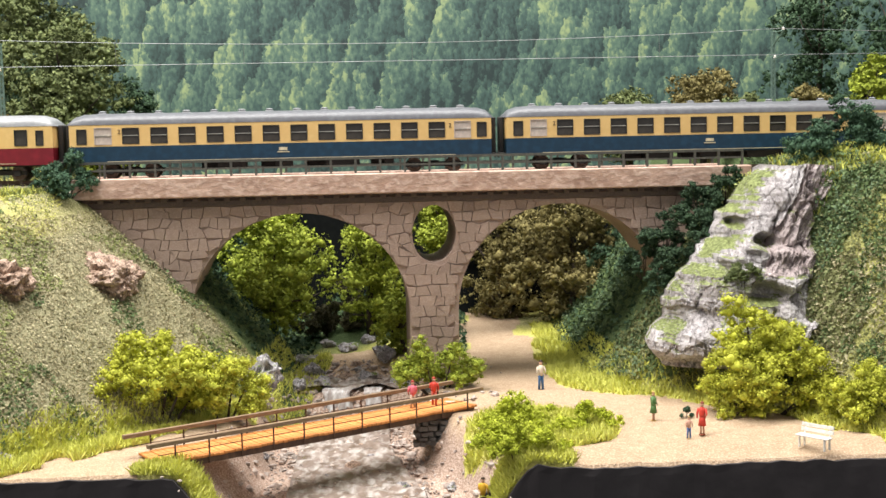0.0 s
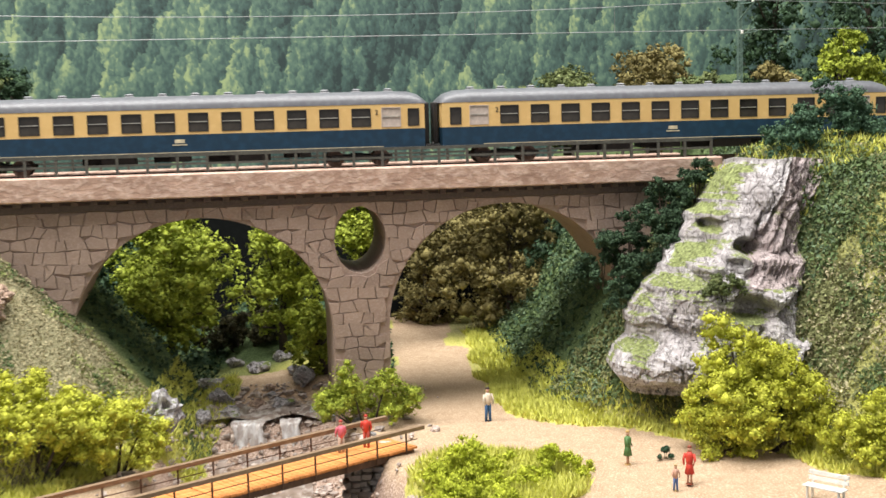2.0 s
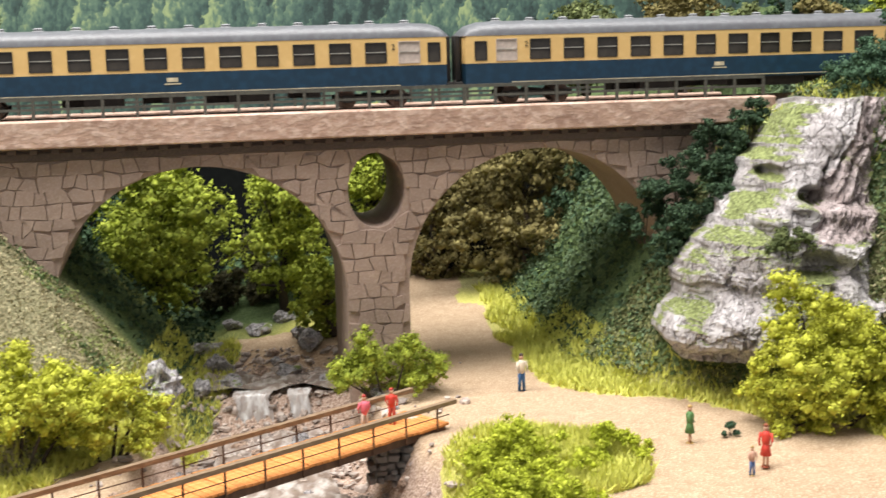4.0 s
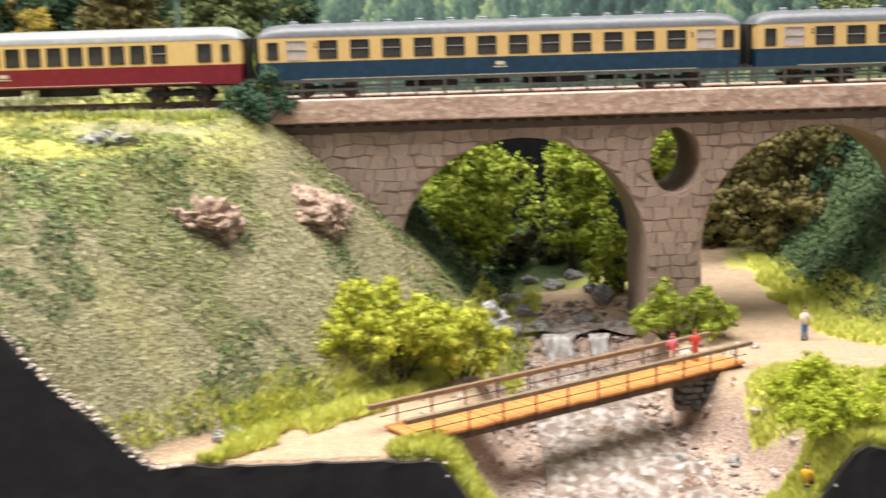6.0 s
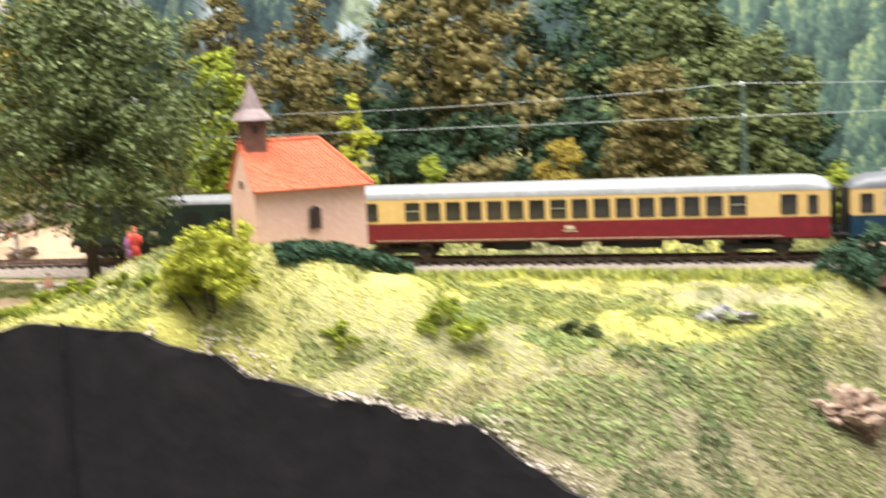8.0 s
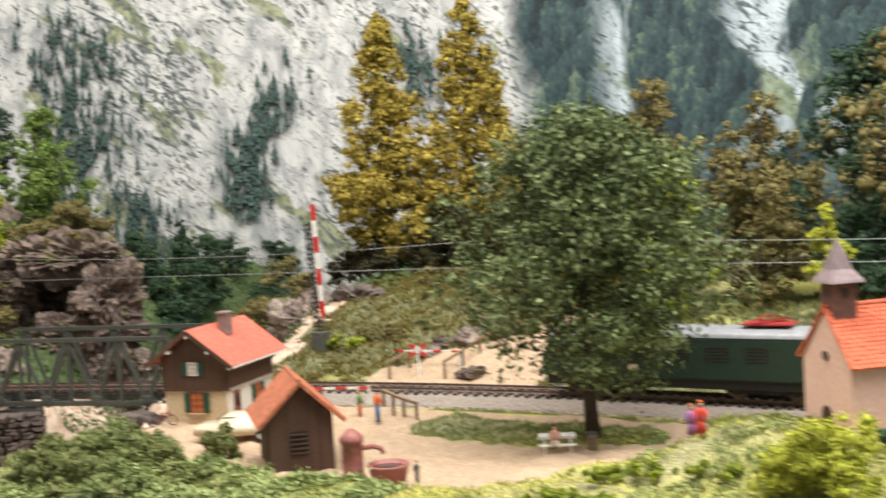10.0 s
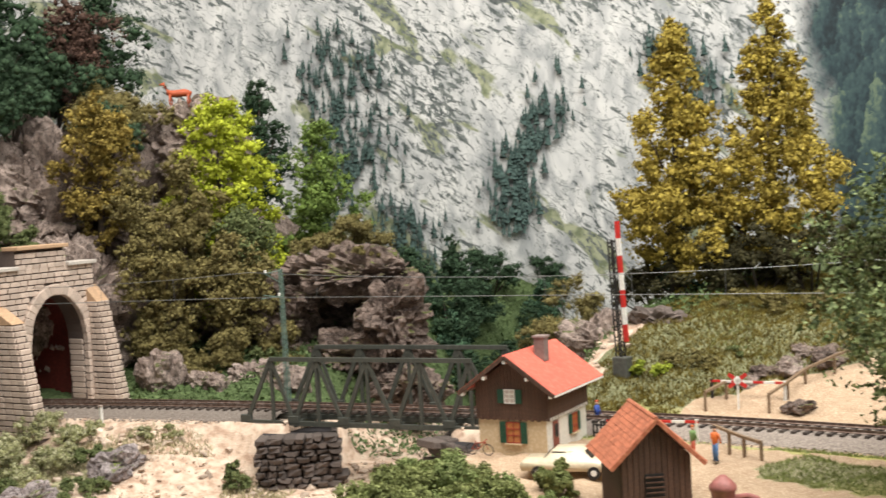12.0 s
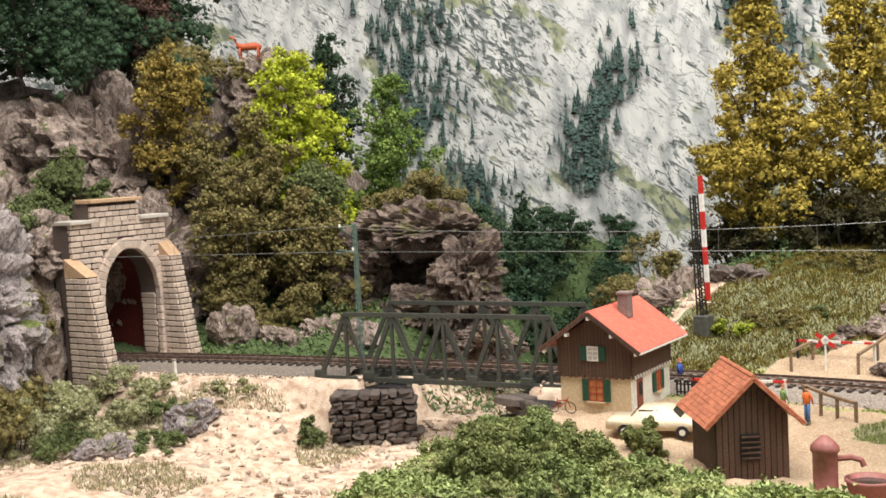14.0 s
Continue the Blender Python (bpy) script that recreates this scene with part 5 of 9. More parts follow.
def cliff():
    """The pale cliff: a leaning slab with ledges, upright ridges and a broken outline, set into the bank."""
    nu, nv = 170, 210
    zs = [0.012, 0.022, 0.037, 0.075, 0.1025, 0.134, 0.150]
    xl = [0.176, 0.154, 0.144, 0.161, 0.184, 0.209, 0.226]
    zr = [0.012, 0.037, 0.051, 0.073, 0.088, 0.110, 0.126, 0.142, 0.150]
    xr = [0.214, 0.234, 0.2410, 0.2490, 0.2540, 0.2650, 0.2700, 0.2740, 0.274]
    yr = [0.834, 0.834, 0.840, 0.848, 0.855, 0.860, 0.863, 0.867, 0.871]
    Z, U = np.meshgrid(0.021 + 0.130 * np.arange(nv + 1) / nv, np.arange(nu + 1) / nu, indexing="ij")
    z, u = Z.ravel(), U.ravel()
    a, b = np.interp(z, zs, xl), np.interp(z, zr, xr)
    wob = fractal(np.stack([z * 60, z * 0 + 2, z * 0], 1), 4) * 0.006 + fractal(np.stack([z * 210, z * 0 + 5, z * 0], 1), 9, 3) * 0.004
    x = a + wob + (b - a) * u
    base = (0.852 + 0.20 * z) * (1 - u) + np.interp(z, zr, yr) * u - 0.014 * np.sin(math.pi * u) + 0.014 * np.clip(1 - 2 * u, 0, 1) ** 3
    # ribs lean to the upper right on the top half, ledges lie across the lower half
    along, across = x * 0.80 - (z - 0.1) * 0.25, z + 0.25 * x
    top = step(0.075, 0.105, z)
    ribs = fractal(np.stack([along * 230, across * 22, 0 * z + 3], 1), 11, 4, True)
    beds = fractal(np.stack([along * 34, across * 150, 0 * z + 9], 1), 17, 4, True)
    p3 = np.stack([along, across, 0 * z], 1)
    warped = p3 + 0.0035 * np.stack([fractal(p3 * 70, 41 + k) for k in range(3)], 1)
    gap1, slab1 = blocks(warped / np.array([0.026, 0.050, 1]), 3)
    gap2, slab2 = blocks(warped / np.array([0.011, 0.020, 1]), 13)
    gap3, slab3 = blocks(warped / np.array([0.0045, 0.0075, 1]), 23)
    lean = x - 0.49 * (z - 0.13)
    gully = step(0.231, 0.239, lean + 0.002 * fractal(p3 * 120, 61)) * step(0.080, 0.095, z)
    calm = 1 - 0.75 * top * (1 - gully)
    out = calm * (0.007 * (slab1 - 0.5) - 0.0022 * np.clip(1 - gap1 / 0.10, 0, 1) + 0.0040 * (slab2 - 0.5) - 0.0012 * np.clip(1 - gap2 / 0.12, 0, 1) + 0.0016 * (slab3 - 0.5))
    out = out + 0.0022 * calm * ribs + 0.0030 * (1 - top) * beds + 0.003 * fractal(p3 * 45, 7, 4)
    # the furrowed gully at the slab's side
    furrows = fractal(np.stack([lean * 330, z * 26, 0 * z + 5], 1), 71, 4, True)
    out = out - gully * (0.0055 - 0.0050 * furrows)

    def hollow(cx, cz, rx, rz, deep):
        return deep * np.exp(-((((x - cx) / rx) ** 2 + ((z - cz) / rz) ** 2) ** 2))

    out = out - hollow(0.2200, 0.1015, 0.0075, 0.0042, 0.016) - hollow(0.2045, 0.1130, 0.0050, 0.0028, 0.012) - hollow(0.2140, 0.0705, 0.0100, 0.0055, 0.016) - hollow(0.1850, 0.0240, 0.0300, 0.0060, 0.018)
    out = out + hollow(0.2090, 0.1010, 0.0080, 0.0050, 0.006) + hollow(0.1960, 0.0930, 0.0090, 0.0060, 0.005) + hollow(0.2300, 0.0760, 0.0070, 0.0060, 0.005)
    step_out = 0.007 * (1 - step(0.045, 0.055, z + 0.006 * fractal(p3 * 60, 2))) + 0.008 * (1 - step(0.094, 0.101, z + 0.010 * fractal(p3 * 40, 6)))
    co = np.stack([x + 0.003 * fractal(p3 * 90, 21), base - out - step_out, z + 0.003 * fractal(p3 * 90, 25)], 1).reshape(nv + 1, nu + 1, 3)
    edge = np.concatenate([co[:, 0], co[-1, 1:], co[-2::-1, -1], co[0, -2:0:-1]])
    n = (nu + 1) * (nv + 1)
    i = (np.arange(nv)[:, None] * (nu + 1) + np.arange(nu)[None, :]).ravel()
    faces = np.stack([i, i + 1, i + nu + 2, i + nu + 1], 1).tolist()
    ids = np.arange(n).reshape(nv + 1, nu + 1)
    rim = np.concatenate([ids[:, 0], ids[-1, 1:], ids[-2::-1, -1], ids[0, -2:0:-1]])
    m = len(rim)
    faces += [[int(rim[(k + 1) % m]), int(rim[k]), n + k, n + (k + 1) % m] for k in range(m)]
    me = bpy.data.meshes.new("cliff")
    me.from_pydata(np.concatenate([co.reshape(-1, 3), edge + np.array([0.004, 0.036, -0.003])]).tolist(), [], faces)
    ob = part_mesh("cliff", me, [CLIFFROCK, GULLYROCK])
    side = ((lean + 0.004 * fractal(p3 * 60, 51) > 0.237) & (z > 0.080)).reshape(nv + 1, nu + 1)[:-1, :-1].ravel()
    me.polygons.foreach_set("material_index", np.concatenate([side, np.zeros(len(me.polygons) - len(side), bool)]).astype(np.int32))
    return tagged(ob, "pale grey fissured cliff with mossy ledges beside the path", "cliff")


cliff()
rock("rock_outcrop", "rosy brown rock outcrop in the grassy bank", (-0.214, 0.860, 0.081), (0.056, 0.044, 0.036), ROCKPINK, 21, -30, 0.30, 5, "outcrops in the bank")
rock("rock_outcrop", "rosy brown rock outcrop in the grassy bank", (-0.267, 0.788, 0.088), (0.074, 0.050, 0.040), ROCKPINK, 27, 10, 0.30, 5, "outcrops in the bank")
rock("stone_slab", "pale flat stone in the meadow", (-0.318, 0.806, 0.1350), (0.036, 0.022, 0.015), ROCKGREY, 31, 20, 0.3, 4)
rock("stone_slab", "pale flat stone at the bank's foot", (-0.238, 0.705, 0.003), (0.022, 0.016, 0.008), ROCKGREY, 33, 20, 0.3, 4)
rock("boulder", "pale grey boulder beside the bush", (-0.118, 0.868, 0.018), (0.030, 0.024, 0.026), ROCKGREY, 35, 0, 0.35, 4)


# ---- stream ----
STREAMWATER = material("clear_stream_water", (0.34, 0.27, 0.235), (0.17, 0.125, 0.10), 0.12, grain=130, blotch=70, bump=0.8, third=(0.62, 0.58, 0.55), spread=0.3, stretch=(1.4, 0.8, 1))
def falls():
    ob = thing("waterfall", "white foaming water falling over a dark rock ledge", "waterfall")
    for cx, w in ((-0.072, 0.020), (-0.046, 0.012)):
        bm = bmesh.new()
        rows = []
        for k in range(9):
            u = k / 8
            rows.append([bm.verts.new((cx + (j / 8 - 0.5) * w * (1 + 0.15 * math.sin(k + j)), 0.940 - 0.010 * u ** 0.6 + 0.0012 * math.sin(j * 2.1 + k), -0.006 - 0.0205 * u ** 1.6)) for j in range(9)])
        for a, b in zip(rows, rows[1:]):
            for j in range(8):
                bm.faces.new((a[j], b[j], b[j + 1], a[j + 1]))
        part("water_fall_sheet", bm, WATER, ob, smooth=True)
    bm = bmesh.new()
    rng = np.random.default_rng(5)
    xs = np.linspace(-0.115, -0.012, 14)
    rows = [[bm.verts.new((x, y, -0.0055 + 0.0016 * rng.normal())) for x in xs] for y in np.linspace(0.940, 0.985, 7)]
    for a, b in zip(rows, rows[1:]):
        for j in range(len(xs) - 1):
            bm.faces.new((a[j], a[j + 1], b[j + 1], b[j]))
    part("upper_pool", bm, STREAMWATER, ob, smooth=True)
    return ob


falls()


def stream():
    bm = bmesh.new()
    rows = []
    for y in np.linspace(0.652, 0.930, 60):
        c, w = float(stream_x(y)), float(np.interp(y, [0.64, 0.75, 0.85, 0.93], [0.050, 0.040, 0.030, 0.028]))
        z = float(np.interp(y, [0.64, 0.80, 0.93], [-0.0335, -0.0310, -0.0265]))
        rows.append([bm.verts.new((c + (j / 12 - 0.5) * 2 * w, y, z + 0.0009 * math.sin(j * 1.7 + y * 260) + 0.0007 * math.sin(j * 3.1 - y * 410))) for j in range(13)])
    for a, b in zip(rows, rows[1:]):
        for j in range(12):
            bm.faces.new((a[j], a[j + 1], b[j + 1], b[j]))
    ob = part("stream", bm, STREAMWATER, smooth=True)
    tagged(ob, "shallow rushing stream with white foam streaks", "stream", kind="structure")


stream()


def pebble_mesh(seed):
    bm = bmesh.new()
    bmesh.ops.create_icosphere(bm, subdivisions=1, radius=1.0)
    rng = np.random.default_rng(seed)
    for v in bm.verts:
        v.co *= 1 + 0.28 * rng.normal()
    me = bpy.data.meshes.new("stone")
    bm.to_mesh(me)
    bm.free()
    return me


def scattered_stones(name, label, places, sizes, mat, seed):
    """Many loose stones as one joined piece."""
    rng = np.random.default_rng(seed)
    base = [pebble_mesh(s) for s in range(6)]
    vs, fs, n = [], [], 0
    for (x, y, z), s in zip(places, sizes):
        me = base[rng.integers(6)]
        co = np.array([v.co for v in me.vertices])
        a = rng.uniform(0, 6.28)
        r = np.array([[math.cos(a), -math.sin(a), 0], [math.sin(a), math.cos(a), 0], [0, 0, 1]])
        co = (co * s * rng.uniform(0.6, 1.3, 3) * [1, 1, 0.7]) @ r.T + [x, y, z]
        vs.append(co)
        fs += [[n + i for i in p.vertices] for p in me.polygons]
        n += len(co)
    me = bpy.data.meshes.new(name)
    me.from_pydata(np.concatenate(vs).tolist(), [], fs)
    return tagged(part_mesh(name, me, mat), label, "stones", kind="stuff")


rng = np.random.default_rng(17)
spots, sizes = [], []
while len(spots) < 3600:
    y = rng.uniform(0.66, 1.0)
    x = float(stream_x(y)) + rng.normal() * 0.034
    if 0 < left_foot(y) - x or x > 0.05:
        continue
    spots.append((x, y, on_land(x, y) + 0.0006))
    sizes.append(0.0008 + 0.0028 * rng.random() ** 4)
RIVERSTONE = material("river_stone", (0.44, 0.36, 0.31), (0.24, 0.19, 0.17), 0.85, bump=0.4, third=(0.60, 0.53, 0.48), island=0.35)
scattered_stones("stream_stones", "rosy and grey stones along the stream bed", spots, sizes, RIVERSTONE, 4)
for k, (x, y, s) in enumerate(((-0.085, 0.957, 0.016), (-0.030, 0.955, 0.013), (-0.052, 0.972, 0.018), (-0.102, 0.945, 0.018), (-0.018, 0.942, 0.014), (-0.095, 0.985, 0.022), (-0.040, 1.0, 0.020), (-0.046, 0.903, 0.014), (0.012, 0.760, 0.009))):
    rock("stream_boulder", "wet pale boulder in the stream", (x, y, on_land(x, y) + s * 0.15), (s, s * 0.8, s * 0.7), ROCKGREY, 60 + k, k * 40, 0.3, 3, "stream boulders")


rng = np.random.default_rng(91)
for k in range(46):
    y = rng.uniform(0.665, 1.01)
    x = float(stream_x(y)) + rng.normal() * 0.040
    s = 0.005 + 0.009 * rng.random() ** 2
    if left_foot(y) - x > -0.005 or x > 0.03:
        continue
    rock("cobble", "rosy cobble in the stream bed" if k % 3 else "pale grey cobble in the stream bed", (x, y, on_land(x, y) + s * 0.1), (s, s * rng.uniform(0.7, 1.0), s * rng.uniform(0.5, 0.8)), ROCKPINK if k % 3 else ROCKGREY, 400 + k, k * 50, 0.25, 3, "stream cobbles")


# ---- footbridge ----
def footbridge():
    a, b = Vector((-0.1530, 0.7040, 0.0020)), Vector((0.0185, 0.8400, 0.0020))
    run = b - a
    length = run.length
    turn = math.degrees(math.atan2(run.y, run.x))
    m = Matrix.Translation(a) @ Matrix.Rotation(radians(turn), 4, "Z") @ Matrix.Rotation(-math.asin(run.z / length), 4, "Y")
    ob = thing("footbridge", "orange plank footbridge with brown timber handrails", "footbridge", m)
    w = 0.0310
    n = 64
    plank = bmesh.new()
    box(plank, 0, 0, 0, length / n * 0.93, w, 0.0014, bevel=0.0002)
    me = bpy.data.meshes.new("plank")
    plank.to_mesh(me)
    plank.free()
    rng = np.random.default_rng(8)
    for k in range(n):
        part_mesh("plank", me, WOODORANGE, ob, m=pose((k + 0.5) * length / n, 0.0002 * rng.normal(), 0.0001 * rng.normal(), 0, 0, rng.normal() * 0.4))
    for s in (-1, 1):
        bm = bmesh.new()
        bar(bm, (0.002, s * (w / 2 - 0.0018), -0.0025), (length - 0.002, s * (w / 2 - 0.0018), -0.0025), 0.0022, 0.0034)
        part("beam", bm, BROWNWOOD, ob)
        bm = bmesh.new()
        bar(bm, (-0.008, s * w / 2, 0.0106), (length + 0.004, s * w / 2, 0.0106), 0.0030, 0.0021)
        part("handrail", bm, WOODRAIL, ob)
        bm = bmesh.new()
        bar(bm, (-0.002, s * w / 2, 0.0048), (length, s * w / 2, 0.0048), 0.0004, 0.0004)
        part("lower_rail", bm, BROWNWOOD, ob)
        for k in range(11):
            bm = bmesh.new()
            bar(bm, (0, 0, -0.004), (0, 0, 0.0098), 0.0007, 0.0007)
            part("post", bm, BROWNWOOD, ob, m=pose(0.008 + k * (length - 0.016) / 10, s * w / 2, 0))
    return ob


footbridge()


def rubble_wall(name, label, a, b, z0, z1, thick, seed, size=0.0062, mat=None):
    """A dry wall of rough stones along a to b, with each stone a piece of its own."""
    a, b = Vector((*a, 0)), Vector((*b, 0))
    d = (b - a)
    turn = math.degrees(math.atan2(d.y, d.x))
    ob = thing(name, label, "stone wall", pose(a.x, a.y, z0, 0, 0, turn))
    rng = np.random.default_rng(seed)
    bm = bmesh.new()
    box(bm, d.length / 2, thick / 2, (z1 - z0) / 2, d.length * 0.98, thick * 0.8, (z1 - z0) * 0.97)
    part("core", bm, FOAM, ob)
    shapes = []
    for s in range(5):
        bm = bmesh.new()
        box(bm, 0, 0, 0, 1, 1, 1)
        bmesh.ops.bevel(bm, geom=bm.edges[:], offset=0.16, segments=1, affect="EDGES")
        for v in bm.verts:
            v.co += Vector(rng.normal(size=3)) * 0.05
        me = bpy.data.meshes.new("stone")
        bm.to_mesh(me)
        bm.free()
        shapes.append(me)
    z, row = 0.0, 0
    while z < z1 - z0 - size * 0.3:
        h = size * rng.uniform(0.65, 1.0)
        x = -rng.uniform(0, size)
        while x < d.length:
            l = size * rng.uniform(0.8, 1.9)
            me = shapes[rng.integers(5)]
            part_mesh("stone", me, mat or DARKSTONE, ob, m=pose(x + l / 2, 0.0008 * rng.normal(), z + h / 2, rng.normal() * 3, rng.normal() * 3, rng.normal() * 4) @ Matrix.Diagonal((l * 0.97, thick * 0.55, h * 0.95, 1)))
            x += l
        for y in np.arange(thick * 0.3, thick, size):
            part_mesh("stone", shapes[rng.integers(5)], mat or DARKSTONE, ob, m=pose(d.length, y, z + h / 2) @ Matrix.Diagonal((size * 0.7, size * 0.95, h * 0.95, 1)))
        z += h
    return ob


rubble_wall("bridge_abutment", "dark rubble stone abutment under the footbridge end", (-0.010, 0.8150), (0.0340, 0.8215), -0.020, -0.0035, 0.020, 3, 0.0042, material("grey_rubble_stone", (0.20, 0.185, 0.175), (0.09, 0.08, 0.076), 0.85, bump=0.5, island=0.3))


# ---- miniature figures ----
def figurine(label, at, turn, shirt, legs, height=0.0200, hair=(0.05, 0.03, 0.02), seated=False, skirt=False):
    """A painted miniature figure in one plain mesh."""
    bm = bmesh.new()
    h = height
    k = 0.62 if seated else 1.0

    def add(fn, mat):
        n0 = len(bm.faces)
        fn()
        bm.faces.ensure_lookup_table()
        for f in bm.faces[n0:]:
            f.material_index = mat
    if seated:
        for s in (-1, 1):
            add(lambda: tube(bm, [(s * 0.06 * h, 0, 0.10 * h), (s * 0.07 * h, -0.22 * h, 0.12 * h), (s * 0.07 * h, -0.30 * h, 0.0)], [0.055 * h, 0.05 * h, 0.04 * h], 7), 1)
    elif skirt:
        add(lambda: lathe(bm, [(0.13 * h, 0.26 * h), (0.10 * h, 0.42 * h), (0.075 * h, 0.56 * h)], sides=10), 0)
        for s in (-1, 1):
            add(lambda: tube(bm, [(s * 0.045 * h, 0, 0), (s * 0.04 * h, 0, 0.3 * h)], 0.03 * h, 6), 2)
    else:
        for s in (-1, 1):
            add(lambda: tube(bm, [(s * 0.06 * h, -0.02 * h * s, 0), (s * 0.055 * h, 0, 0.25 * h), (s * 0.04 * h, 0, 0.5 * h)], [0.04 * h, 0.045 * h, 0.06 * h], 7), 1)
    dz = -0.38 * h if seated else 0.0
    add(lambda: lathe(bm, [(0.075 * h, 0.47 * h + dz), (0.095 * h, 0.58 * h + dz), (0.11 * h, 0.76 * h + dz), (0.05 * h, 0.83 * h + dz)], sides=9), 0)
    for s in (-1, 1):
        add(lambda: tube(bm, [(s * 0.115 * h, 0, 0.78 * h + dz), (s * 0.15 * h, -0.03 * h, 0.62 * h + dz), (s * 0.12 * h, -0.10 * h, 0.50 * h + dz)], [0.034 * h, 0.03 * h, 0.024 * h], 6), 0)
    add(lambda: lathe(bm, [(0.035 * h, 0.82 * h + dz), (0.055 * h, 0.88 * h + dz), (0.058 * h, 0.93 * h + dz)], sides=9), 2)
    add(lambda: lathe(bm, [(0.060 * h, 0.93 * h + dz), (0.055 * h, 0.975 * h + dz), (0.02 * h, 1.0 * h + dz)], sides=9), 3)
    add(lambda: lathe(bm, [(0.10 * h, -0.02 * h), (0.10 * h, 0.0)], sides=8), 3)
    mats = [material("figure_paint", c, None, 0.6, bump=0) for c in (shirt, legs, (0.62, 0.36, 0.25), hair)]
    ob = part("figurine", bm, mats, m=pose(*at, 0, 0, turn), smooth=True)
    return tagged(ob, label, "figurine", "miniature figures")


RED_, PINK_, BLUE_, WHITE_, GREEN_, YELLOW_, ORANGE_ = (0.62, 0.05, 0.03), (0.75, 0.16, 0.22), (0.05, 0.14, 0.32), (0.68, 0.58, 0.46), (0.09, 0.20, 0.06), (0.75, 0.42, 0.02), (0.70, 0.16, 0.03)
figurine("plain painted miniature figure in pale shirt and blue trousers", (0.073, 0.886, 0.0005), 20, WHITE_, BLUE_, 0.0205)
figurine("plain painted miniature figure in a red dress", (0.156, 0.745, 0.0005), -30, RED_, (0.6, 0.35, 0.24), 0.0190, (0.30, 0.07, 0.03), skirt=True)
figurine("plain painted small miniature figure in blue", (0.1465, 0.735, 0.0005), 10, (0.62, 0.36, 0.26), (0.12, 0.2, 0.45), 0.0128, (0.45, 0.30, 0.12))
figurine("plain painted miniature figure in a green skirt", (0.134, 0.783, 0.0005), 60, GREEN_, (0.6, 0.35, 0.24), 0.0178, (0.55, 0.35, 0.12), skirt=True)
figurine("plain painted miniature figure in pink on the footbridge", (-0.013, 0.8215, 0.0022), 200, PINK_, (0.60, 0.45, 0.36), 0.0185, (0.45, 0.05, 0.04))
figurine("plain painted miniature figure in red on the footbridge", (0.0005, 0.8300, 0.0025), 170, RED_, (0.55, 0.08, 0.05), 0.0185, (0.5, 0.05, 0.03))
figurine("plain painted miniature figure in a yellow shirt by the stream", (0.028, 0.676, -0.015), 150, YELLOW_, (0.08, 0.07, 0.05), 0.0180, (0.10, 0.06, 0.03), seated=True)
figurine("plain painted seated miniature figure in the stream bed", (-0.026, 0.684, -0.029), 40, (0.64, 0.45, 0.36), (0.62, 0.40, 0.30), 0.0190, (0.66, 0.60, 0.5), seated=True)


def bench(at, turn):
    ob = thing("park_bench", "white slatted park bench on the sandy path", "bench", pose(*at, 0, 0, turn))
    for k in range(3):
        part("seat_slat", box(bmesh.new(), 0, 0, 0, 0.0200, 0.0016, 0.0007, bevel=0.0001), WHITE, ob, m=pose(0, -0.0028 + k * 0.0021, 0.0052))
    for k in range(2):
        part("back_slat", box(bmesh.new(), 0, 0, 0, 0.0200, 0.0007, 0.0019, bevel=0.0001), WHITE, ob, m=pose(0, 0.0030 + k * 0.0004, 0.0078 + k * 0.0026, -8))
    for s in (-1, 1):
        for y in (-0.0026, 0.0024):
            part("leg", bar(bmesh.new(), (0, 0, -0.0015), (0, 0, 0.0052), 0.0008, 0.0010), WHITE, ob, m=pose(s * 0.0078, y, 0))
        part("back_post", bar(bmesh.new(), (0, 0.0026, 0.005), (0, 0.0040, 0.0115), 0.0008, 0.0007), WHITE, ob, m=pose(s * 0.0078, 0, 0))
    return ob


bench((0.2115, 0.7135, 0.0002), -48)


for k, (x, y, s) in enumerate(((-0.105, 1.005, 0.024), (-0.072, 1.035, 0.018), (-0.046, 1.025, 0.016), (-0.090, 1.050, 0.016), (-0.058, 1.060, 0.018))):
    rock("stream_boulder", "pale grey boulder beside the upper stream", (x, y, on_land(x, y) + s * 0.12), (s, s * 0.8, s * 0.6), ROCKGREY, 620 + k, k * 50, 0.34, 3, "boulders of the upper stream")


# ---- trees and bushes of the valley ----
g1 = "trees behind the viaduct"
tree("broadleaf_tree", "fresh green broadleaf tree behind the arch", "tree", (-0.138, 1.06, 0.0), 0.122, 0.120, L_GREEN, 1, 0.22, 40, 13000, 0.0021, group=g1)
tree("broadleaf_tree", "fresh green broadleaf tree behind the arch", "tree", (-0.056, 1.085, 0.0), 0.120, 0.078, L_GREEN, 2, 0.2, 30, 8000, 0.0020, group=g1)
tree("broadleaf_tree", "small green tree beside the falls", "tree", (-0.030, 1.020, 0.0), 0.056, 0.042, L_GREEN, 3, 0.08, 22, 5000, 0.0018, group=g1)
tree("broadleaf_tree", "green tree seen through the oval opening", "tree", (0.002, 1.12, 0.0), 0.150, 0.070, L_GREEN, 4, 0.3, 30, 7000, 0.0021, group=g1)
tree("broadleaf_tree", "olive brown tree behind the arch", "tree", (0.118, 1.16, 0.0), 0.125, 0.130, L_OLIVE, 5, 0.08, 44, 13000, 0.0021, group=g1)
tree("broadleaf_tree", "olive brown tree behind the arch", "tree", (0.058, 1.205, 0.0), 0.125, 0.085, L_OLIVE, 11, 0.02, 30, 8000, 0.0021, group=g1)
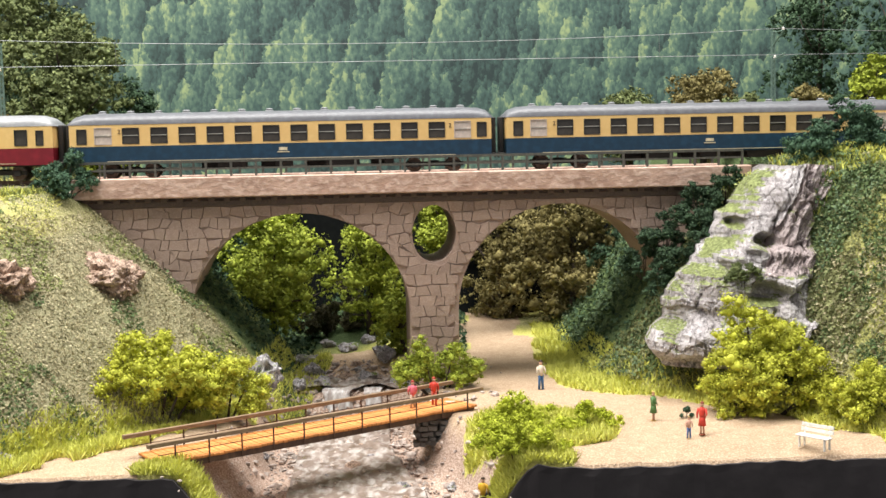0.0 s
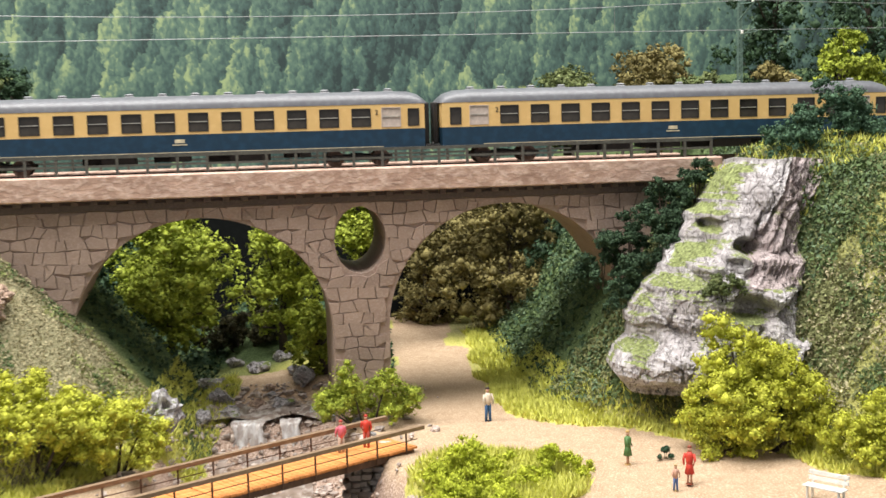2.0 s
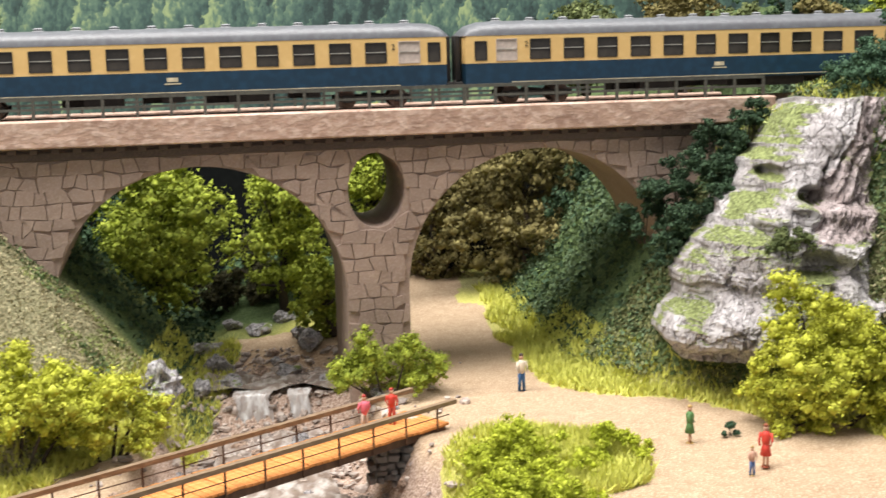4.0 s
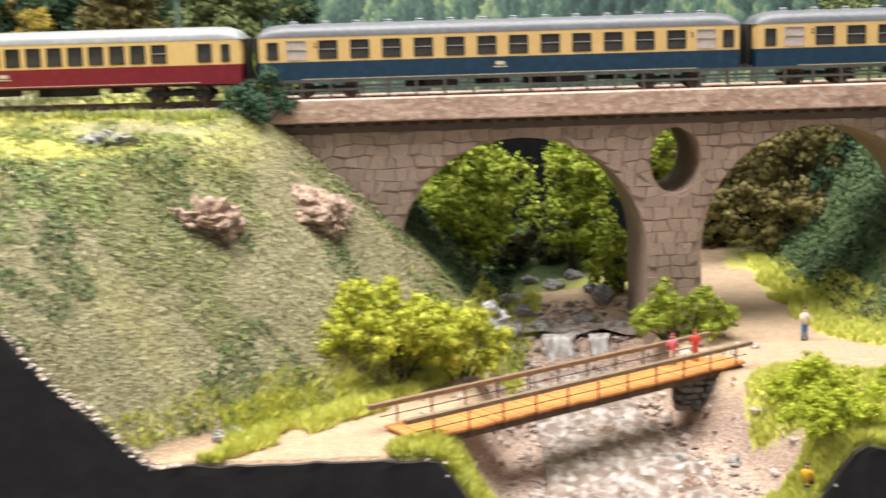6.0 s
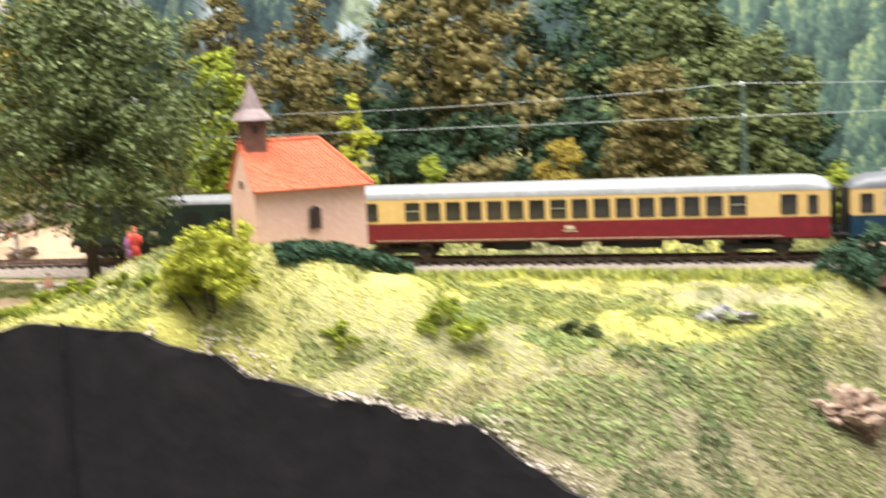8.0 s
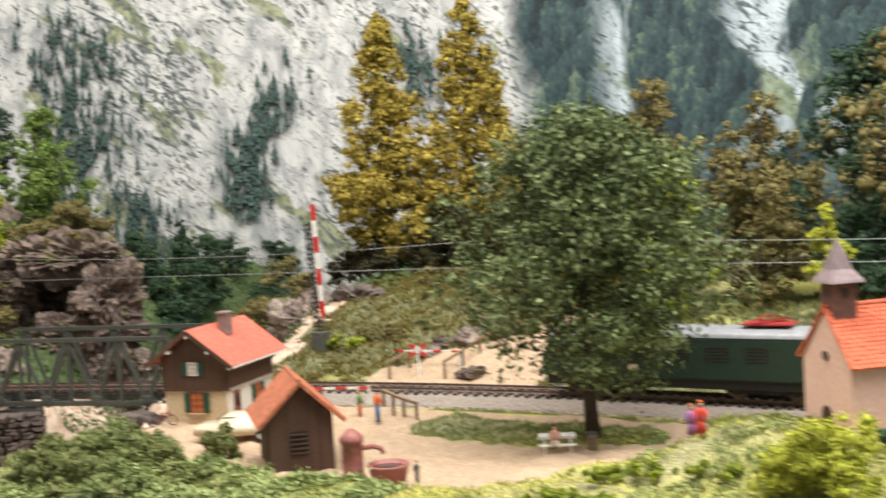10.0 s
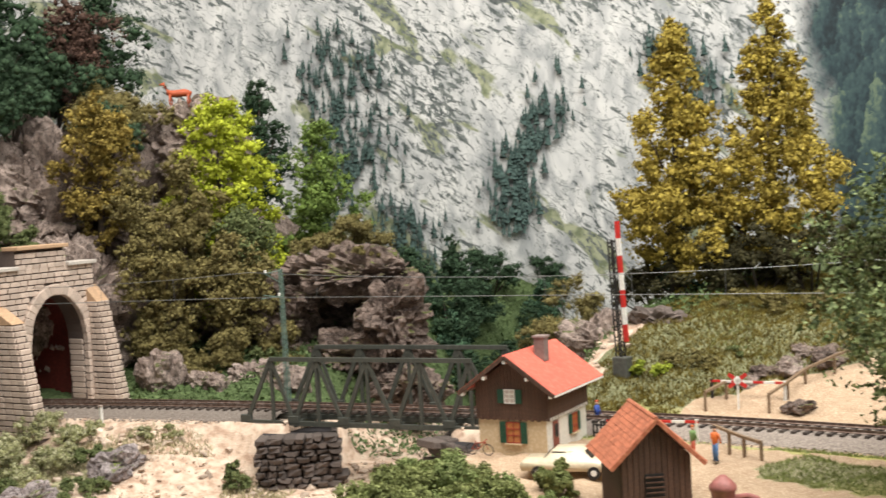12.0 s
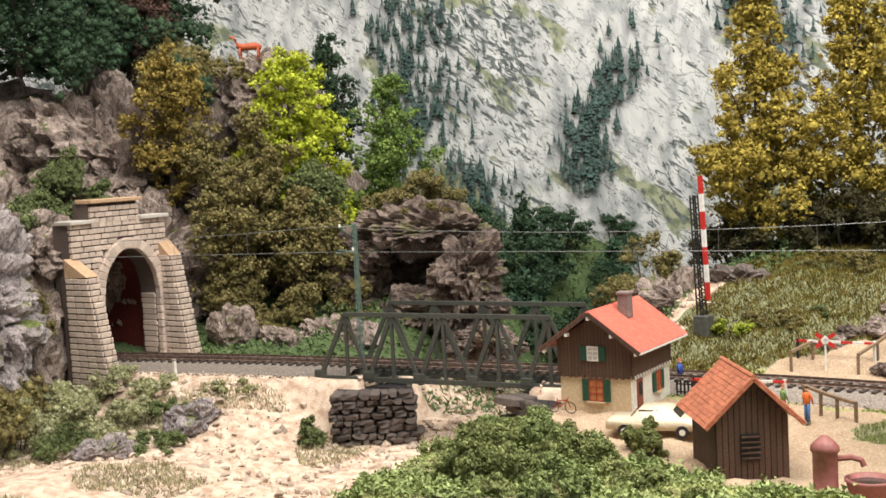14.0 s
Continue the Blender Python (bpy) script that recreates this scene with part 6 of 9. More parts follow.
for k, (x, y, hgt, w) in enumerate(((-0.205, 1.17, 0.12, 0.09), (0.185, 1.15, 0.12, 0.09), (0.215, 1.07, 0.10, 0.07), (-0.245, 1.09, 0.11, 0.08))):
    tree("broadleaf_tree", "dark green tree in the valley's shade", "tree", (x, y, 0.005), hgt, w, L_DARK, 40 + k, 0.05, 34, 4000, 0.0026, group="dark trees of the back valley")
# added bushes; their dark colour paints the shade of the tree crowns
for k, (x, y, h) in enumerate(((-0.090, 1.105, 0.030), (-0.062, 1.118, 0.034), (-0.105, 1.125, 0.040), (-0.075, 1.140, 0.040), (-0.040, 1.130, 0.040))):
    bush("bush", "bushes beside the upper stream, coloured dark for the tree shade", (x, y, on_land(x, y) - 0.003), 0.046, 0.034, h, L_SHADED, 470 + k, 1500, 0.0020, 12, group="undergrowth by the stream")
bush("bush", "dark green shrub at the viaduct's end", (-0.254, 0.893, 0.138), 0.046, 0.034, 0.036, L_BLUE, 6, 2200, 0.0017, 14)
bush("bush", "dark green shrub at the viaduct's end", (0.280, 0.897, 0.150), 0.072, 0.050, 0.047, L_BLUE, 7, 4200, 0.0018, 20)
bush("bush", "yellow-green shrub at the foot of the bank", (-0.170, 0.792, -0.004), 0.108, 0.066, 0.070, L_YELLOW, 8, 7000, 0.0018, 30)
bush("bush", "yellow-green shrub at the foot of the bank", (-0.132, 0.812, -0.003), 0.056, 0.044, 0.056, L_YELLOW, 9, 3400, 0.0017, 17)
bush("bush", "light green shrub at the pier's foot", (0.002, 0.893, -0.003), 0.066, 0.044, 0.043, L_GREEN, 10, 3600, 0.0016, 18)
bush("bush", "tall yellow-green shrub below the cliff", (0.207, 0.804, -0.002), 0.082, 0.056, 0.088, L_YELLOW, 12, 7000, 0.0018, 34)
bush("bush", "tall yellow-green shrub below the cliff", (0.180, 0.800, -0.002), 0.040, 0.034, 0.042, L_YELLOW, 13, 2400, 0.0016, 12)
bush("bush", "yellow-green shrub beside the bench", (0.255, 0.760, 0.0), 0.052, 0.040, 0.034, L_YELLOW, 14, 3200, 0.0016, 16)
bush("bush", "low light green shrub on the island of grass", (0.058, 0.756, -0.003), 0.056, 0.042, 0.028, L_LIME, 15, 3000, 0.0014, 16)
bush("bush", "low light green shrub on the island of grass", (0.094, 0.772, -0.003), 0.046, 0.032, 0.016, L_LIME, 16, 1800, 0.0013, 12)
bush("bush", "low bright green shrub at the front edge", (0.048, 0.706, -0.004), 0.066, 0.036, 0.024, L_LIME, 20, 2600, 0.0014, 18)
bush("bush", "small dark shrub on the path", (0.155, 0.790, -0.001), 0.010, 0.009, 0.0105, L_BLUE, 17, 500, 0.0010, 7)
bush("bush", "green shrub growing on the cliff", (0.201, 0.836, 0.074), 0.028, 0.018, 0.022, L_MID, 18, 1200, 0.0014, 9)
for k, (x, y, z, s) in enumerate(((0.165, 0.916, 0.100, 0.036), (0.185, 0.912, 0.118, 0.036), (0.206, 0.915, 0.132, 0.034), (0.150, 0.925, 0.082, 0.032), (0.172, 0.905, 0.085, 0.036), (0.160, 0.900, 0.060, 0.034), (0.182, 0.900, 0.105, 0.030))):
    bush("ivy_clump", "dark green ivy climbing beside the arch", (x, y, z - 0.008), s, s * 0.8, s * 0.85, L_DARK, 70 + k, 1700, 0.0017, 11, group="ivy beside the arch")

# ---- the chapel on the meadow ----
def prism_roof(bm, pts_low, pts_high, thick):
    """One roof slope from its eave edge to its ridge edge, with thickness."""
    a, b = (Vector(p) for p in pts_low)
    c, d = (Vector(p) for p in pts_high)
    nrm = (b - a).cross(d - a).normalized()
    top = [bm.verts.new(p + nrm * thick) for p in (a, b, c, d)]
    bot = [bm.verts.new(p) for p in (a, b, c, d)]
    bm.faces.new(top)
    bm.faces.new(bot[::-1])
    for i in range(4):
        bm.faces.new((bot[i], bot[(i + 1) % 4], top[(i + 1) % 4], top[i]))


def arch_shape(bm, w, h, y, n=10):
    """A flat upright arch in the x-z plane."""
    pts = [(-w / 2, 0), (w / 2, 0)] + [(w / 2 * math.cos(math.pi * k / n), h - w / 2 + w / 2 * math.sin(math.pi * k / n)) for k in range(n + 1)]
    bm.faces.new([bm.verts.new((x, y, z)) for x, z in pts])
    return bm


def tile_rows(parent, a, b, c, d, along, rows, mat, proud=0.0006, name="roof_tile"):
    """Rows of roof tiles on a slope: eave from a to b, ridge from d to c. Each tile is a piece of its own."""
    a, b, c, d = (Vector(p) for p in (a, b, c, d))
    nrm = (b - a).cross(d - a).normalized()
    bm = bmesh.new()
    sx, sy = 1.0, 1.0
    pr = [(-0.5, 0.0), (-0.25, 0.55), (0.0, 0.75), (0.25, 0.55), (0.5, 0.0)]
    lo = [bm.verts.new((x * sx, 0, z)) for x, z in pr]
    hi = [bm.verts.new((x * sx * 0.94, sy, z * 0.5)) for x, z in pr]
    for i in range(4):
        bm.faces.new((lo[i], lo[i + 1], hi[i + 1], hi[i]))
    bm.faces.new(lo)
    me = bpy.data.meshes.new(name)
    bm.to_mesh(me)
    bm.free()
    rng = np.random.default_rng(3)
    for r in range(rows):
        u0, u1 = r / rows, (r + 1) / rows
        p, q = a.lerp(d, u0), b.lerp(c, u0)
        p2 = a.lerp(d, u1)
        n = max(1, round((q - p).length / along))
        ex = (q - p) / n
        ey = (p2 - p) * 1.12
        ey = ey - ex.normalized() * ey.dot(ex.normalized())
        for k in range(n):
            o = p + ex * (k + 0.5) + nrm * (proud + 0.0001 * rng.normal())
            m = Matrix((( *ex, 0), (*ey, 0), (*(nrm * 0.0011), 0), (0, 0, 0, 1))).transposed()
            m.translation = o
            part_mesh(name, me, mat, parent, m=m)


def chapel():
    m = pose(-0.522, 0.703, 0.174, 0, 0, 43.7) @ pose(0.003, 0.003, 0)
    ob = thing("chapel", "rose plastered chapel with orange tiled roof and small bell turret", "chapel", m)
    L, W, H, R = 0.056, 0.038, 0.0365, 0.0580
    bm = bmesh.new()
    ring = [(0, 0), (L, 0), (L, W), (0, W)]
    lo = [bm.verts.new((x, y, -0.012)) for x, y in ring]
    hi = [bm.verts.new((x, y, H)) for x, y in ring]
    apex = bm.verts.new((0, W / 2, R - 0.0012))
    for i in range(4):
        if i == 3:
            bm.faces.new((lo[3], lo[0], hi[0], apex, hi[3]))
        else:
            bm.faces.new((lo[i], lo[i + 1], hi[i + 1], hi[i]))
    bm.faces.new(hi)
    part("wall", bm, ROSE, ob)
    o = 0.0028
    roof = thing("roof", "", "")
    for k in ("label", "category"):
        if k in roof:
            del roof[k]
    roof.parent = ob
    ez = H - 0.0012
    rz = R
    ra, rb = (-0.001, W / 2, rz), (L - 0.0155, W / 2, rz)
    slopes = (((-0.0015, -o, ez), (L + o, -o, ez), rb, ra), ((L + o, W + o, ez), (-0.0015, W + o, ez), ra, rb), ((L + o, -o, ez), (L + o, W + o, ez), rb, rb))
    for i, (a, b, c, d) in enumerate(slopes):
        bm = bmesh.new()
        if i < 2:
            prism_roof(bm, (a, b), (c, d), 0.0008)
        else:
            v = [bm.verts.new(Vector(p) + Vector((0, 0, 0.0006))) for p in (a, b, c)]
            bm.faces.new(v)
        part("roof_slope", bm, TILE, roof)
        if i == 0:
            tile_rows(roof, a, b, c, d, 0.0021, 15, TILE)
        if i == 2:
            tile_rows(roof, a, b, Vector(c) + Vector((0, 0.0008, 0)), Vector(c) - Vector((0, 0.0008, 0)), 0.0024, 12, TILE)
    for a, b in ((ra, rb), (rb, (L + o, -o, ez)), (rb, (L + o, W + o, ez))):
        part("ridge_cap", tube(bmesh.new(), [Vector(a) + Vector((0, 0, 0.0008)), Vector(b) + Vector((0, 0, 0.0012))], 0.0011, 7), TILE, roof)
    # bell turret
    tx = 0.0068
    bm = bmesh.new()
    box(bm, tx, W / 2, 0.0610, 0.0105, 0.0105, 0.0190, bevel=0.0003)
    brick = material("turret_shingle", (0.20, 0.095, 0.07), (0.13, 0.06, 0.045), 0.85, island=0.1)
    turret = part("bell_turret", bm, brick, ob, "brown shingled bell turret")
    bm = bmesh.new()
    lathe(bm, [(0.0112, 0.0690), (0.0104, 0.0702), (0.0062, 0.0745), (0.0036, 0.0805), (0.0003, 0.0870)], (tx, W / 2, 0), 4)
    bmesh.ops.rotate(bm, cent=(tx, W / 2, 0), matrix=Matrix.Rotation(radians(45), 3, "Z"), verts=bm.verts[:])
    part("spire", bm, material("violet_grey_slate", (0.26, 0.19, 0.19), (0.18, 0.13, 0.135), 0.6, island=0.1), turret, "violet grey slate spire")
    dark = material("dark_opening", (0.03, 0.022, 0.02), None, 0.5, bump=0)
    for s, (px, py, t) in enumerate(((tx, W / 2 - 0.00535, 0), (tx - 0.00535, W / 2, 270))):
        part("sound_opening", arch_shape(bmesh.new(), 0.0026, 0.0040, 0), dark, turret, m=pose(px, py, 0.0628, 0, 0, t))
    # openings
    win = part("window", arch_shape(bmesh.new(), 0.0052, 0.0108, 0), material("chapel_glass", (0.10, 0.06, 0.06), (0.05, 0.03, 0.03), 0.2, bump=0), ob, "small round-headed window with dark frame", pose(0.0292, -0.0006, 0.0165))
    bm = bmesh.new()
    for x in (-0.0026, 0.0, 0.0026):
        box(bm, x, -0.0003, 0.0048, 0.0005, 0.0007, 0.0092)
    for z in (0.0, 0.0042, 0.0080):
        box(bm, 0, -0.0003, z, 0.0056, 0.0007, 0.0005)
    part("window_frame", bm, BROWNWOOD, win)
    part("door", arch_shape(bmesh.new(), 0.0085, 0.0175, 0), BROWNWOOD, ob, "dark wooden round-headed door", pose(-0.0005, W / 2, 0.0, 0, 0, 270))
    part("round_window", lathe(bmesh.new(), [(0.0021, 0), (0.0021, 0.0005)], sides=12), dark, ob, m=pose(-0.0002, W / 2, 0.0385, 0, 270, 0))
    return ob


chapel()


def hedge(points, z, seed):
    """A clipped hedge along a line: a dense body of small leaves."""
    rng = np.random.default_rng(seed)
    ob = thing("hedge", "low dark green clipped hedge round the chapel", "hedge")
    pts = [Vector(p) for p in points]
    centres = []
    for a, b in zip(pts, pts[1:]):
        n = int((b - a).length * 60000)
        side = Vector((-(b - a).y, (b - a).x)).normalized()
        for _ in range(n):
            p = a.lerp(b, rng.random()) + side * rng.uniform(-0.0048, 0.0048)
            h = rng.uniform(0, 1) ** 0.6 * 0.0075
            centres.append((p.x, p.y, z(p.x, p.y) + h))
    part_mesh("foliage", loose_mesh("foliage", leaves(rng, np.array(centres), 0.0012), len(centres)), L_BLUE, ob)
    return ob


hedge([(-0.508, 0.697), (-0.472, 0.731), (-0.462, 0.745), (-0.478, 0.768)], lambda x, y: on_land(x, y) - 0.0005, 6)

bush("bush", "yellow-green shrub beside the chapel", (-0.523, 0.662, on_land(-0.523, 0.662) - 0.003), 0.060, 0.040, 0.044, L_YELLOW, 90, 4200, 0.0016, 20)
bush("bush", "small green shrub in the meadow", (-0.428, 0.705, on_land(-0.428, 0.705) - 0.002), 0.036, 0.026, 0.017, L_GREEN, 91, 1500, 0.0013, 12)
bush("bush", "small green shrub in the meadow", (-0.470, 0.676, on_land(-0.470, 0.676) - 0.002), 0.024, 0.018, 0.010, L_GREEN, 92, 900, 0.0012, 9)
bush("bush", "small green shrub in the meadow", (-0.380, 0.745, on_land(-0.380, 0.745) - 0.002), 0.036, 0.022, 0.009, L_MID, 93, 1000, 0.0013, 9)
for k, (x, y, s) in enumerate(((-0.656, 0.636, 0.034), (-0.636, 0.664, 0.036), (-0.606, 0.654, 0.036), (-0.622, 0.686, 0.034), (-0.596, 0.680, 0.036), (-0.570, 0.674, 0.034))):
    bush("bush", "low green herbs along the path", (x, y, on_land(x, y) - 0.002), s, s * 0.55, 0.0080, L_GREEN, 95 + k, 1300, 0.0013, 12, group="herbs along the path")

tree("broadleaf_tree", "tall broadleaf tree with silvery leaves beside the picnic table", "tree", (-0.693, 0.832, 0.1425), 0.180, 0.158, L_PLUM, 101, 0.24, 90, 22000, 0.0024, 0.0032, solid=0.30, each=12)
tree("conifer", "golden-brown larch behind the crossing", "tree", (-1.060, 1.195, on_land(-1.06, 1.195)), 0.262, 0.128, L_GOLD, 102, 0.10, 76, 19000, 0.0025, 0.004, cone=1.0, blob=1.2, group="golden larches")
tree("conifer", "golden-brown larch behind the crossing", "tree", (-0.975, 1.215, on_land(-0.975, 1.215)), 0.262, 0.124, L_GOLD, 103, 0.10, 76, 19000, 0.0025, 0.004, cone=1.0, blob=1.2, group="golden larches")
g2 = "trees along the back of the meadow"
for k, (x, y, z, h, w, mt, lab) in enumerate((
        (-0.558, 1.20, 0.165, 0.215, 0.185, L_OLIVE, "large olive brown tree behind the track"), (-0.400, 1.23, 0.16, 0.200, 0.150, L_MID, "large green tree behind the track"),
        (-0.470, 1.30, 0.16, 0.215, 0.130, L_DARK, "dark green tree behind the track"), (-0.688, 1.16, 0.165, 0.175, 0.100, L_OLIVE, "olive brown tree behind the track"),
        (-0.745, 1.10, 0.16, 0.142, 0.066, L_GREEN, "fresh green tree behind the track"), (-0.315, 1.06, 0.140, 0.092, 0.066, L_MID, "fresh green tree behind the track"),
        (-0.640, 1.30, 0.16, 0.230, 0.120, L_DARK, "dark green tree behind the track"), (-0.330, 1.15, 0.140, 0.150, 0.115, L_MID, "green tree behind the track"),
        (-0.395, 1.09, 0.145, 0.130, 0.080, L_OLIVE, "olive brown tree behind the track"), (-0.820, 1.26, 0.17, 0.20, 0.10, L_OLIVE, "olive brown tree behind the track"))):
    tree("broadleaf_tree", lab, "tree", (x, y, z), h, w, mt, 110 + k, 0.12, 44, 9500, 0.0024, 0.0035, group=g2)
for k, (x, y, s, h, mt) in enumerate(((-0.623, 1.10, 0.034, 0.105, L_YELLOW), (-0.556, 1.075, 0.036, 0.050, L_GREEN), (-0.457, 1.07, 0.040, 0.060, L_GOLD), (-0.510, 1.06, 0.060, 0.045, L_OLIVE), (-0.27, 1.045, 0.06, 0.050, L_GREEN))):
    bush("bush", "shrub at the wood's edge", (x, y, on_land(x, y) - 0.003), s, s, h, mt, 130 + k, 2200, 0.0019, 14, group="shrubs at the wood's edge")
for k, (x, y, h) in enumerate(((-0.70, 1.27, 0.15), (-0.61, 1.25, 0.13), (-0.52, 1.28, 0.16), (-0.44, 1.22, 0.13), (-0.47, 1.17, 0.09), (-0.37, 1.27, 0.15), (-0.62, 1.17, 0.08), (-0.30, 1.22, 0.13), (-0.54, 1.15, 0.07), (-0.35, 1.19, 0.10))):
    bush("bush", "dark undergrowth in the wood behind the meadow", (x, y, on_land(x, y) - 0.004), 0.10, 0.07, h, L_DARK, 400 + k, 3200, 0.0026, 22, group="undergrowth of the wood")
for k, (x, y, z, h, w, mt) in enumerate(((0.235, 1.15, 0.15, 0.080, 0.085, L_OLIVE), (0.355, 1.06, 0.15, 0.085, 0.060, L_GREEN), (0.31, 1.08, 0.15, 0.062, 0.050, L_OLIVE), (0.255, 1.07, 0.15, 0.055, 0.060, L_MID), (0.42, 1.17, 0.15, 0.21, 0.12, L_DARK), (0.365, 1.24, 0.15, 0.20, 0.10, L_DARK), (0.50, 1.10, 0.15, 0.16, 0.10, L_DARK), (0.18, 1.22, 0.15, 0.065, 0.08, L_MID), (0.415, 1.05, 0.15, 0.10, 0.07, L_GREEN), (0.56, 1.2, 0.15, 0.22, 0.14, L_DARK))):
    tree("broadleaf_tree", "tree on the bank above the track", "tree", (x, y, z), h, w, mt, 140 + k, 0.06, 34, 6500, 0.0022, 0.003, group="trees above the bank")


# ---- picnic table and figures by the tree ----
def picnic_table(at, turn):
    ob = thing("picnic_table", "pale wooden picnic table with two benches under the tree", "table", pose(*at, 0, 0, turn))
    for k in range(4):
        part("table_plank", box(bmesh.new(), 0, 0, 0, 0.0200, 0.0021, 0.0008, bevel=0.0001), WHITE, ob, m=pose(0, -0.0033 + k * 0.0022, 0.0088))
    for s in (-1, 1):
        part("bench_plank", box(bmesh.new(), 0, 0, 0, 0.0200, 0.0030, 0.0008, bevel=0.0001), WHITE, ob, m=pose(0, s * 0.0088, 0.0052))
        for x in (-0.007, 0.007):
            part("leg", bar(bmesh.new(), (x, s * 0.0100, -0.001), (x, s * 0.0026, 0.0086), 0.0009, 0.0011), WHITE, ob)
            part("bench_leg", bar(bmesh.new(), (x, s * 0.0088, -0.001), (x, s * 0.0088, 0.005), 0.0008, 0.0009), WHITE, ob)
    return ob


TABLE_Z = on_land(-0.698, 0.796)
picnic_table((-0.698, 0.796, TABLE_Z), 28)
figurine("plain painted seated miniature figure at the picnic table", (-0.6950, 0.7870, TABLE_Z + 0.0055), 28, (0.55, 0.30, 0.22), (0.6, 0.5, 0.4), 0.0185, seated=True)
figurine("plain painted miniature figure in a red dress by the tree", (-0.584, 0.702, on_land(-0.584, 0.702)), 20, RED_, RED_, 0.0190, (0.62, 0.12, 0.02), skirt=True)
figurine("plain painted miniature figure in violet by the tree", (-0.5895, 0.706, on_land(-0.5895, 0.706)), -20, (0.35, 0.15, 0.35), (0.2, 0.15, 0.35), 0.0180, (0.5, 0.15, 0.05), skirt=True)
figurine("plain painted miniature figure in an orange shirt at the crossing", (-0.845, 0.843, on_land(-0.845, 0.843)), 170, ORANGE_, (0.10, 0.22, 0.45), 0.0200)
figurine("plain painted miniature figure in green and red at the crossing", (-0.862, 0.848, on_land(-0.862, 0.848)), 150, (0.15, 0.25, 0.08), (0.5, 0.10, 0.05), 0.0185, (0.55, 0.15, 0.05))
figurine("plain painted miniature figure in blue by the barrier post", (-0.965, 0.905, on_land(-0.965, 0.905)), 100, (0.03, 0.07, 0.30), (0.03, 0.05, 0.2), 0.0195, (0.6, 0.10, 0.03))
figurine("plain painted small dark miniature figure in the yard", (-0.7400, 0.7200, on_land(-0.7400, 0.7200)), 0, (0.06, 0.07, 0.06), (0.05, 0.05, 0.05), 0.0110)


def litter_bin(at):
    ob = thing("litter_bin", "small grey litter bin beside the picnic table", "bin", pose(*at))
    part("bucket", lathe(bmesh.new(), [(0.0026, -0.001), (0.0031, 0.0075), (0.0034, 0.0078), (0.0034, 0.0085), (0.0026, 0.0085), (0.0022, 0.0030)], sides=14), BALLAST, ob, smooth=True)
    part("rim", lathe(bmesh.new(), [(0.0035, 0.0080), (0.0036, 0.0088), (0.0028, 0.0089)], sides=14), IRON, ob)


litter_bin((-0.682, 0.806, on_land(-0.682, 0.806)))

# ---- crossing keeper's house ----
PLASTER = material("cream_plaster", (0.60, 0.47, 0.30), (0.50, 0.38, 0.23), 0.9, grain=500, blotch=50, bump=0.2, third=(0.68, 0.56, 0.39))
PLASTERW = material("white_plaster", (0.66, 0.63, 0.56), (0.54, 0.51, 0.45), 0.9, grain=500, blotch=50, bump=0.2)
FELT = material("salmon_red_roof", (0.60, 0.13, 0.085), (0.52, 0.105, 0.07), 0.7, grain=300, blotch=40, bump=0.1, third=(0.66, 0.17, 0.115))
SHUTTER = material("bottle_green_shutter", (0.012, 0.075, 0.040), (0.009, 0.055, 0.03), 0.6, bump=0.1)
WARMGLASS = material("amber_window", (0.50, 0.22, 0.08), (0.40, 0.14, 0.05), 0.2, bump=0)
REDFRAME = material("red_window_frame", (0.34, 0.055, 0.025), None, 0.6, bump=0)


def shuttered_window(parent, m, w, h, glass, frame_mat, shutter_mat, sill=True):
    win = part("window", box(bmesh.new(), 0, 0, h / 2, w, 0.0006, h), glass, parent, m=m)
    bm = bmesh.new()
    for x in (-w / 2, 0, w / 2):
        box(bm, x, -0.0005, h / 2, 0.0006, 0.0008, h)
    for z in (0, h * 0.36, h * 0.68, h):
        box(bm, 0, -0.0005, z, w + 0.0006, 0.0008, 0.0006)
    part("window_frame", bm, frame_mat, win)
    if sill:
        part("sill", box(bmesh.new(), 0, -0.0008, -0.0008, w * 1.35, 0.0020, 0.0008), PLASTER, win)
    for s in (-1, 1):
        bm = bmesh.new()
        box(bm, s * (w / 2 + 0.0026), -0.0005, h / 2, 0.0042, 0.0008, h * 1.04, bevel=0.0001)
        for k in range(5):
            box(bm, s * (w / 2 + 0.0026), -0.0010, h * (0.14 + 0.18 * k), 0.0034, 0.0003, 0.0005)
        part("shutter", bm, shutter_mat, win)


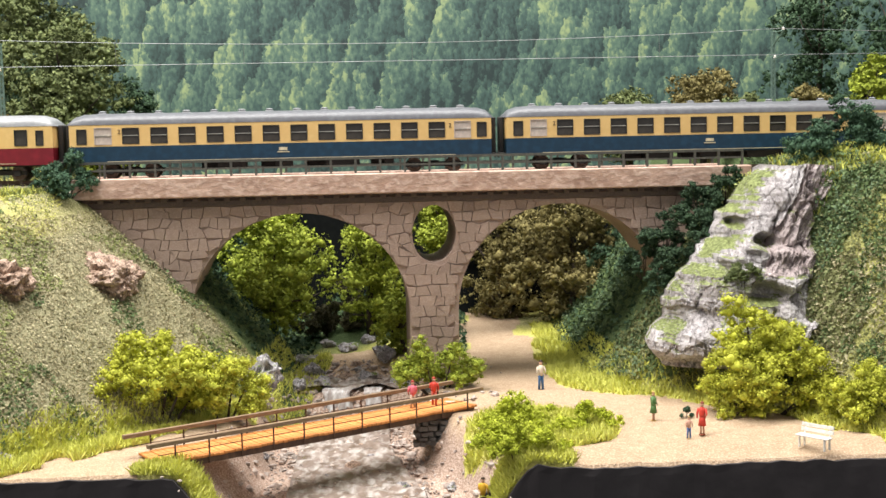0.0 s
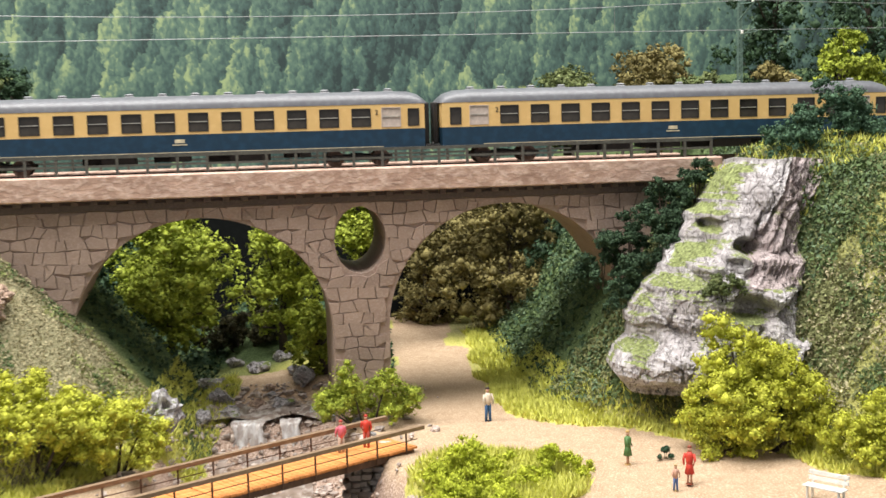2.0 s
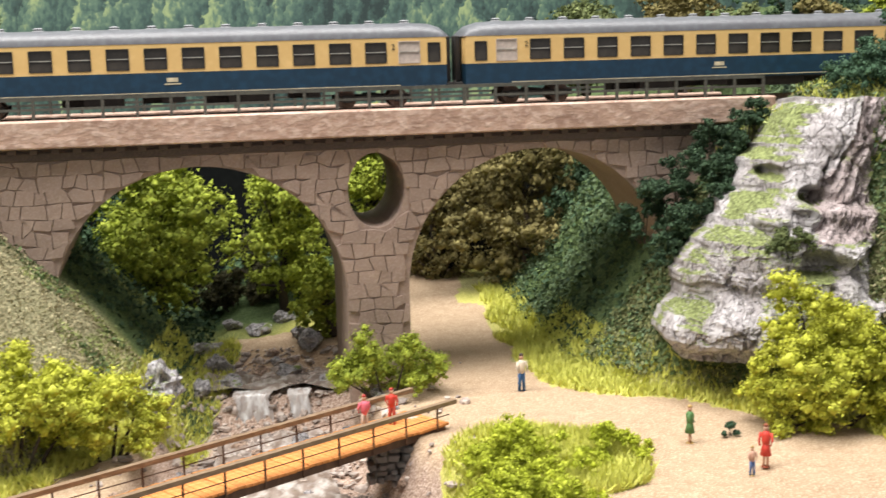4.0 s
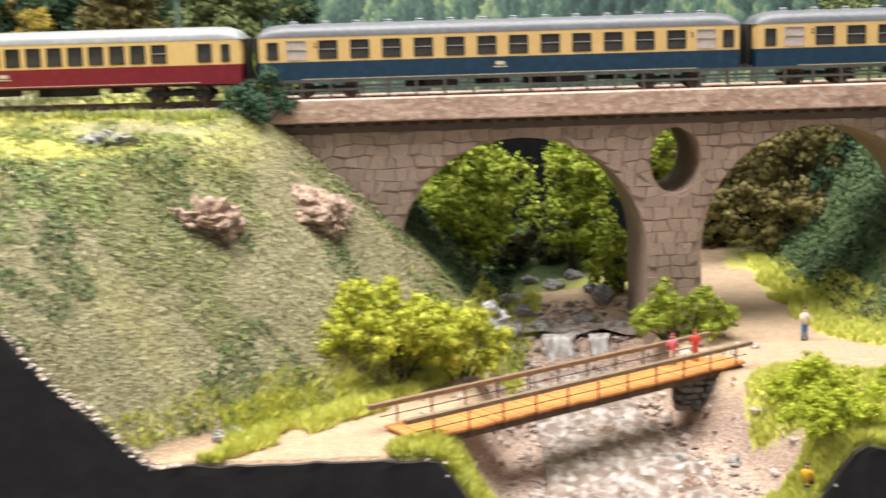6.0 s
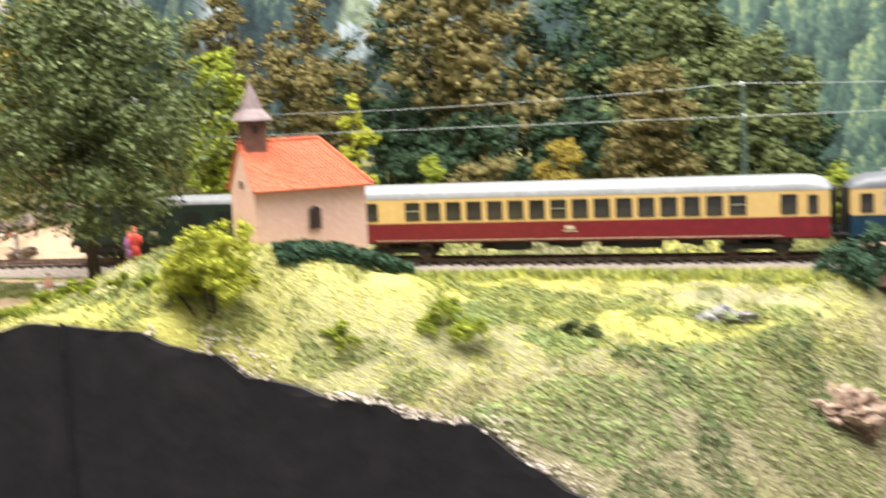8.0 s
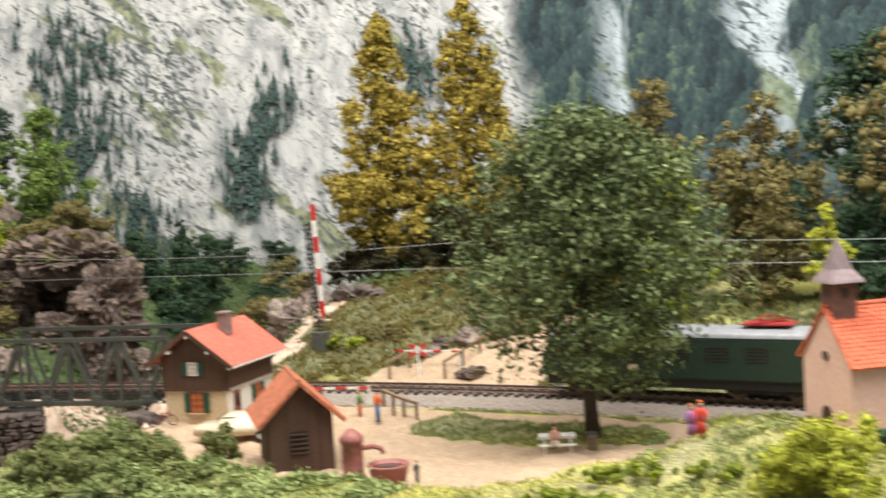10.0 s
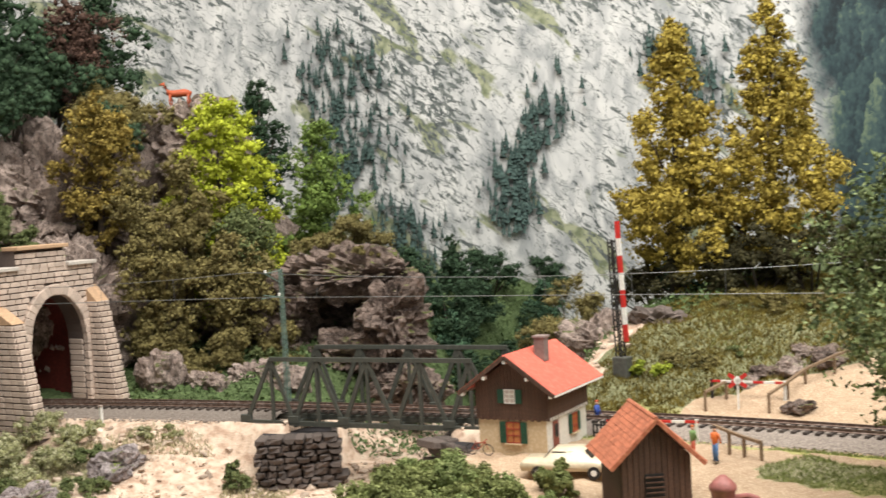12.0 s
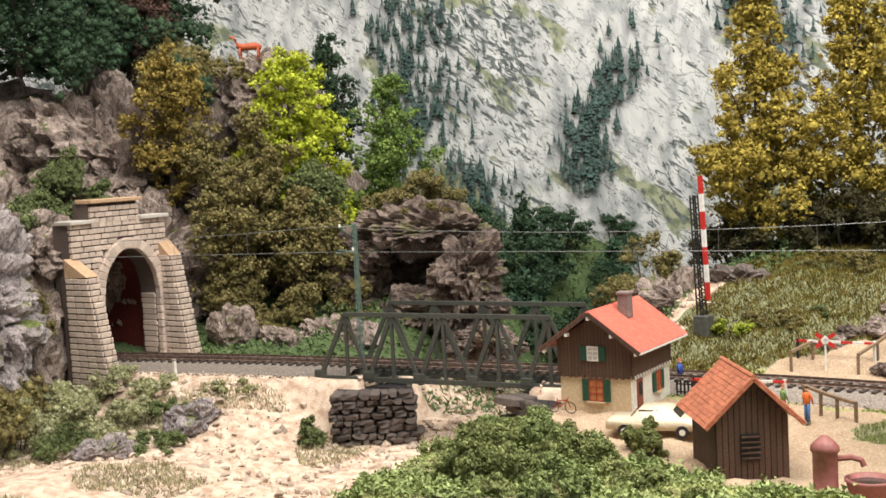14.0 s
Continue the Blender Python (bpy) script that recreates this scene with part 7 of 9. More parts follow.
def keepers_house():
    m = pose(-0.942, 0.814, 0.1425, 0, 0, 11)
    ob = thing("keepers_house", "small crossing keeper's house with timber upper floor and salmon roof", "house", m)
    W, D, Z1, Z2, ZR = 0.046, 0.062, 0.0225, 0.0430, 0.0600
    o = 0.0105

    def storey(name, z0, z1, mats, grow=0.0, gable=None, label=""):
        bm = bmesh.new()
        ring = [(-W - grow, -grow), (grow, -grow), (grow, D + grow), (-W - grow, D + grow)]
        lo = [bm.verts.new((x, y, z0)) for x, y in ring]
        hi = [bm.verts.new((x, y, z1)) for x, y in ring]
        if gable:
            f, b = bm.verts.new((-W / 2, -grow, gable)), bm.verts.new((-W / 2, D + grow, gable))
            bm.faces.new((lo[0], lo[1], hi[1], f, hi[0]))
            bm.faces.new((lo[2], lo[3], hi[3], b, hi[2]))
        else:
            bm.faces.new((lo[0], lo[1], hi[1], hi[0]))
            bm.faces.new((lo[2], lo[3], hi[3], hi[2]))
        bm.faces.new((lo[1], lo[2], hi[2], hi[1])).material_index = len(mats) - 1
        bm.faces.new((lo[3], lo[0], hi[0], hi[3]))
        bm.faces.new(lo[::-1])
        if not gable:
            bm.faces.new(hi)
        return part(name, bm, mats, ob, label)

    storey("ground_floor", -0.010, Z1, [PLASTER, PLASTERW], label="cream and white plastered ground floor")
    up = storey("upper_floor", Z1, Z2, [BROWNWOOD], 0.0010, ZR - 0.002, "dark boarded upper floor")
    board = bpy.data.meshes.new("board")
    bm = bmesh.new()
    box(bm, 0, 0, 0, 0.0021, 0.0006, 1.0)
    bm.to_mesh(board)
    bm.free()
    for k in range(21):
        x = -W + 0.0005 + k * 0.00225
        top = Z2 + (ZR - Z2) * (1 - abs(x + W / 2) / (W / 2)) - 0.0015
        h = top - Z1 + 0.0010
        part_mesh("board", board, BROWNWOOD, up, m=pose(x, -0.0012, Z1 - 0.0015 + h / 2 + (k % 2) * 0.0003) @ Matrix.Diagonal((1, 1, h, 1)))
    for k in range(28):
        part_mesh("board", board, BROWNWOOD, up, m=pose(0.0012, 0.0003 + k * 0.00225, (Z1 + Z2) / 2 - 0.0006, 0, 0, 90) @ Matrix.Diagonal((1, 1, Z2 - Z1 + 0.002 + (k % 2) * 0.0008, 1)))
    bm = bmesh.new()
    prism_roof(bm, ((o * 0.9, -o * 0.75, Z2 - 0.0055), (o * 0.9, D + o * 0.75, Z2 - 0.0055)), ((-W / 2, D + o * 0.75, ZR + 0.0008), (-W / 2, -o * 0.75, ZR + 0.0008)), 0.0012)
    prism_roof(bm, ((-W - o * 0.9, D + o * 0.75, Z2 - 0.0055), (-W - o * 0.9, -o * 0.75, Z2 - 0.0055)), ((-W / 2, -o * 0.75, ZR + 0.0008), (-W / 2, D + o * 0.75, ZR + 0.0008)), 0.0012)
    roof = part("roof", bm, FELT, ob)
    for s in (0, 1):
        xe = o * 0.9 if s else -W - o * 0.9
        part("barge_board", bar(bmesh.new(), (xe, -o * 0.78, Z2 - 0.0058), (-W / 2, -o * 0.78, ZR + 0.0004), 0.0008, 0.0024), BROWNWOOD, roof)
        part("gutter", bar(bmesh.new(), (xe, -o * 0.75, Z2 - 0.0056), (xe, D + o * 0.75, Z2 - 0.0056), 0.0014, 0.0012), WHITE, roof)
        for u in (0.08, 0.55):
            p = Vector((xe, -o * 0.6, Z2 - 0.0066)).lerp(Vector((-W / 2, -o * 0.6, ZR - 0.002)), u)
            part("purlin_end", box(bmesh.new(), p.x, p.y, p.z - 0.001, 0.0018, 0.0040, 0.0022, bevel=0.0002), WHITE, roof)
    part("purlin_end", box(bmesh.new(), -W / 2, -o * 0.6, ZR - 0.0025, 0.0018, 0.0040, 0.0024, bevel=0.0002), WHITE, roof)
    bm = bmesh.new()
    box(bm, 0, 0, 0.006, 0.0072, 0.0072, 0.0150, bevel=0.0003)
    box(bm, 0, 0, 0.0138, 0.0086, 0.0086, 0.0016, bevel=0.0003)
    part("chimney", bm, material("grey_brown_chimney", (0.24, 0.18, 0.16), (0.15, 0.11, 0.10), 0.85), ob, m=pose(-W * 0.30, D * 0.45, ZR - 0.0050))
    shuttered_window(ob, pose(-W * 0.48, -0.0004, 0.0068), 0.0088, 0.0125, WARMGLASS, REDFRAME, SHUTTER)
    shuttered_window(ob, pose(-W * 0.50, -0.0017, Z1 + 0.0090), 0.0068, 0.0082, DOORGLASS, WHITE, SHUTTER, False)
    shuttered_window(ob, pose(0.0004, D * 0.66, 0.0070, 0, 0, 90), 0.0075, 0.0115, WARMGLASS, REDFRAME, SHUTTER)
    door = part("door", box(bmesh.new(), 0, 0, 0.0095, 0.0080, 0.0008, 0.0190, bevel=0.0001), material("red_brown_door", (0.22, 0.06, 0.035), None, 0.6), ob, "red-brown panelled door", pose(0.0004, D * 0.20, 0.0, 0, 0, 90))
    part("door_pane", box(bmesh.new(), 0, -0.0005, 0.0130, 0.0050, 0.0004, 0.0080), PANE, door)
    for k in range(14):
        part("eave_dentil", box(bmesh.new(), 0, 0, 0, 0.0016, 0.0014, 0.0018), WHITE, ob, m=pose(0.0014, 0.003 + k * 0.0043, Z1 - 0.0010))
    for k in range(10):
        part("eave_dentil", box(bmesh.new(), 0, 0, 0, 0.0016, 0.0014, 0.0018), BROWNWOOD, ob, m=pose(-W + 0.003 + k * 0.0043, -0.0014, Z1 - 0.0010))
    return ob


keepers_house()


def bicycle(at, turn):
    ob = thing("bicycle", "small dark red bicycle leaning at the house wall", "bicycle", pose(*at, 12, 0, turn))
    for x in (-0.0058, 0.0058):
        bm = bmesh.new()
        tube(bm, [(x + 0.0036 * math.cos(a), 0, 0.0038 + 0.0036 * math.sin(a)) for a in np.linspace(0, 2 * math.pi, 15)], 0.00032, 5, False)
        part("wheel", bm, UNDER, ob)
    bm = bmesh.new()
    for a, b in (((-0.0058, 0, 0.0038), (-0.0020, 0, 0.0080)), ((-0.0020, 0, 0.0080), (0.0044, 0, 0.0084)), ((-0.0010, 0, 0.0040), (0.0044, 0, 0.0084)), ((-0.0010, 0, 0.0040), (-0.0024, 0, 0.0092)), ((-0.0058, 0, 0.0038), (-0.0010, 0, 0.0040)), ((0.0044, 0, 0.0092), (0.0058, 0, 0.0038)), ((0.0044, -0.0026, 0.0096), (0.0044, 0.0026, 0.0096))):
        tube(bm, [a, b], 0.00032, 5)
    part("frame", bm, REDFRAME, ob)
    return ob


bicycle((-0.979, 0.795, on_land(-0.979, 0.795)), 10)


def car(at, turn):
    ob = thing("parked_car", "cream saloon car parked beside the keeper's house", "car", pose(*at, 0, 0, turn))
    prof = [(-0.026, 0.0040), (-0.0262, 0.0085), (-0.024, 0.0098), (-0.0125, 0.0104), (-0.0070, 0.0160), (0.0090, 0.0162), (0.0150, 0.0104), (0.0245, 0.0094), (0.0262, 0.0072), (0.0260, 0.0040)]
    bm = bmesh.new()
    rings = [[bm.verts.new((x, s * (0.0098 if z < 0.0108 else 0.0078), z)) for x, z in prof] for s in (-1, 1)]
    n = len(prof)
    bm.faces.new(rings[0])
    bm.faces.new(rings[1][::-1])
    for i in range(n):
        bm.faces.new((rings[0][i], rings[1][i], rings[1][(i + 1) % n], rings[0][(i + 1) % n]))
    bmesh.ops.recalc_face_normals(bm, faces=bm.faces[:])
    bmesh.ops.bevel(bm, geom=bm.edges[:], offset=0.0006, segments=2, affect="EDGES")
    part("body", bm, material("cream_car_paint", (0.62, 0.53, 0.38), (0.56, 0.47, 0.33), 0.3, bump=0), ob, smooth=True)
    for s in (-1, 1):
        for a, b in (((-0.0105, 0.0006), (0.0005, 0.0006)), ((0.0015, 0.0006), (0.0120, 0.0006))):
            bm = bmesh.new()
            bm.faces.new([bm.verts.new(p) for p in ((a[0], s * 0.0094, 0.0112), (b[0], s * 0.0094, 0.0112), (min(b[0], 0.0085), s * 0.0082, 0.0150), (max(a[0], -0.0072), s * 0.0082, 0.0150))])
            part("side_window", bm, PANE, ob)
        for x in (-0.0158, 0.0158):
            w = part("wheel", tube(bmesh.new(), [(x, s * 0.0080, 0.0034), (x, s * 0.0101, 0.0034)], 0.0036, 16), UNDER, ob)
            part("hub_cap", tube(bmesh.new(), [(x, s * 0.0099, 0.0034), (x, s * 0.0104, 0.0034)], 0.0017, 12), WHITE, w)
        part("headlight", tube(bmesh.new(), [(0.0252, s * 0.0066, 0.0074), (0.0266, s * 0.0066, 0.0074)], 0.0014, 10), DOORGLASS, ob)
    for x, t, zc in ((0.0122, 40, 0.0133), (-0.0100, -42, 0.0133)):
        part("windscreen", box(bmesh.new(), 0, 0, 0, 0.0003, 0.0142, 0.0058), PANE, ob, m=pose(x + (0.0006 if x > 0 else -0.0006), 0, zc, 0, -t, 0))
    return ob


car((-0.900, 0.775, on_land(-0.900, 0.775) + 0.0002), 22)


def shed():
    mid = Vector((-0.828, 0.7368))
    m = pose(mid.x, mid.y, 0.1405, 0, 0, 135.0)  # x runs along the ridge, away from the louvred gable
    ob = thing("tool_shed", "dark brown timber shed with weathered red tiled roof", "shed", m)
    L, W, H, R = 0.044, 0.034, 0.0325, 0.0505
    bm = bmesh.new()
    for sx in (-1, 1):
        ring = [(sx * L / 2, -W / 2, -0.008), (sx * L / 2, W / 2, -0.008), (sx * L / 2, W / 2, H), (sx * L / 2, 0, R - 0.0015), (sx * L / 2, -W / 2, H)]
        bm.faces.new([bm.verts.new(p) for p in ring])
    for sy in (-1, 1):
        bm.faces.new([bm.verts.new(p) for p in ((-L / 2, sy * W / 2, -0.008), (L / 2, sy * W / 2, -0.008), (L / 2, sy * W / 2, H), (-L / 2, sy * W / 2, H))])
    bmesh.ops.recalc_face_normals(bm, faces=bm.faces[:])
    wall = part("wall", bm, BROWNWOOD, ob)
    me = bpy.data.meshes.new("board")
    bm = bmesh.new()
    box(bm, 0, 0, 0, 0.0026, 0.0007, 1.0, bevel=0.0002)
    bm.to_mesh(me)
    bm.free()
    for k in range(12):
        y = -W / 2 + 0.0014 + k * 0.00284
        h = H + (R - H) * (1 - abs(y) / (W / 2)) - 0.001
        part_mesh("board", me, BROWNWOOD, wall, m=pose(-L / 2 - 0.0002, y, h / 2 - 0.001, 0, 0, 90) @ Matrix.Diagonal((1, 1, h, 1)))
    for k in range(15):
        for sy in (-1, 1):
            part_mesh("board", me, BROWNWOOD, wall, m=pose(-L / 2 + 0.0018 + k * 0.0029, sy * (W / 2 + 0.0002), H / 2 - 0.001) @ Matrix.Diagonal((1, 1, H, 1)))
    ez, o = H - 0.0045, 0.0062
    roof = thing("roof", "", "")
    for key in ("label", "category"):
        if key in roof:
            del roof[key]
    roof.parent = ob
    x0, x1 = -L / 2 - 0.0055, L / 2 + 0.0055
    for a, b, c, d in (((x1, W / 2 + o, ez), (x0, W / 2 + o, ez), (x0, 0, R), (x1, 0, R)), ((x0, -W / 2 - o, ez), (x1, -W / 2 - o, ez), (x1, 0, R), (x0, 0, R))):
        bm = bmesh.new()
        prism_roof(bm, (a, b), (c, d), 0.0010)
        part("roof_slope", bm, TILEOLD, roof)
        tile_rows(roof, a, b, c, d, 0.0030, 12, TILEOLD, 0.0009)
    part("ridge_cap", tube(bmesh.new(), [(x0, 0, R + 0.0008), (x1, 0, R + 0.0008)], 0.0013, 7), TILEOLD, roof)
    part("barge_board", bar(bar(bmesh.new(), (x0, W / 2 + o, ez), (x0, 0, R), 0.0008, 0.0018), (x0, -W / 2 - o, ez), (x0, 0, R), 0.0008, 0.0018), TILEOLD, roof)
    win = part("louvre_window", box(bmesh.new(), 0, 0, 0, 0.0008, 0.0095, 0.0130), FRAME, ob, "dark louvred opening", pose(-L / 2 - 0.0005, 0.001, 0.0175))
    for k in range(5):
        part("louvre_slat", box(bmesh.new(), -0.0010, 0, -0.0050 + k * 0.0025, 0.0012, 0.0090, 0.0006), BROWNWOOD, win)
    return ob


shed()


def water_pump():
    x, y = -0.7690, 0.7060
    z = on_land(x, y)
    iron = material("oxide_red_iron", (0.30, 0.105, 0.09), (0.22, 0.075, 0.062), 0.55, bump=0.15)
    ob = thing("water_pump", "oxide red village pump with curved spout", "pump", pose(x, y, z, 0, 0, 20) @ Matrix.Scale(1.04, 4))
    part("column", lathe(bmesh.new(), [(0.0060, -0.002), (0.0060, 0.003), (0.0052, 0.004), (0.0052, 0.0190), (0.0060, 0.0198), (0.0060, 0.0218), (0.0040, 0.0240), (0.0015, 0.0262)], sides=16), iron, ob, smooth=True)
    part("spout", tube(bmesh.new(), [(0.004, 0, 0.0165), (0.0105, 0, 0.0175), (0.0145, 0, 0.0165), (0.0155, 0, 0.0140)], 0.0013, 8), iron, ob)
    t = thing("water_trough", "round oxide red water trough beside the pump", "trough", pose(x + 0.0175, y + 0.006, on_land(x + 0.0175, y + 0.006)) @ Matrix.Scale(1.12, 4))
    part("basin", lathe(bmesh.new(), [(0.0070, -0.002), (0.0090, 0.0075), (0.0096, 0.0080), (0.0096, 0.0090), (0.0084, 0.0090), (0.0076, 0.0070)], sides=20), iron, t, smooth=True)
    part("water", lathe(bmesh.new(), [(0.0078, 0.0071), (0.0078, 0.0074)], sides=20), PANE, t)


water_pump()


# ---- level crossing ----
RW_RED = material("signal_red", (0.55, 0.025, 0.02), None, 0.5, bump=0)


def striped_bar(parent, name, a, b, w, n):
    """A red and white bar in n bands, each band a piece."""
    a, b = Vector(a), Vector(b)
    for k in range(n):
        part(name, bar(bmesh.new(), a.lerp(b, k / n), a.lerp(b, (k + 1) / n), w, w), RW_RED if k % 2 == 0 else WHITE, parent)


def tall_barrier():
    z = on_land(-1.005, 1.003)
    ob = thing("crossing_barrier", "raised red and white barrier arm on a black lattice post", "barrier", pose(-1.005, 1.003, z))
    h = 0.262 - z
    bm = bmesh.new()
    w = 0.0026
    for sx in (-1, 1):
        for sy in (-1, 1):
            bar(bm, (sx * w, sy * w, 0), (sx * w * 0.8 - 0.004, sy * w * 0.8, h), 0.0009, 0.0009)
    for k in range(26):
        za, zb = h * k / 26, h * (k + 1) / 26
        s = 1 if k % 2 else -1
        for sy in (-1, 1):
            bar(bm, (-s * w - 0.004 * za / h, sy * w * 0.9, za), (s * w - 0.004 * zb / h, sy * w * 0.9, zb), 0.0007, 0.0007)
    part("lattice_post", bm, UNDER, ob)
    part("winch_box", box(bmesh.new(), 0.001, -0.001, 0.006, 0.012, 0.010, 0.016, bevel=0.0006), IRON, ob)
    striped_bar(ob, "arm_band", (0.0075, -0.004, 0.026), (0.0040, -0.004, h + 0.014), 0.0028, 7)


tall_barrier()


def low_barrier(a, b, z, n):
    ob = thing("swing_barrier", "low red and white crossing barrier with hanging slats", "barrier", pose(a[0], a[1], z), "low crossing barriers")
    d = Vector((b[0] - a[0], b[1] - a[1], 0))
    striped_bar(ob, "arm_band", (0, 0, 0.0120), (d.x, d.y, 0.0120), 0.0015, n)
    for u in (0.02, 0.98):
        part("support_post", bar(bmesh.new(), (d.x * u, d.y * u, -0.002), (d.x * u, d.y * u, 0.0135), 0.0016, 0.0016), WHITE if u > 0.5 else UNDER, ob)
    return ob


zc = 0.1425
low_barrier((-0.935, 0.870), (-0.880, 0.888), zc, 7)
low_barrier((-0.925, 0.990), (-0.872, 0.998), on_land(-0.9, 0.995), 7)


def warning_cross(at):
    ob = thing("warning_cross", "red and white crossing saltire on a post", "sign", pose(*at, 0, 0, 25))
    part("post", bar(bmesh.new(), (0, 0, -0.002), (0, 0, 0.0220), 0.0012, 0.0012), WHITE, ob)
    for s in (-1, 1):
        for k in (-1, 0, 1):
            part("cross_blade", bar(bmesh.new(), (s * (k * 0.0040 - 0.002), -0.001, 0.0190 + k * 0.0030 - 0.0015), (s * (k * 0.0040 + 0.002), -0.001, 0.0190 + k * 0.0030 + 0.0015), 0.0006, 0.0026), WHITE if k == 0 else RW_RED, ob)


warning_cross((-0.900, 0.982, on_land(-0.9, 0.982)))


def rail_fence(points, label):
    ob = thing("post_and_rail_fence", label, "fence")
    pts = [Vector((x, y, on_land(x, y))) for x, y in points]
    for p in pts:
        part("post", bar(bmesh.new(), p + Vector((0, 0, -0.003)), p + Vector((0, 0, 0.0118)), 0.0016, 0.0016), WOODRAIL, ob)
    for a, b in zip(pts, pts[1:]):
        part("rail", bar(bmesh.new(), a + Vector((0, 0, 0.0122)), b + Vector((0, 0, 0.0122)), 0.0022, 0.0016), WOODRAIL, ob)


rail_fence([(-0.866, 0.882), (-0.848, 0.866), (-0.833, 0.855), (-0.818, 0.846)], "weathered post and rail fence at the crossing")
rail_fence([(-0.877, 0.981), (-0.872, 1.000), (-0.867, 1.018), (-0.854, 1.038), (-0.838, 1.056)], "weathered post and rail fence beside the sandy path")
rail_fence([(-0.921, 0.974), (-0.914, 0.992)], "short weathered rail fence beside the warning cross")


def picket_fence(a, b, n):
    ob = thing("picket_fence", "low dark picket fence beside the house", "fence", pose(a[0], a[1], on_land(*a)))
    d = Vector((b[0] - a[0], b[1] - a[1], 0))
    for k in range(n):
        p = d * (k / (n - 1))
        part("picket", bar(bmesh.new(), p + Vector((0, 0, -0.001)), p + Vector((0, 0, 0.0105)), 0.0011, 0.0006), UNDER, ob)
    for z in (0.003, 0.008):
        part("cross_rail", bar(bmesh.new(), (0, 0, z), d + Vector((0, 0, z)), 0.0006, 0.0009), UNDER, ob)


picket_fence((-0.952, 0.880), (-0.918, 0.884), 14)


# ---- truss bridge ----
TRUSS = material("grey_green_bridge_steel", (0.065, 0.070, 0.058), (0.042, 0.046, 0.039), 0.6, metal=0.2)


def truss_bridge():
    a, b = Vector((-1.228, 0.8425, 0.1405)), Vector((-1.026, 0.8970, 0.1405))
    d = b - a
    L = d.length
    m = Matrix.Translation(a) @ Matrix.Rotation(math.atan2(d.y, d.x), 4, "Z")
    ob = thing("truss_bridge", "grey-green steel lattice truss railway bridge", "bridge", m)
    H, n = 0.0475, 5
    sides = (-0.0235, 0.0440)
    xb = [L * k / n for k in range(n + 1)]
    xt = [L * (k + 0.5) / n for k in range(n)]
    xt[0], xt[-1] = L * 0.115, L * 0.885
    for y in sides:
        part("bottom_chord", bar(bmesh.new(), (-0.002, y, 0), (L + 0.002, y, 0), 0.0030, 0.0034), TRUSS, ob)
        part("top_chord", bar(bmesh.new(), (xt[0] - 0.001, y, H), (xt[-1] + 0.001, y, H), 0.0030, 0.0030), TRUSS, ob)
        for k in range(n):
            part("diagonal", bar(bmesh.new(), (xb[k], y, 0), (xt[k], y, H), 0.0022, 0.0030), TRUSS, ob)
            part("diagonal", bar(bmesh.new(), (xt[k], y, H), (xb[k + 1], y, 0), 0.0018, 0.0024), TRUSS, ob)
            part("vertical", bar(bmesh.new(), (xt[k], y, 0), (xt[k], y, H), 0.0022, 0.0022), TRUSS, ob)
            part("gusset_plate", box(bmesh.new(), xb[k], y, 0.0028, 0.0090, 0.0036, 0.0056, bevel=0.0003), TRUSS, ob)
    for k in range(n + 1):
        part("cross_beam", bar(bmesh.new(), (xb[k], sides[0], -0.001), (xb[k], sides[1], -0.001), 0.0030, 0.0040), TRUSS, ob)
    for s in (-1, 1):
        part("stringer", bar(bmesh.new(), (0, s * 0.009, 0.0025), (L, s * 0.009, 0.0025), 0.0022, 0.0036), TRUSS, ob)
    part("bearing", box(bmesh.new(), 0.003, sum(sides) / 2, -0.006, 0.012, 0.073, 0.009, bevel=0.0006), UNDER, ob)
    part("bearing", box(bmesh.new(), L - 0.003, sum(sides) / 2, -0.006, 0.012, 0.073, 0.009, bevel=0.0006), UNDER, ob)
    return ob


truss_bridge()
rubble_wall("bridge_abutment", "dark rubble stone abutment under the truss bridge", (-1.186, 0.800), (-1.148, 0.838), 0.086, 0.1345, 0.040, 9, 0.0062)
rubble_wall("bridge_abutment", "dark rubble stone abutment under the truss bridge", (-1.030, 0.930), (-1.062, 0.850), 0.080, 0.1345, 0.050, 12, 0.0080)


# ---- tunnel ----
BRICK = material("pale_tunnel_stone", (0.60, 0.48, 0.40), (0.44, 0.345, 0.285), 0.9, grain=600, blotch=90, bump=0.3, third=(0.70, 0.58, 0.48), island=0.16)
RINGSTONE = material("smooth_grey_arch_stone", (0.50, 0.46, 0.41), (0.40, 0.36, 0.32), 0.85, grain=600, bump=0.2, island=0.08)
CAPSTONE = material("sandstone_cap", (0.50, 0.33, 0.20), (0.40, 0.26, 0.16), 0.85, bump=0.2)


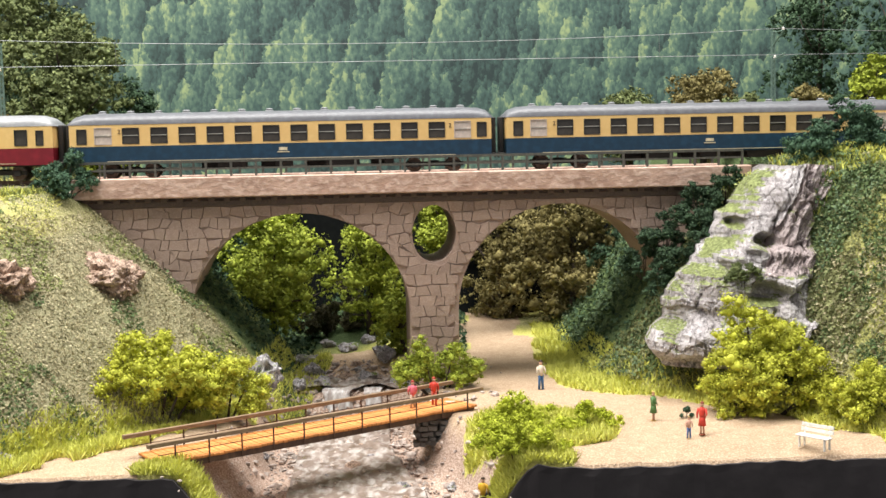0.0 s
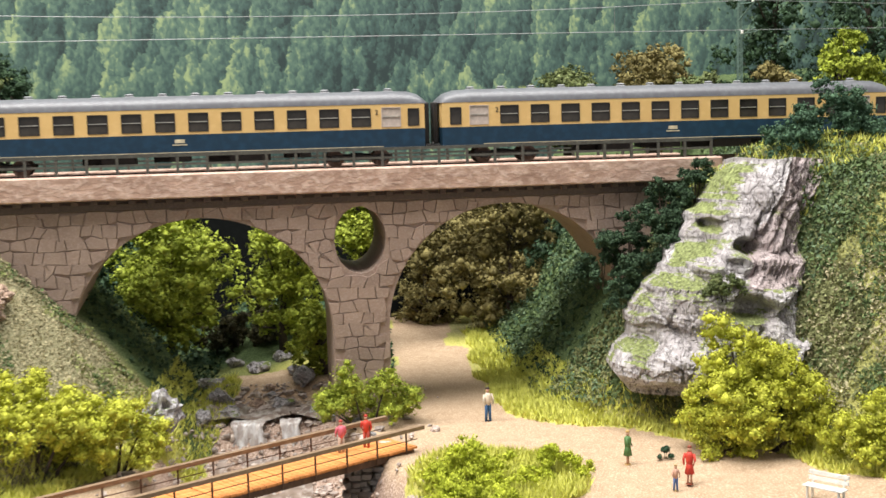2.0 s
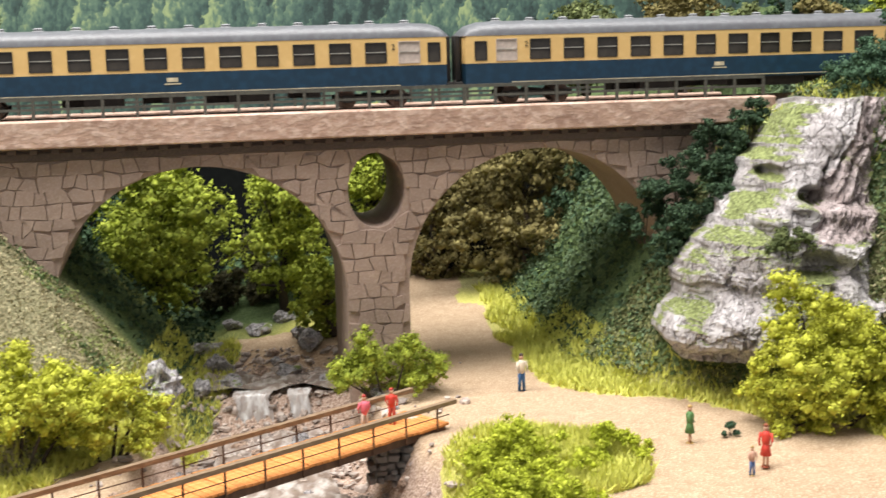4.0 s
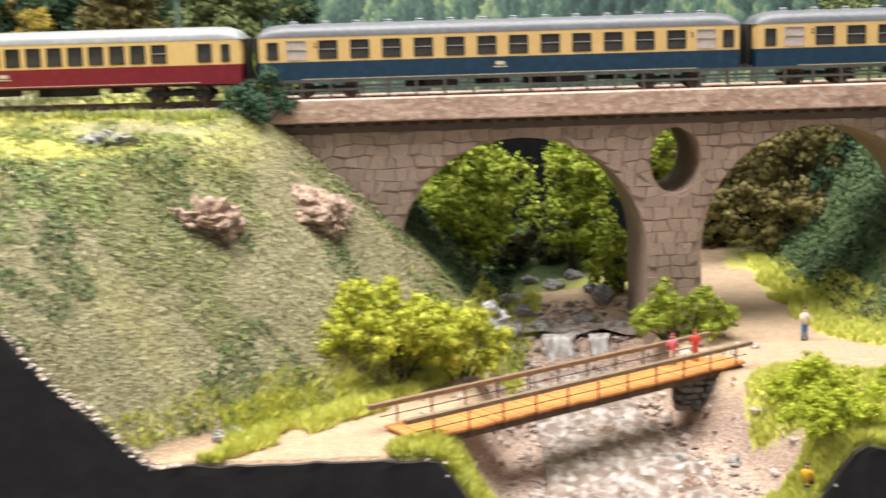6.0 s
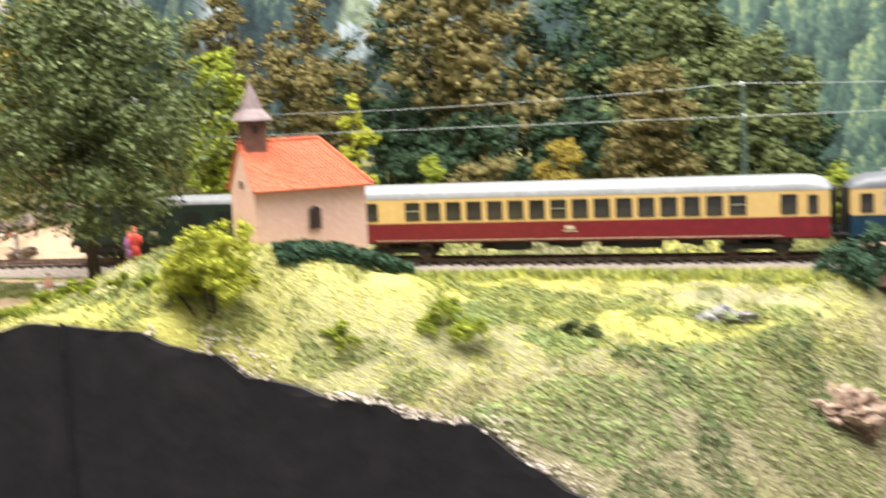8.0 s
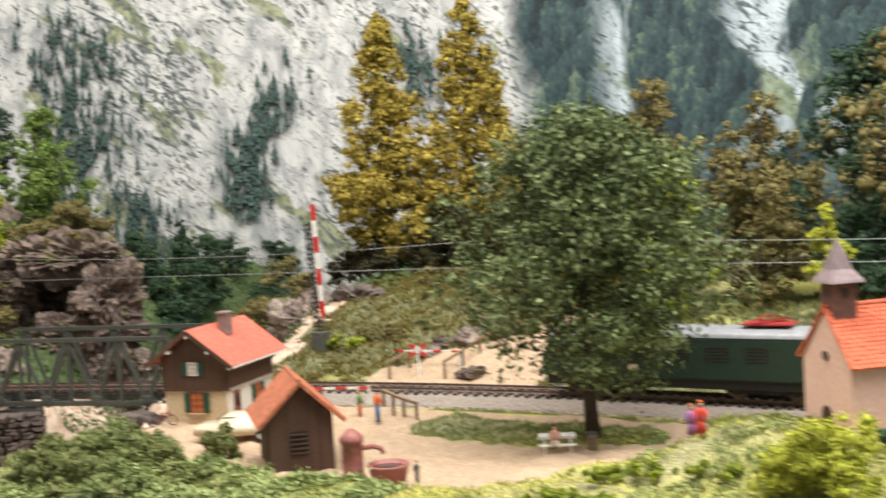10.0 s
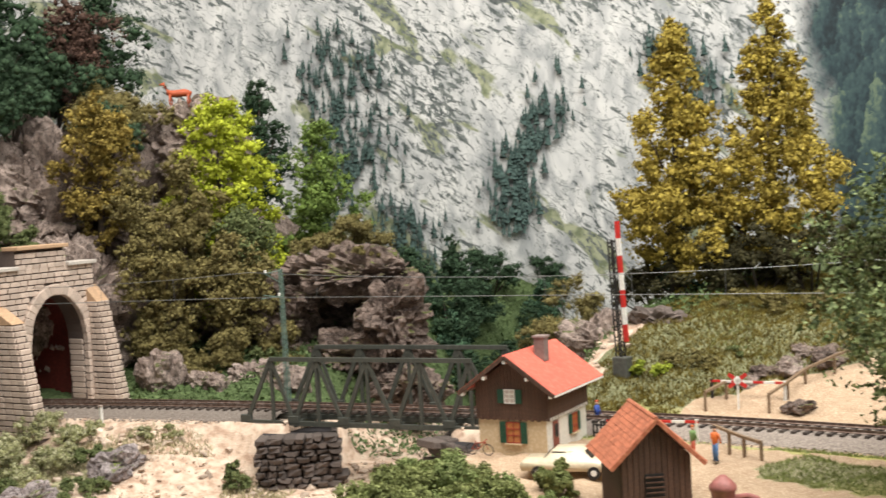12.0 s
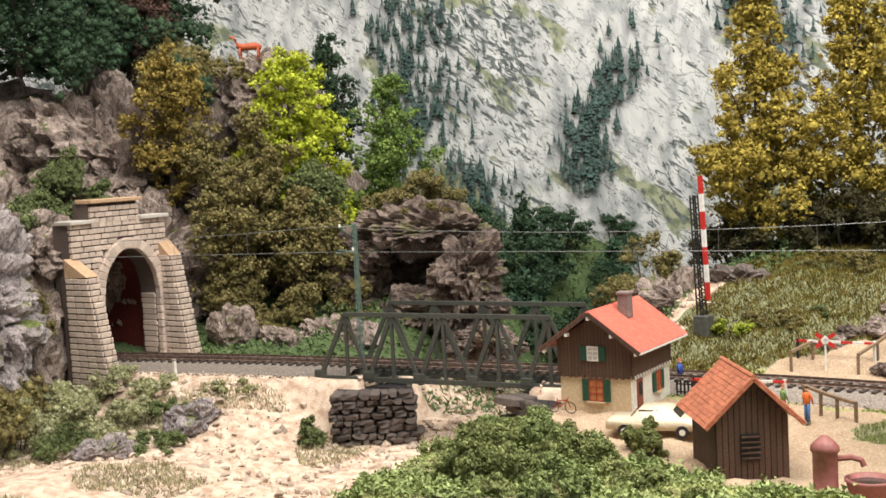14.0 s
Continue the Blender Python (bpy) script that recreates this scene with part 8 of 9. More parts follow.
def tunnel_portal():
    turn = 98.0  # the wall's x runs to the back
    m = pose(-1.4225, 0.7925, 0.1415, 0, 0, turn)
    ob = thing("tunnel_portal", "pale coursed stone tunnel portal with stepped parapet", "tunnel portal", m)
    cz, a, b = 0.054, 0.0297, 0.0415
    arch = [(-a * 0.94, -0.01), (-a, 0.02)] + [(-a * math.cos(math.pi * k / 20), cz + b * math.sin(math.pi * k / 20)) for k in range(21)] + [(a, 0.02), (a * 0.94, -0.01)]
    outer = [(-0.060, -0.01), (-0.058, 0.1185), (-0.037, 0.1185), (-0.037, 0.1345), (0.0135, 0.1345), (0.0135, 0.1185), (0.042, 0.1185), (0.044, -0.01)]
    bm = bmesh.new()
    vs = [bm.verts.new((x, 0.0010, z)) for x, z in arch + outer[::-1]]
    bm.faces.new(vs)
    got = bmesh.ops.extrude_face_region(bm, geom=bm.faces[:])
    bmesh.ops.translate(bm, verts=[v for v in got["geom"] if isinstance(v, bmesh.types.BMVert)], vec=(0, 0.019, 0))
    bmesh.ops.triangulate(bm, faces=[f for f in bm.faces if len(f.verts) > 4])
    bmesh.ops.recalc_face_normals(bm, faces=bm.faces[:])
    wall = part("wall", bm, JOINT_AND_SHADE, ob)
    rng = np.random.default_rng(4)
    shapes = []
    for _ in range(5):
        bm = bmesh.new()
        box(bm, 0, 0, 0, 1, 1, 1, bevel=0.10)
        for v in bm.verts:
            v.co += Vector(rng.normal(size=3)) * 0.025
        me = bpy.data.meshes.new("stone")
        bm.to_mesh(me)
        bm.free()
        shapes.append(me)

    def inside(x, z, grow=0.0):
        if z > cz:
            return (x / (a + grow)) ** 2 + ((z - cz) / (b + grow)) ** 2 < 1
        return abs(x) < a + grow

    def lay(x0, x1, z0, z1, y, parent, skip=None, thick=0.0035, h=0.0047, length=0.0088):
        z = z0
        r = 0
        while z < z1 - h * 0.4:
            x = x0 - (length * 0.5 if r % 2 else 0)
            while x < x1:
                l = length * rng.uniform(0.75, 1.2)
                lo, hi = max(x, x0), min(x + l, x1)
                if hi - lo > length * 0.2 and not (skip and skip((lo + hi) / 2, z + h / 2)):
                    part_mesh("stone", shapes[rng.integers(5)], BRICK, parent, m=pose((lo + hi) / 2, y(z + h / 2) + 0.0003 * rng.normal(), z + h / 2) @ Matrix.Diagonal(((hi - lo) * 0.93, thick, h * 0.82, 1)))
                x += l
            z += h
            r += 1

    lay(-0.0585, 0.0425, -0.003, 0.118, lambda z: 0.0, wall, lambda x, z: inside(x, z, 0.0085))
    lay(-0.037, 0.0135, 0.118, 0.1330, lambda z: 0.0, wall)
    for k in range(23):
        t = math.pi * (k + 0.5) / 23
        x, z = (a + 0.0042) * math.cos(t), cz + (b + 0.0042) * math.sin(t)
        part_mesh("ring_stone", shapes[k % 5], RINGSTONE, wall, m=pose(x, -0.0012, z, 0, math.degrees(math.atan2(b * math.cos(t), a * math.sin(t))), 0) @ Matrix.Diagonal((0.0060, 0.0060, 0.0090, 1)))
    for s in (-1, 1):
        for k in range(9):
            part_mesh("ring_stone", shapes[k % 5], RINGSTONE, wall, m=pose(s * (a + 0.0040), -0.0012, 0.0025 + k * 0.0064) @ Matrix.Diagonal((0.0082, 0.0060, 0.0062, 1)))
    for x0, x1, z in ((-0.0600, -0.0370, 0.1200), (0.0135, 0.0445, 0.1200), (-0.0385, 0.0150, 0.1360)):
        part("coping", box(bmesh.new(), (x0 + x1) / 2, 0.005, z, x1 - x0, 0.020, 0.0032, bevel=0.0005), RINGSTONE if z < 0.13 else CAPSTONE, ob)
    # battered buttresses
    for s in (-1, 1):
        x0, x1 = (-0.0640, -0.0535) if s < 0 else (0.0340, 0.0460)
        deep, keep = (0.046, 0.52) if s < 0 else (0.035, 0.37)
        zt = 0.078 if s < 0 else 0.086
        bm = bmesh.new()
        fl = [(x0, -deep), (x1, -deep), (x1, 0.006), (x0, 0.006)]
        lo = [bm.verts.new((x, y, -0.014)) for x, y in fl]
        hi = [bm.verts.new((x, y * (keep if y < 0 else 1), zt)) for x, y in fl]
        for i in range(4):
            bm.faces.new((lo[i], lo[(i + 1) % 4], hi[(i + 1) % 4], hi[i]))
        bm.faces.new(hi)
        but = part("buttress", bm, JOINT_AND_SHADE, ob)
        slope = deep * (1 - keep) / (zt + 0.014)
        lay(x0, x1, -0.012, zt, lambda z: -deep + slope * (z + 0.014), but)
        for xs in (x0, x1):
            z = -0.012
            while z < zt - 0.002:
                front = -deep + slope * (z + 0.014)
                many = max(1, round(abs(front) / 0.0095))
                for q in range(many):
                    part_mesh("stone", shapes[rng.integers(5)], BRICK, but, m=pose(xs, front * (q + 0.5) / many + 0.0004, z + 0.0023) @ Matrix.Diagonal((0.0030, abs(front) / many * 0.93, 0.0039, 1)))
                z += 0.0047
        bm = bmesh.new()
        v = [bm.verts.new(p) for p in ((x0 - 0.001, -deep * keep - 0.001, zt), (x1 + 0.001, -deep * keep - 0.001, zt), (x1 + 0.001, 0.001, zt + 0.014), (x0 - 0.001, 0.001, zt + 0.014), (x0 - 0.001, 0.001, zt - 0.001), (x1 + 0.001, 0.001, zt - 0.001))]
        for f in ((0, 1, 2, 3), (0, 3, 4), (1, 5, 2), (0, 4, 5, 1)):
            bm.faces.new([v[i] for i in f])
        part("buttress_cap", bm, CAPSTONE, but, "sloping sandstone cap")
    # inside: grey jambs, then a wider bore painted dull red that ends in the dark
    for side in (-1, 1):
        for k in range(12):
            part_mesh("jamb_stone", shapes[k % 5], RINGSTONE, wall, m=pose(side * (a + 0.0005), 0.0105, 0.0005 + k * 0.0047) @ Matrix.Diagonal((0.0030, 0.0165, 0.0043, 1)))
    bm = bmesh.new()
    rows = [[bm.verts.new((x * 1.25 + shift, y, z * 1.04)) for x, z in arch] for y, shift in ((0.0205, 0.0), (0.08, 0.006), (0.15, 0.02))]
    for ra, rb in zip(rows, rows[1:]):
        for i in range(len(arch) - 1):
            bm.faces.new((ra[i], ra[i + 1], rb[i + 1], rb[i]))
    bm.faces.new(rows[-1])
    part("bore", bm, material("red_bore_paint", (0.20, 0.035, 0.028), (0.12, 0.022, 0.018), 0.7), ob, "dull red lining of the bore")
    return ob


tunnel_portal()


def marker_post():
    ob = thing("marker_post", "small white lineside post beside the ballast", "post", pose(-1.335, 0.770, on_land(-1.335, 0.770) - 0.001))
    part("shaft", box(bmesh.new(), 0, 0, 0.007, 0.0028, 0.0022, 0.0150, bevel=0.0003), WHITE, ob)
    part("cap", box(bmesh.new(), 0, 0, 0.0150, 0.0034, 0.0028, 0.0014, bevel=0.0003), BALLAST, ob)


marker_post()


# ---- rock hill round the tunnel ----
g3 = "rocks round the tunnel"
for k, (x, y, z, sx, sy, sz, mt, t, tilt) in enumerate((
        (-1.66, 0.93, 0.22, 0.42, 0.30, 0.40, ROCKBROWN, 30, 0), (-1.585, 0.70, 0.18, 0.26, 0.20, 0.30, ROCKBROWN, 10, 0), (-1.575, 0.90, 0.31, 0.20, 0.16, 0.17, ROCKBROWN, 50, 10),
        (-1.445, 0.655, 0.190, 0.11, 0.10, 0.19, ROCKVIOLET, 20, 0), (-1.49, 0.86, 0.20, 0.10, 0.10, 0.20, ROCKBROWN, 0, 0), (-1.325, 0.925, 0.150, 0.050, 0.045, 0.044, ROCKBROWN, 60, 20),
        (-1.80, 0.75, 0.30, 0.40, 0.36, 0.44, ROCKBROWN, 0, 0), (-1.47, 1.02, 0.20, 0.22, 0.14, 0.20, ROCKBROWN, 20, 0))):
    rock("rock_outcrop", "fissured brown and grey rock beside the tunnel", (x, y, z), (sx, sy, sz), mt, 200 + k, t, 0.40, 6 if k < 4 else 5, g3, tilt)
for k, (x, y, z, a, b, c, t) in enumerate(((-1.352, 0.988, 0.187, 0.078, 0.052, 0.080, 20), (-1.388, 0.968, 0.154, 0.054, 0.042, 0.036, 50), (-1.277, 1.000, 0.237, 0.156, 0.066, 0.040, 5), (-1.219, 0.988, 0.190, 0.062, 0.052, 0.108, 70), (-1.285, 0.990, 0.162, 0.090, 0.046, 0.042, 10), (-1.320, 1.045, 0.200, 0.130, 0.050, 0.100, 30), (-1.196, 0.978, 0.147, 0.072, 0.042, 0.032, 15), (-1.320, 0.985, 0.222, 0.040, 0.040, 0.030, 40))):
    rock("cave_rock", "dark layered brown rock round a hollow above the river", (x, y, z), (a, b, c), ROCKCAVE, 221 + 2 * k, t, 0.44, 5, "rocks round the hollow", 6)
for k, (x, y, z, a, b, c, t) in enumerate(((-1.385, 0.868, 0.158, 0.044, 0.030, 0.050, 40), (-1.345, 0.888, 0.150, 0.046, 0.030, 0.030, 10), (-1.458, 0.722, 0.178, 0.075, 0.060, 0.130, 70), (-1.440, 0.700, 0.150, 0.055, 0.050, 0.080, 20), (-1.452, 0.735, 0.235, 0.060, 0.050, 0.050, 20))):
    rock("rock_outcrop", "dark brown broken rock beside the track", (x, y, z), (a, b, c), ROCKBROWN, 250 + k, t, 0.36, 4, g3)
rock("boulder", "round brown boulder beside the track", (-1.290, 0.925, 0.152), (0.050, 0.036, 0.030), ROCKBROWN, 228, 0, 0.28, 4)
rock("boulder", "violet grey boulder on the gravel", (-1.257, 0.728, on_land(-1.257, 0.728) + 0.005), (0.046, 0.034, 0.030), ROCKVIOLET, 230, 30, 0.3, 4)
rock("boulder", "violet grey boulder on the gravel", (-1.255, 0.652, on_land(-1.255, 0.652) + 0.003), (0.040, 0.034, 0.022), ROCKVIOLET, 231, 80, 0.3, 4)
rock("rock_outcrop", "pale and dark rock behind the crossing", (-1.06, 1.075, 0.165), (0.090, 0.060, 0.075), ROCKBROWN, 233, 20, 0.36, 5, g3)
rock("rock_outcrop", "pale and dark rock behind the crossing", (-1.020, 1.082, 0.190), (0.050, 0.036, 0.026), DARKSTONE, 234, 20, 0.40, 4, g3)
for k, (x, y, a, b, c) in enumerate(((-0.912, 1.016, 0.026, 0.018, 0.014), (-0.902, 1.032, 0.034, 0.022, 0.018), (-0.886, 1.044, 0.040, 0.026, 0.018), (-0.868, 1.058, 0.040, 0.028, 0.022), (-0.889, 1.064, 0.030, 0.022, 0.016))):
    rock("rock_outcrop", "grey broken rock along the sandy path", (x, y, on_land(x, y) - 0.003), (a, b, c), ROCKCAVE if k % 2 else ROCKBROWN, 260 + k, 30 * k, 0.34, 4, g3)
rock("boulder", "dark grey stone on the sandy path", (-0.858, 0.988, on_land(-0.858, 0.988) + 0.002), (0.026, 0.016, 0.010), ROCKCAVE, 266, 30, 0.4, 4)

tree("broadleaf_tree", "bright lime green tree on the rock", "tree", (-1.437, 0.995, 0.185), 0.236, 0.130, L_LIME, 151, 0.04, 84, 20000, 0.0022, 0.003, cone=0.4, solid=0.85)
tree("broadleaf_tree", "dark green tree on the rock", "tree", (-1.480, 1.080, 0.26), 0.175, 0.070, L_DARK, 152, 0.03, 36, 8000, 0.0022)
tree("broadleaf_tree", "green tree on the rock", "tree", (-1.408, 1.085, 0.22), 0.165, 0.095, leaf("spring_green_foliage", (0.155, 0.235, 0.05), (0.08, 0.13, 0.028), (0.24, 0.33, 0.08)), 153, 0.03, 40, 9000, 0.0022)
tree("broadleaf_tree", "golden brown tree above the tunnel", "tree", (-1.487, 0.890, 0.265), 0.150, 0.090, L_OLDGOLD, 154, 0.03, 40, 9000, 0.0022)
for k, (x, y, z, s, h) in enumerate(((-1.392, 0.892, 0.148, 0.060, 0.060), (-1.360, 0.915, 0.146, 0.055, 0.050), (-1.420, 0.895, 0.170, 0.060, 0.070), (-1.325, 0.955, 0.150, 0.05, 0.05))):
    bush("bush", "olive brown shrub reaching down to the track", (x, y, z - 0.004), s, s * 0.8, h, L_OLIVE, 420 + k, 2200, 0.0019, 18, group="olive shrubs beside the track")
for k, (x, y, z, h, w, mt) in enumerate(((-1.410, 0.900, 0.160, 0.15, 0.085, L_OLIVE), (-1.37, 0.935, 0.17, 0.115, 0.085, L_OLIVE), (-1.425, 0.935, 0.22, 0.13, 0.085, L_OLIVE), (-1.44, 0.90, 0.18, 0.17, 0.075, L_OLIVE), (-1.385, 0.97, 0.21, 0.09, 0.085, L_MID))):
    tree("broadleaf_tree", "olive brown tree hanging over the track", "tree", (x, y, z), h, w, mt, 160 + k, 0.02, 34, 7500, 0.0021, 0.003, group="olive trees beside the tunnel")
for k, (x, y, z, s, h, mt) in enumerate(((-1.62, 0.93, 0.40, 0.14, 0.09, L_DARK), (-1.56, 0.98, 0.38, 0.10, 0.07, L_OLIVE), (-1.68, 0.80, 0.40, 0.14, 0.10, L_DARK), (-1.50, 0.76, 0.25, 0.07, 0.05, L_MID), (-1.44, 0.70, 0.18, 0.05, 0.05, L_OLIVE), (-1.72, 1.0, 0.40, 0.16, 0.12, L_DARK), (-1.315, 1.03, 0.258, 0.10, 0.034, L_OLIVE), (-1.265, 1.00, 0.262, 0.08, 0.008, L_OLIVE))):
    bush("bush", "shrub growing on the rock hill", (x, y, z - 0.01), s, s, h, mt, 170 + k, 3200, 0.0022, 16, group="shrubs on the rock hill")
G_HERB = leaf("soft_green_herbs", (0.20, 0.25, 0.085), (0.11, 0.145, 0.045), (0.33, 0.37, 0.15))
L_SCRUB = leaf("pale_flowering_scrub", (0.34, 0.34, 0.15), (0.18, 0.19, 0.08), (0.62, 0.60, 0.42))
for k, (x, y, s, h) in enumerate(((-1.335, 0.68, 0.07, 0.034), (-1.375, 0.70, 0.07, 0.040), (-1.32, 0.72, 0.06, 0.022), (-1.37, 0.745, 0.06, 0.026), (-1.335, 0.755, 0.06, 0.014), (-1.275, 0.775, 0.06, 0.008), (-1.345, 0.64, 0.06, 0.040))):
    bush("bush", "pale flowering scrub on the gravel bank", (x, y, on_land(x, y) - 0.003), s, s * 0.7, h, L_SCRUB, 380 + k, 2600, 0.0015, 18, group="flowering scrub")
for k, (x, y, s, h, mt) in enumerate(((-0.985, 1.015, 0.05, 0.012, L_GREEN), (-0.965, 1.03, 0.06, 0.012, L_OLIVE), (-0.93, 1.05, 0.04, 0.008, L_MID), (-0.95, 1.12, 0.07, 0.020, L_OLIVE), (-0.90, 1.13, 0.06, 0.018, L_OLIVE))):
    bush("bush", "low shrub on the grassy hill behind the crossing", (x, y, on_land(x, y) - 0.003), s, s * 0.7, h, mt, 390 + k, 1400, 0.0019, 12, group="shrubs behind the crossing")
for k, (x, y, s, h, mt) in enumerate(((-1.335, 0.615, 0.060, 0.070, L_OLIVE), (-1.375, 0.655, 0.060, 0.060, L_OLIVE), (-1.30, 0.655, 0.050, 0.026, L_MID), (-1.245, 0.690, 0.050, 0.016, L_MID), (-1.30, 0.735, 0.06, 0.012, L_MID), (-1.185, 0.775, 0.018, 0.030, L_MID))):
    bush("bush", "dry flowering scrub at the gravel's edge", (x, y, on_land(x, y) - 0.003), s, s, h, mt, 180 + k, 2600, 0.0015, 14, group="scrub at the gravel's edge")
for k, (x, y, s, h) in enumerate(((-0.905, 0.690, 0.07, 0.030), (-0.945, 0.725, 0.06, 0.024), (-0.875, 0.670, 0.06, 0.026), (-0.985, 0.745, 0.05, 0.020), (-0.925, 0.660, 0.07, 0.030), (-0.885, 0.740, 0.024, 0.030), (-0.86, 0.70, 0.035, 0.014), (-0.835, 0.660, 0.05, 0.012), (-0.80, 0.650, 0.05, 0.010), (-0.86, 0.635, 0.05, 0.020), (-0.895, 0.625, 0.06, 0.026))):
    bush("bush", "leafy green shrub on the slope below the house", (x, y, on_land(x, y) - 0.004), s, s * 0.8, h * 0.82, L_HOUSE if k % 3 else G_HERB, 190 + k, 3200, 0.0017, 16, group="shrubs below the house")
for k, (x, y, h) in enumerate(((-1.335, 1.15, 0.07), (-1.300, 1.16, 0.075), (-1.265, 1.15, 0.06), (-1.240, 1.17, 0.055), (-1.310, 1.21, 0.05), (-1.270, 1.22, 0.06), (-1.230, 1.24, 0.06), (-1.340, 1.28, 0.06), (-1.290, 1.29, 0.06), (-1.250, 1.31, 0.05), (-1.330, 1.36, 0.05))):
    bush("bush", "dark green thicket in the gorge", (x, y, on_land(x, y) - 0.004), 0.075, 0.05, h, L_DARK, 440 + k, 2600, 0.0022, 18, group="thicket in the gorge")
for k, (x, y, h) in enumerate(((-1.205, 1.13, 0.065), (-1.185, 1.16, 0.075), (-1.16, 1.13, 0.055), (-1.215, 1.20, 0.06))):
    bush("bush", "pale olive scrub in the gorge", (x, y, on_land(x, y) - 0.004), 0.06, 0.05, h, L_OLIVE if k % 2 else L_SCRUB, 455 + k, 1800, 0.0018, 14, group="scrub in the gorge")
bush("bush", "dry shrub behind the crossing", (-1.13, 1.12, 0.150), 0.11, 0.06, 0.075, L_OLIVE, 199, 3600, 0.0019, 18)
for k, (x, y, z, s, h, mt) in enumerate(((-1.52, 0.80, 0.285, 0.07, 0.05, L_MID), (-1.50, 0.70, 0.275, 0.06, 0.04, L_OLIVE), (-1.58, 0.86, 0.385, 0.10, 0.08, L_DARK), (-1.53, 0.93, 0.36, 0.09, 0.06, L_DARK), (-1.46, 0.93, 0.17, 0.06, 0.07, L_OLIVE), (-1.34, 0.95, 0.150, 0.05, 0.05, L_MID), (-1.47, 0.80, 0.27, 0.035, 0.03, L_MID), (-1.44, 0.78, 0.25, 0.03, 0.02, L_OLIVE), (-1.66, 0.88, 0.44, 0.16, 0.12, L_DARK))):
    bush("bush", "dark shrub rooted between the rocks above the tunnel", (x, y, z - 0.008), s, s * 0.8, h, mt, 300 + k, 2400, 0.0020, 16, group="shrubs between the rocks")
tree("broadleaf_tree", "dark brownish tree on the hill above the tunnel", "tree", (-1.66, 0.99, 0.40), 0.13, 0.12, leaf("dark_russet_foliage", (0.10, 0.055, 0.04), (0.05, 0.03, 0.024), (0.15, 0.085, 0.06)), 330, 0.04, 34, 6000, 0.0022)
for k, (x, y, h) in enumerate(((-1.66, 1.02, 0.15), (-1.72, 0.92, 0.15), (-1.70, 0.78, 0.16), (-1.62, 0.82, 0.14))):
    tree("broadleaf_tree", "dark green tree on the hill above the tunnel", "tree", (x, y, 0.40), h, 0.12, L_DARK, 340 + k, 0.04, 30, 5000, 0.0025, group="dark trees on the hill")


def deer_figure(at, turn):
    """A painted miniature deer as one plain shape."""
    bm = bmesh.new()
    tube(bm, [(-0.008, 0, 0.0085), (-0.004, 0, 0.0095), (0.004, 0, 0.0090), (0.0075, 0, 0.0100), (0.0095, 0, 0.0140), (0.0100, 0, 0.0160), (0.0130, 0, 0.0155)], [0.0015, 0.0026, 0.0024, 0.0020, 0.0012, 0.0013, 0.0006], 8)
    for x, s in ((-0.006, -1), (-0.006, 1), (0.0062, -1), (0.0062, 1)):
        tube(bm, [(x, s * 0.0014, 0.0085), (x + 0.0006 * s, s * 0.0015, 0.004), (x, s * 0.0015, -0.0006)], [0.0010, 0.0006, 0.0005], 6)
    bmesh.ops.scale(bm, vec=(1.5, 1.5, 1.5), verts=bm.verts[:])
    ob = part("deer_figurine", bm, material("red_brown_figure_paint", (0.50, 0.10, 0.035), (0.38, 0.07, 0.025), 0.6, bump=0), m=pose(*at, 0, 0, turn), smooth=True)
    return tagged(ob, "plain red-brown miniature deer on the rock top", "figurine")


deer_figure((-1.528, 1.022, 0.4050), 225)
rock("rock_outcrop", "dark layered rock below the deer", (-1.545, 1.045, 0.367), (0.150, 0.085, 0.115), ROCKBROWN, 241, 15, 0.30, 5, g3)
# added bushes whose dark colour stands for the shadow below the larches
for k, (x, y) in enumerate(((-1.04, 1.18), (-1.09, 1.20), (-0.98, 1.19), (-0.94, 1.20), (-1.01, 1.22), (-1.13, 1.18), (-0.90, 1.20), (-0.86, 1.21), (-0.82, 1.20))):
    bush("bush", "bushes below the larches, coloured dark for their shade", (x, y, on_land(x, y) - 0.004), 0.085, 0.06, 0.07, L_SHADED, 360 + k, 1500, 0.0022, 14, group="undergrowth below the larches")
rng = np.random.default_rng(23)
spots, sizes = [], []
while len(spots) < 3400:
    x, y = rng.uniform(-1.42, -0.98), rng.uniform(0.60, 1.05)
    if abs(y - float(track_y(x))) < 0.045 and not -1.19 < x < -1.03 or y > float(track_y(x)) + 0.02 and not -1.2 < x < -1.02:
        continue
    spots.append((x, y, on_land(x, y) + 0.0006))
    sizes.append(0.0006 + 0.0042 * rng.random() ** 5)
scattered_stones("river_gravel", "pale sandy river gravel and cobbles", spots, sizes, material("pale_gravel", (0.52, 0.41, 0.32), (0.35, 0.265, 0.20), 0.9, bump=0.3, third=(0.64, 0.53, 0.43), island=0.35), 6)

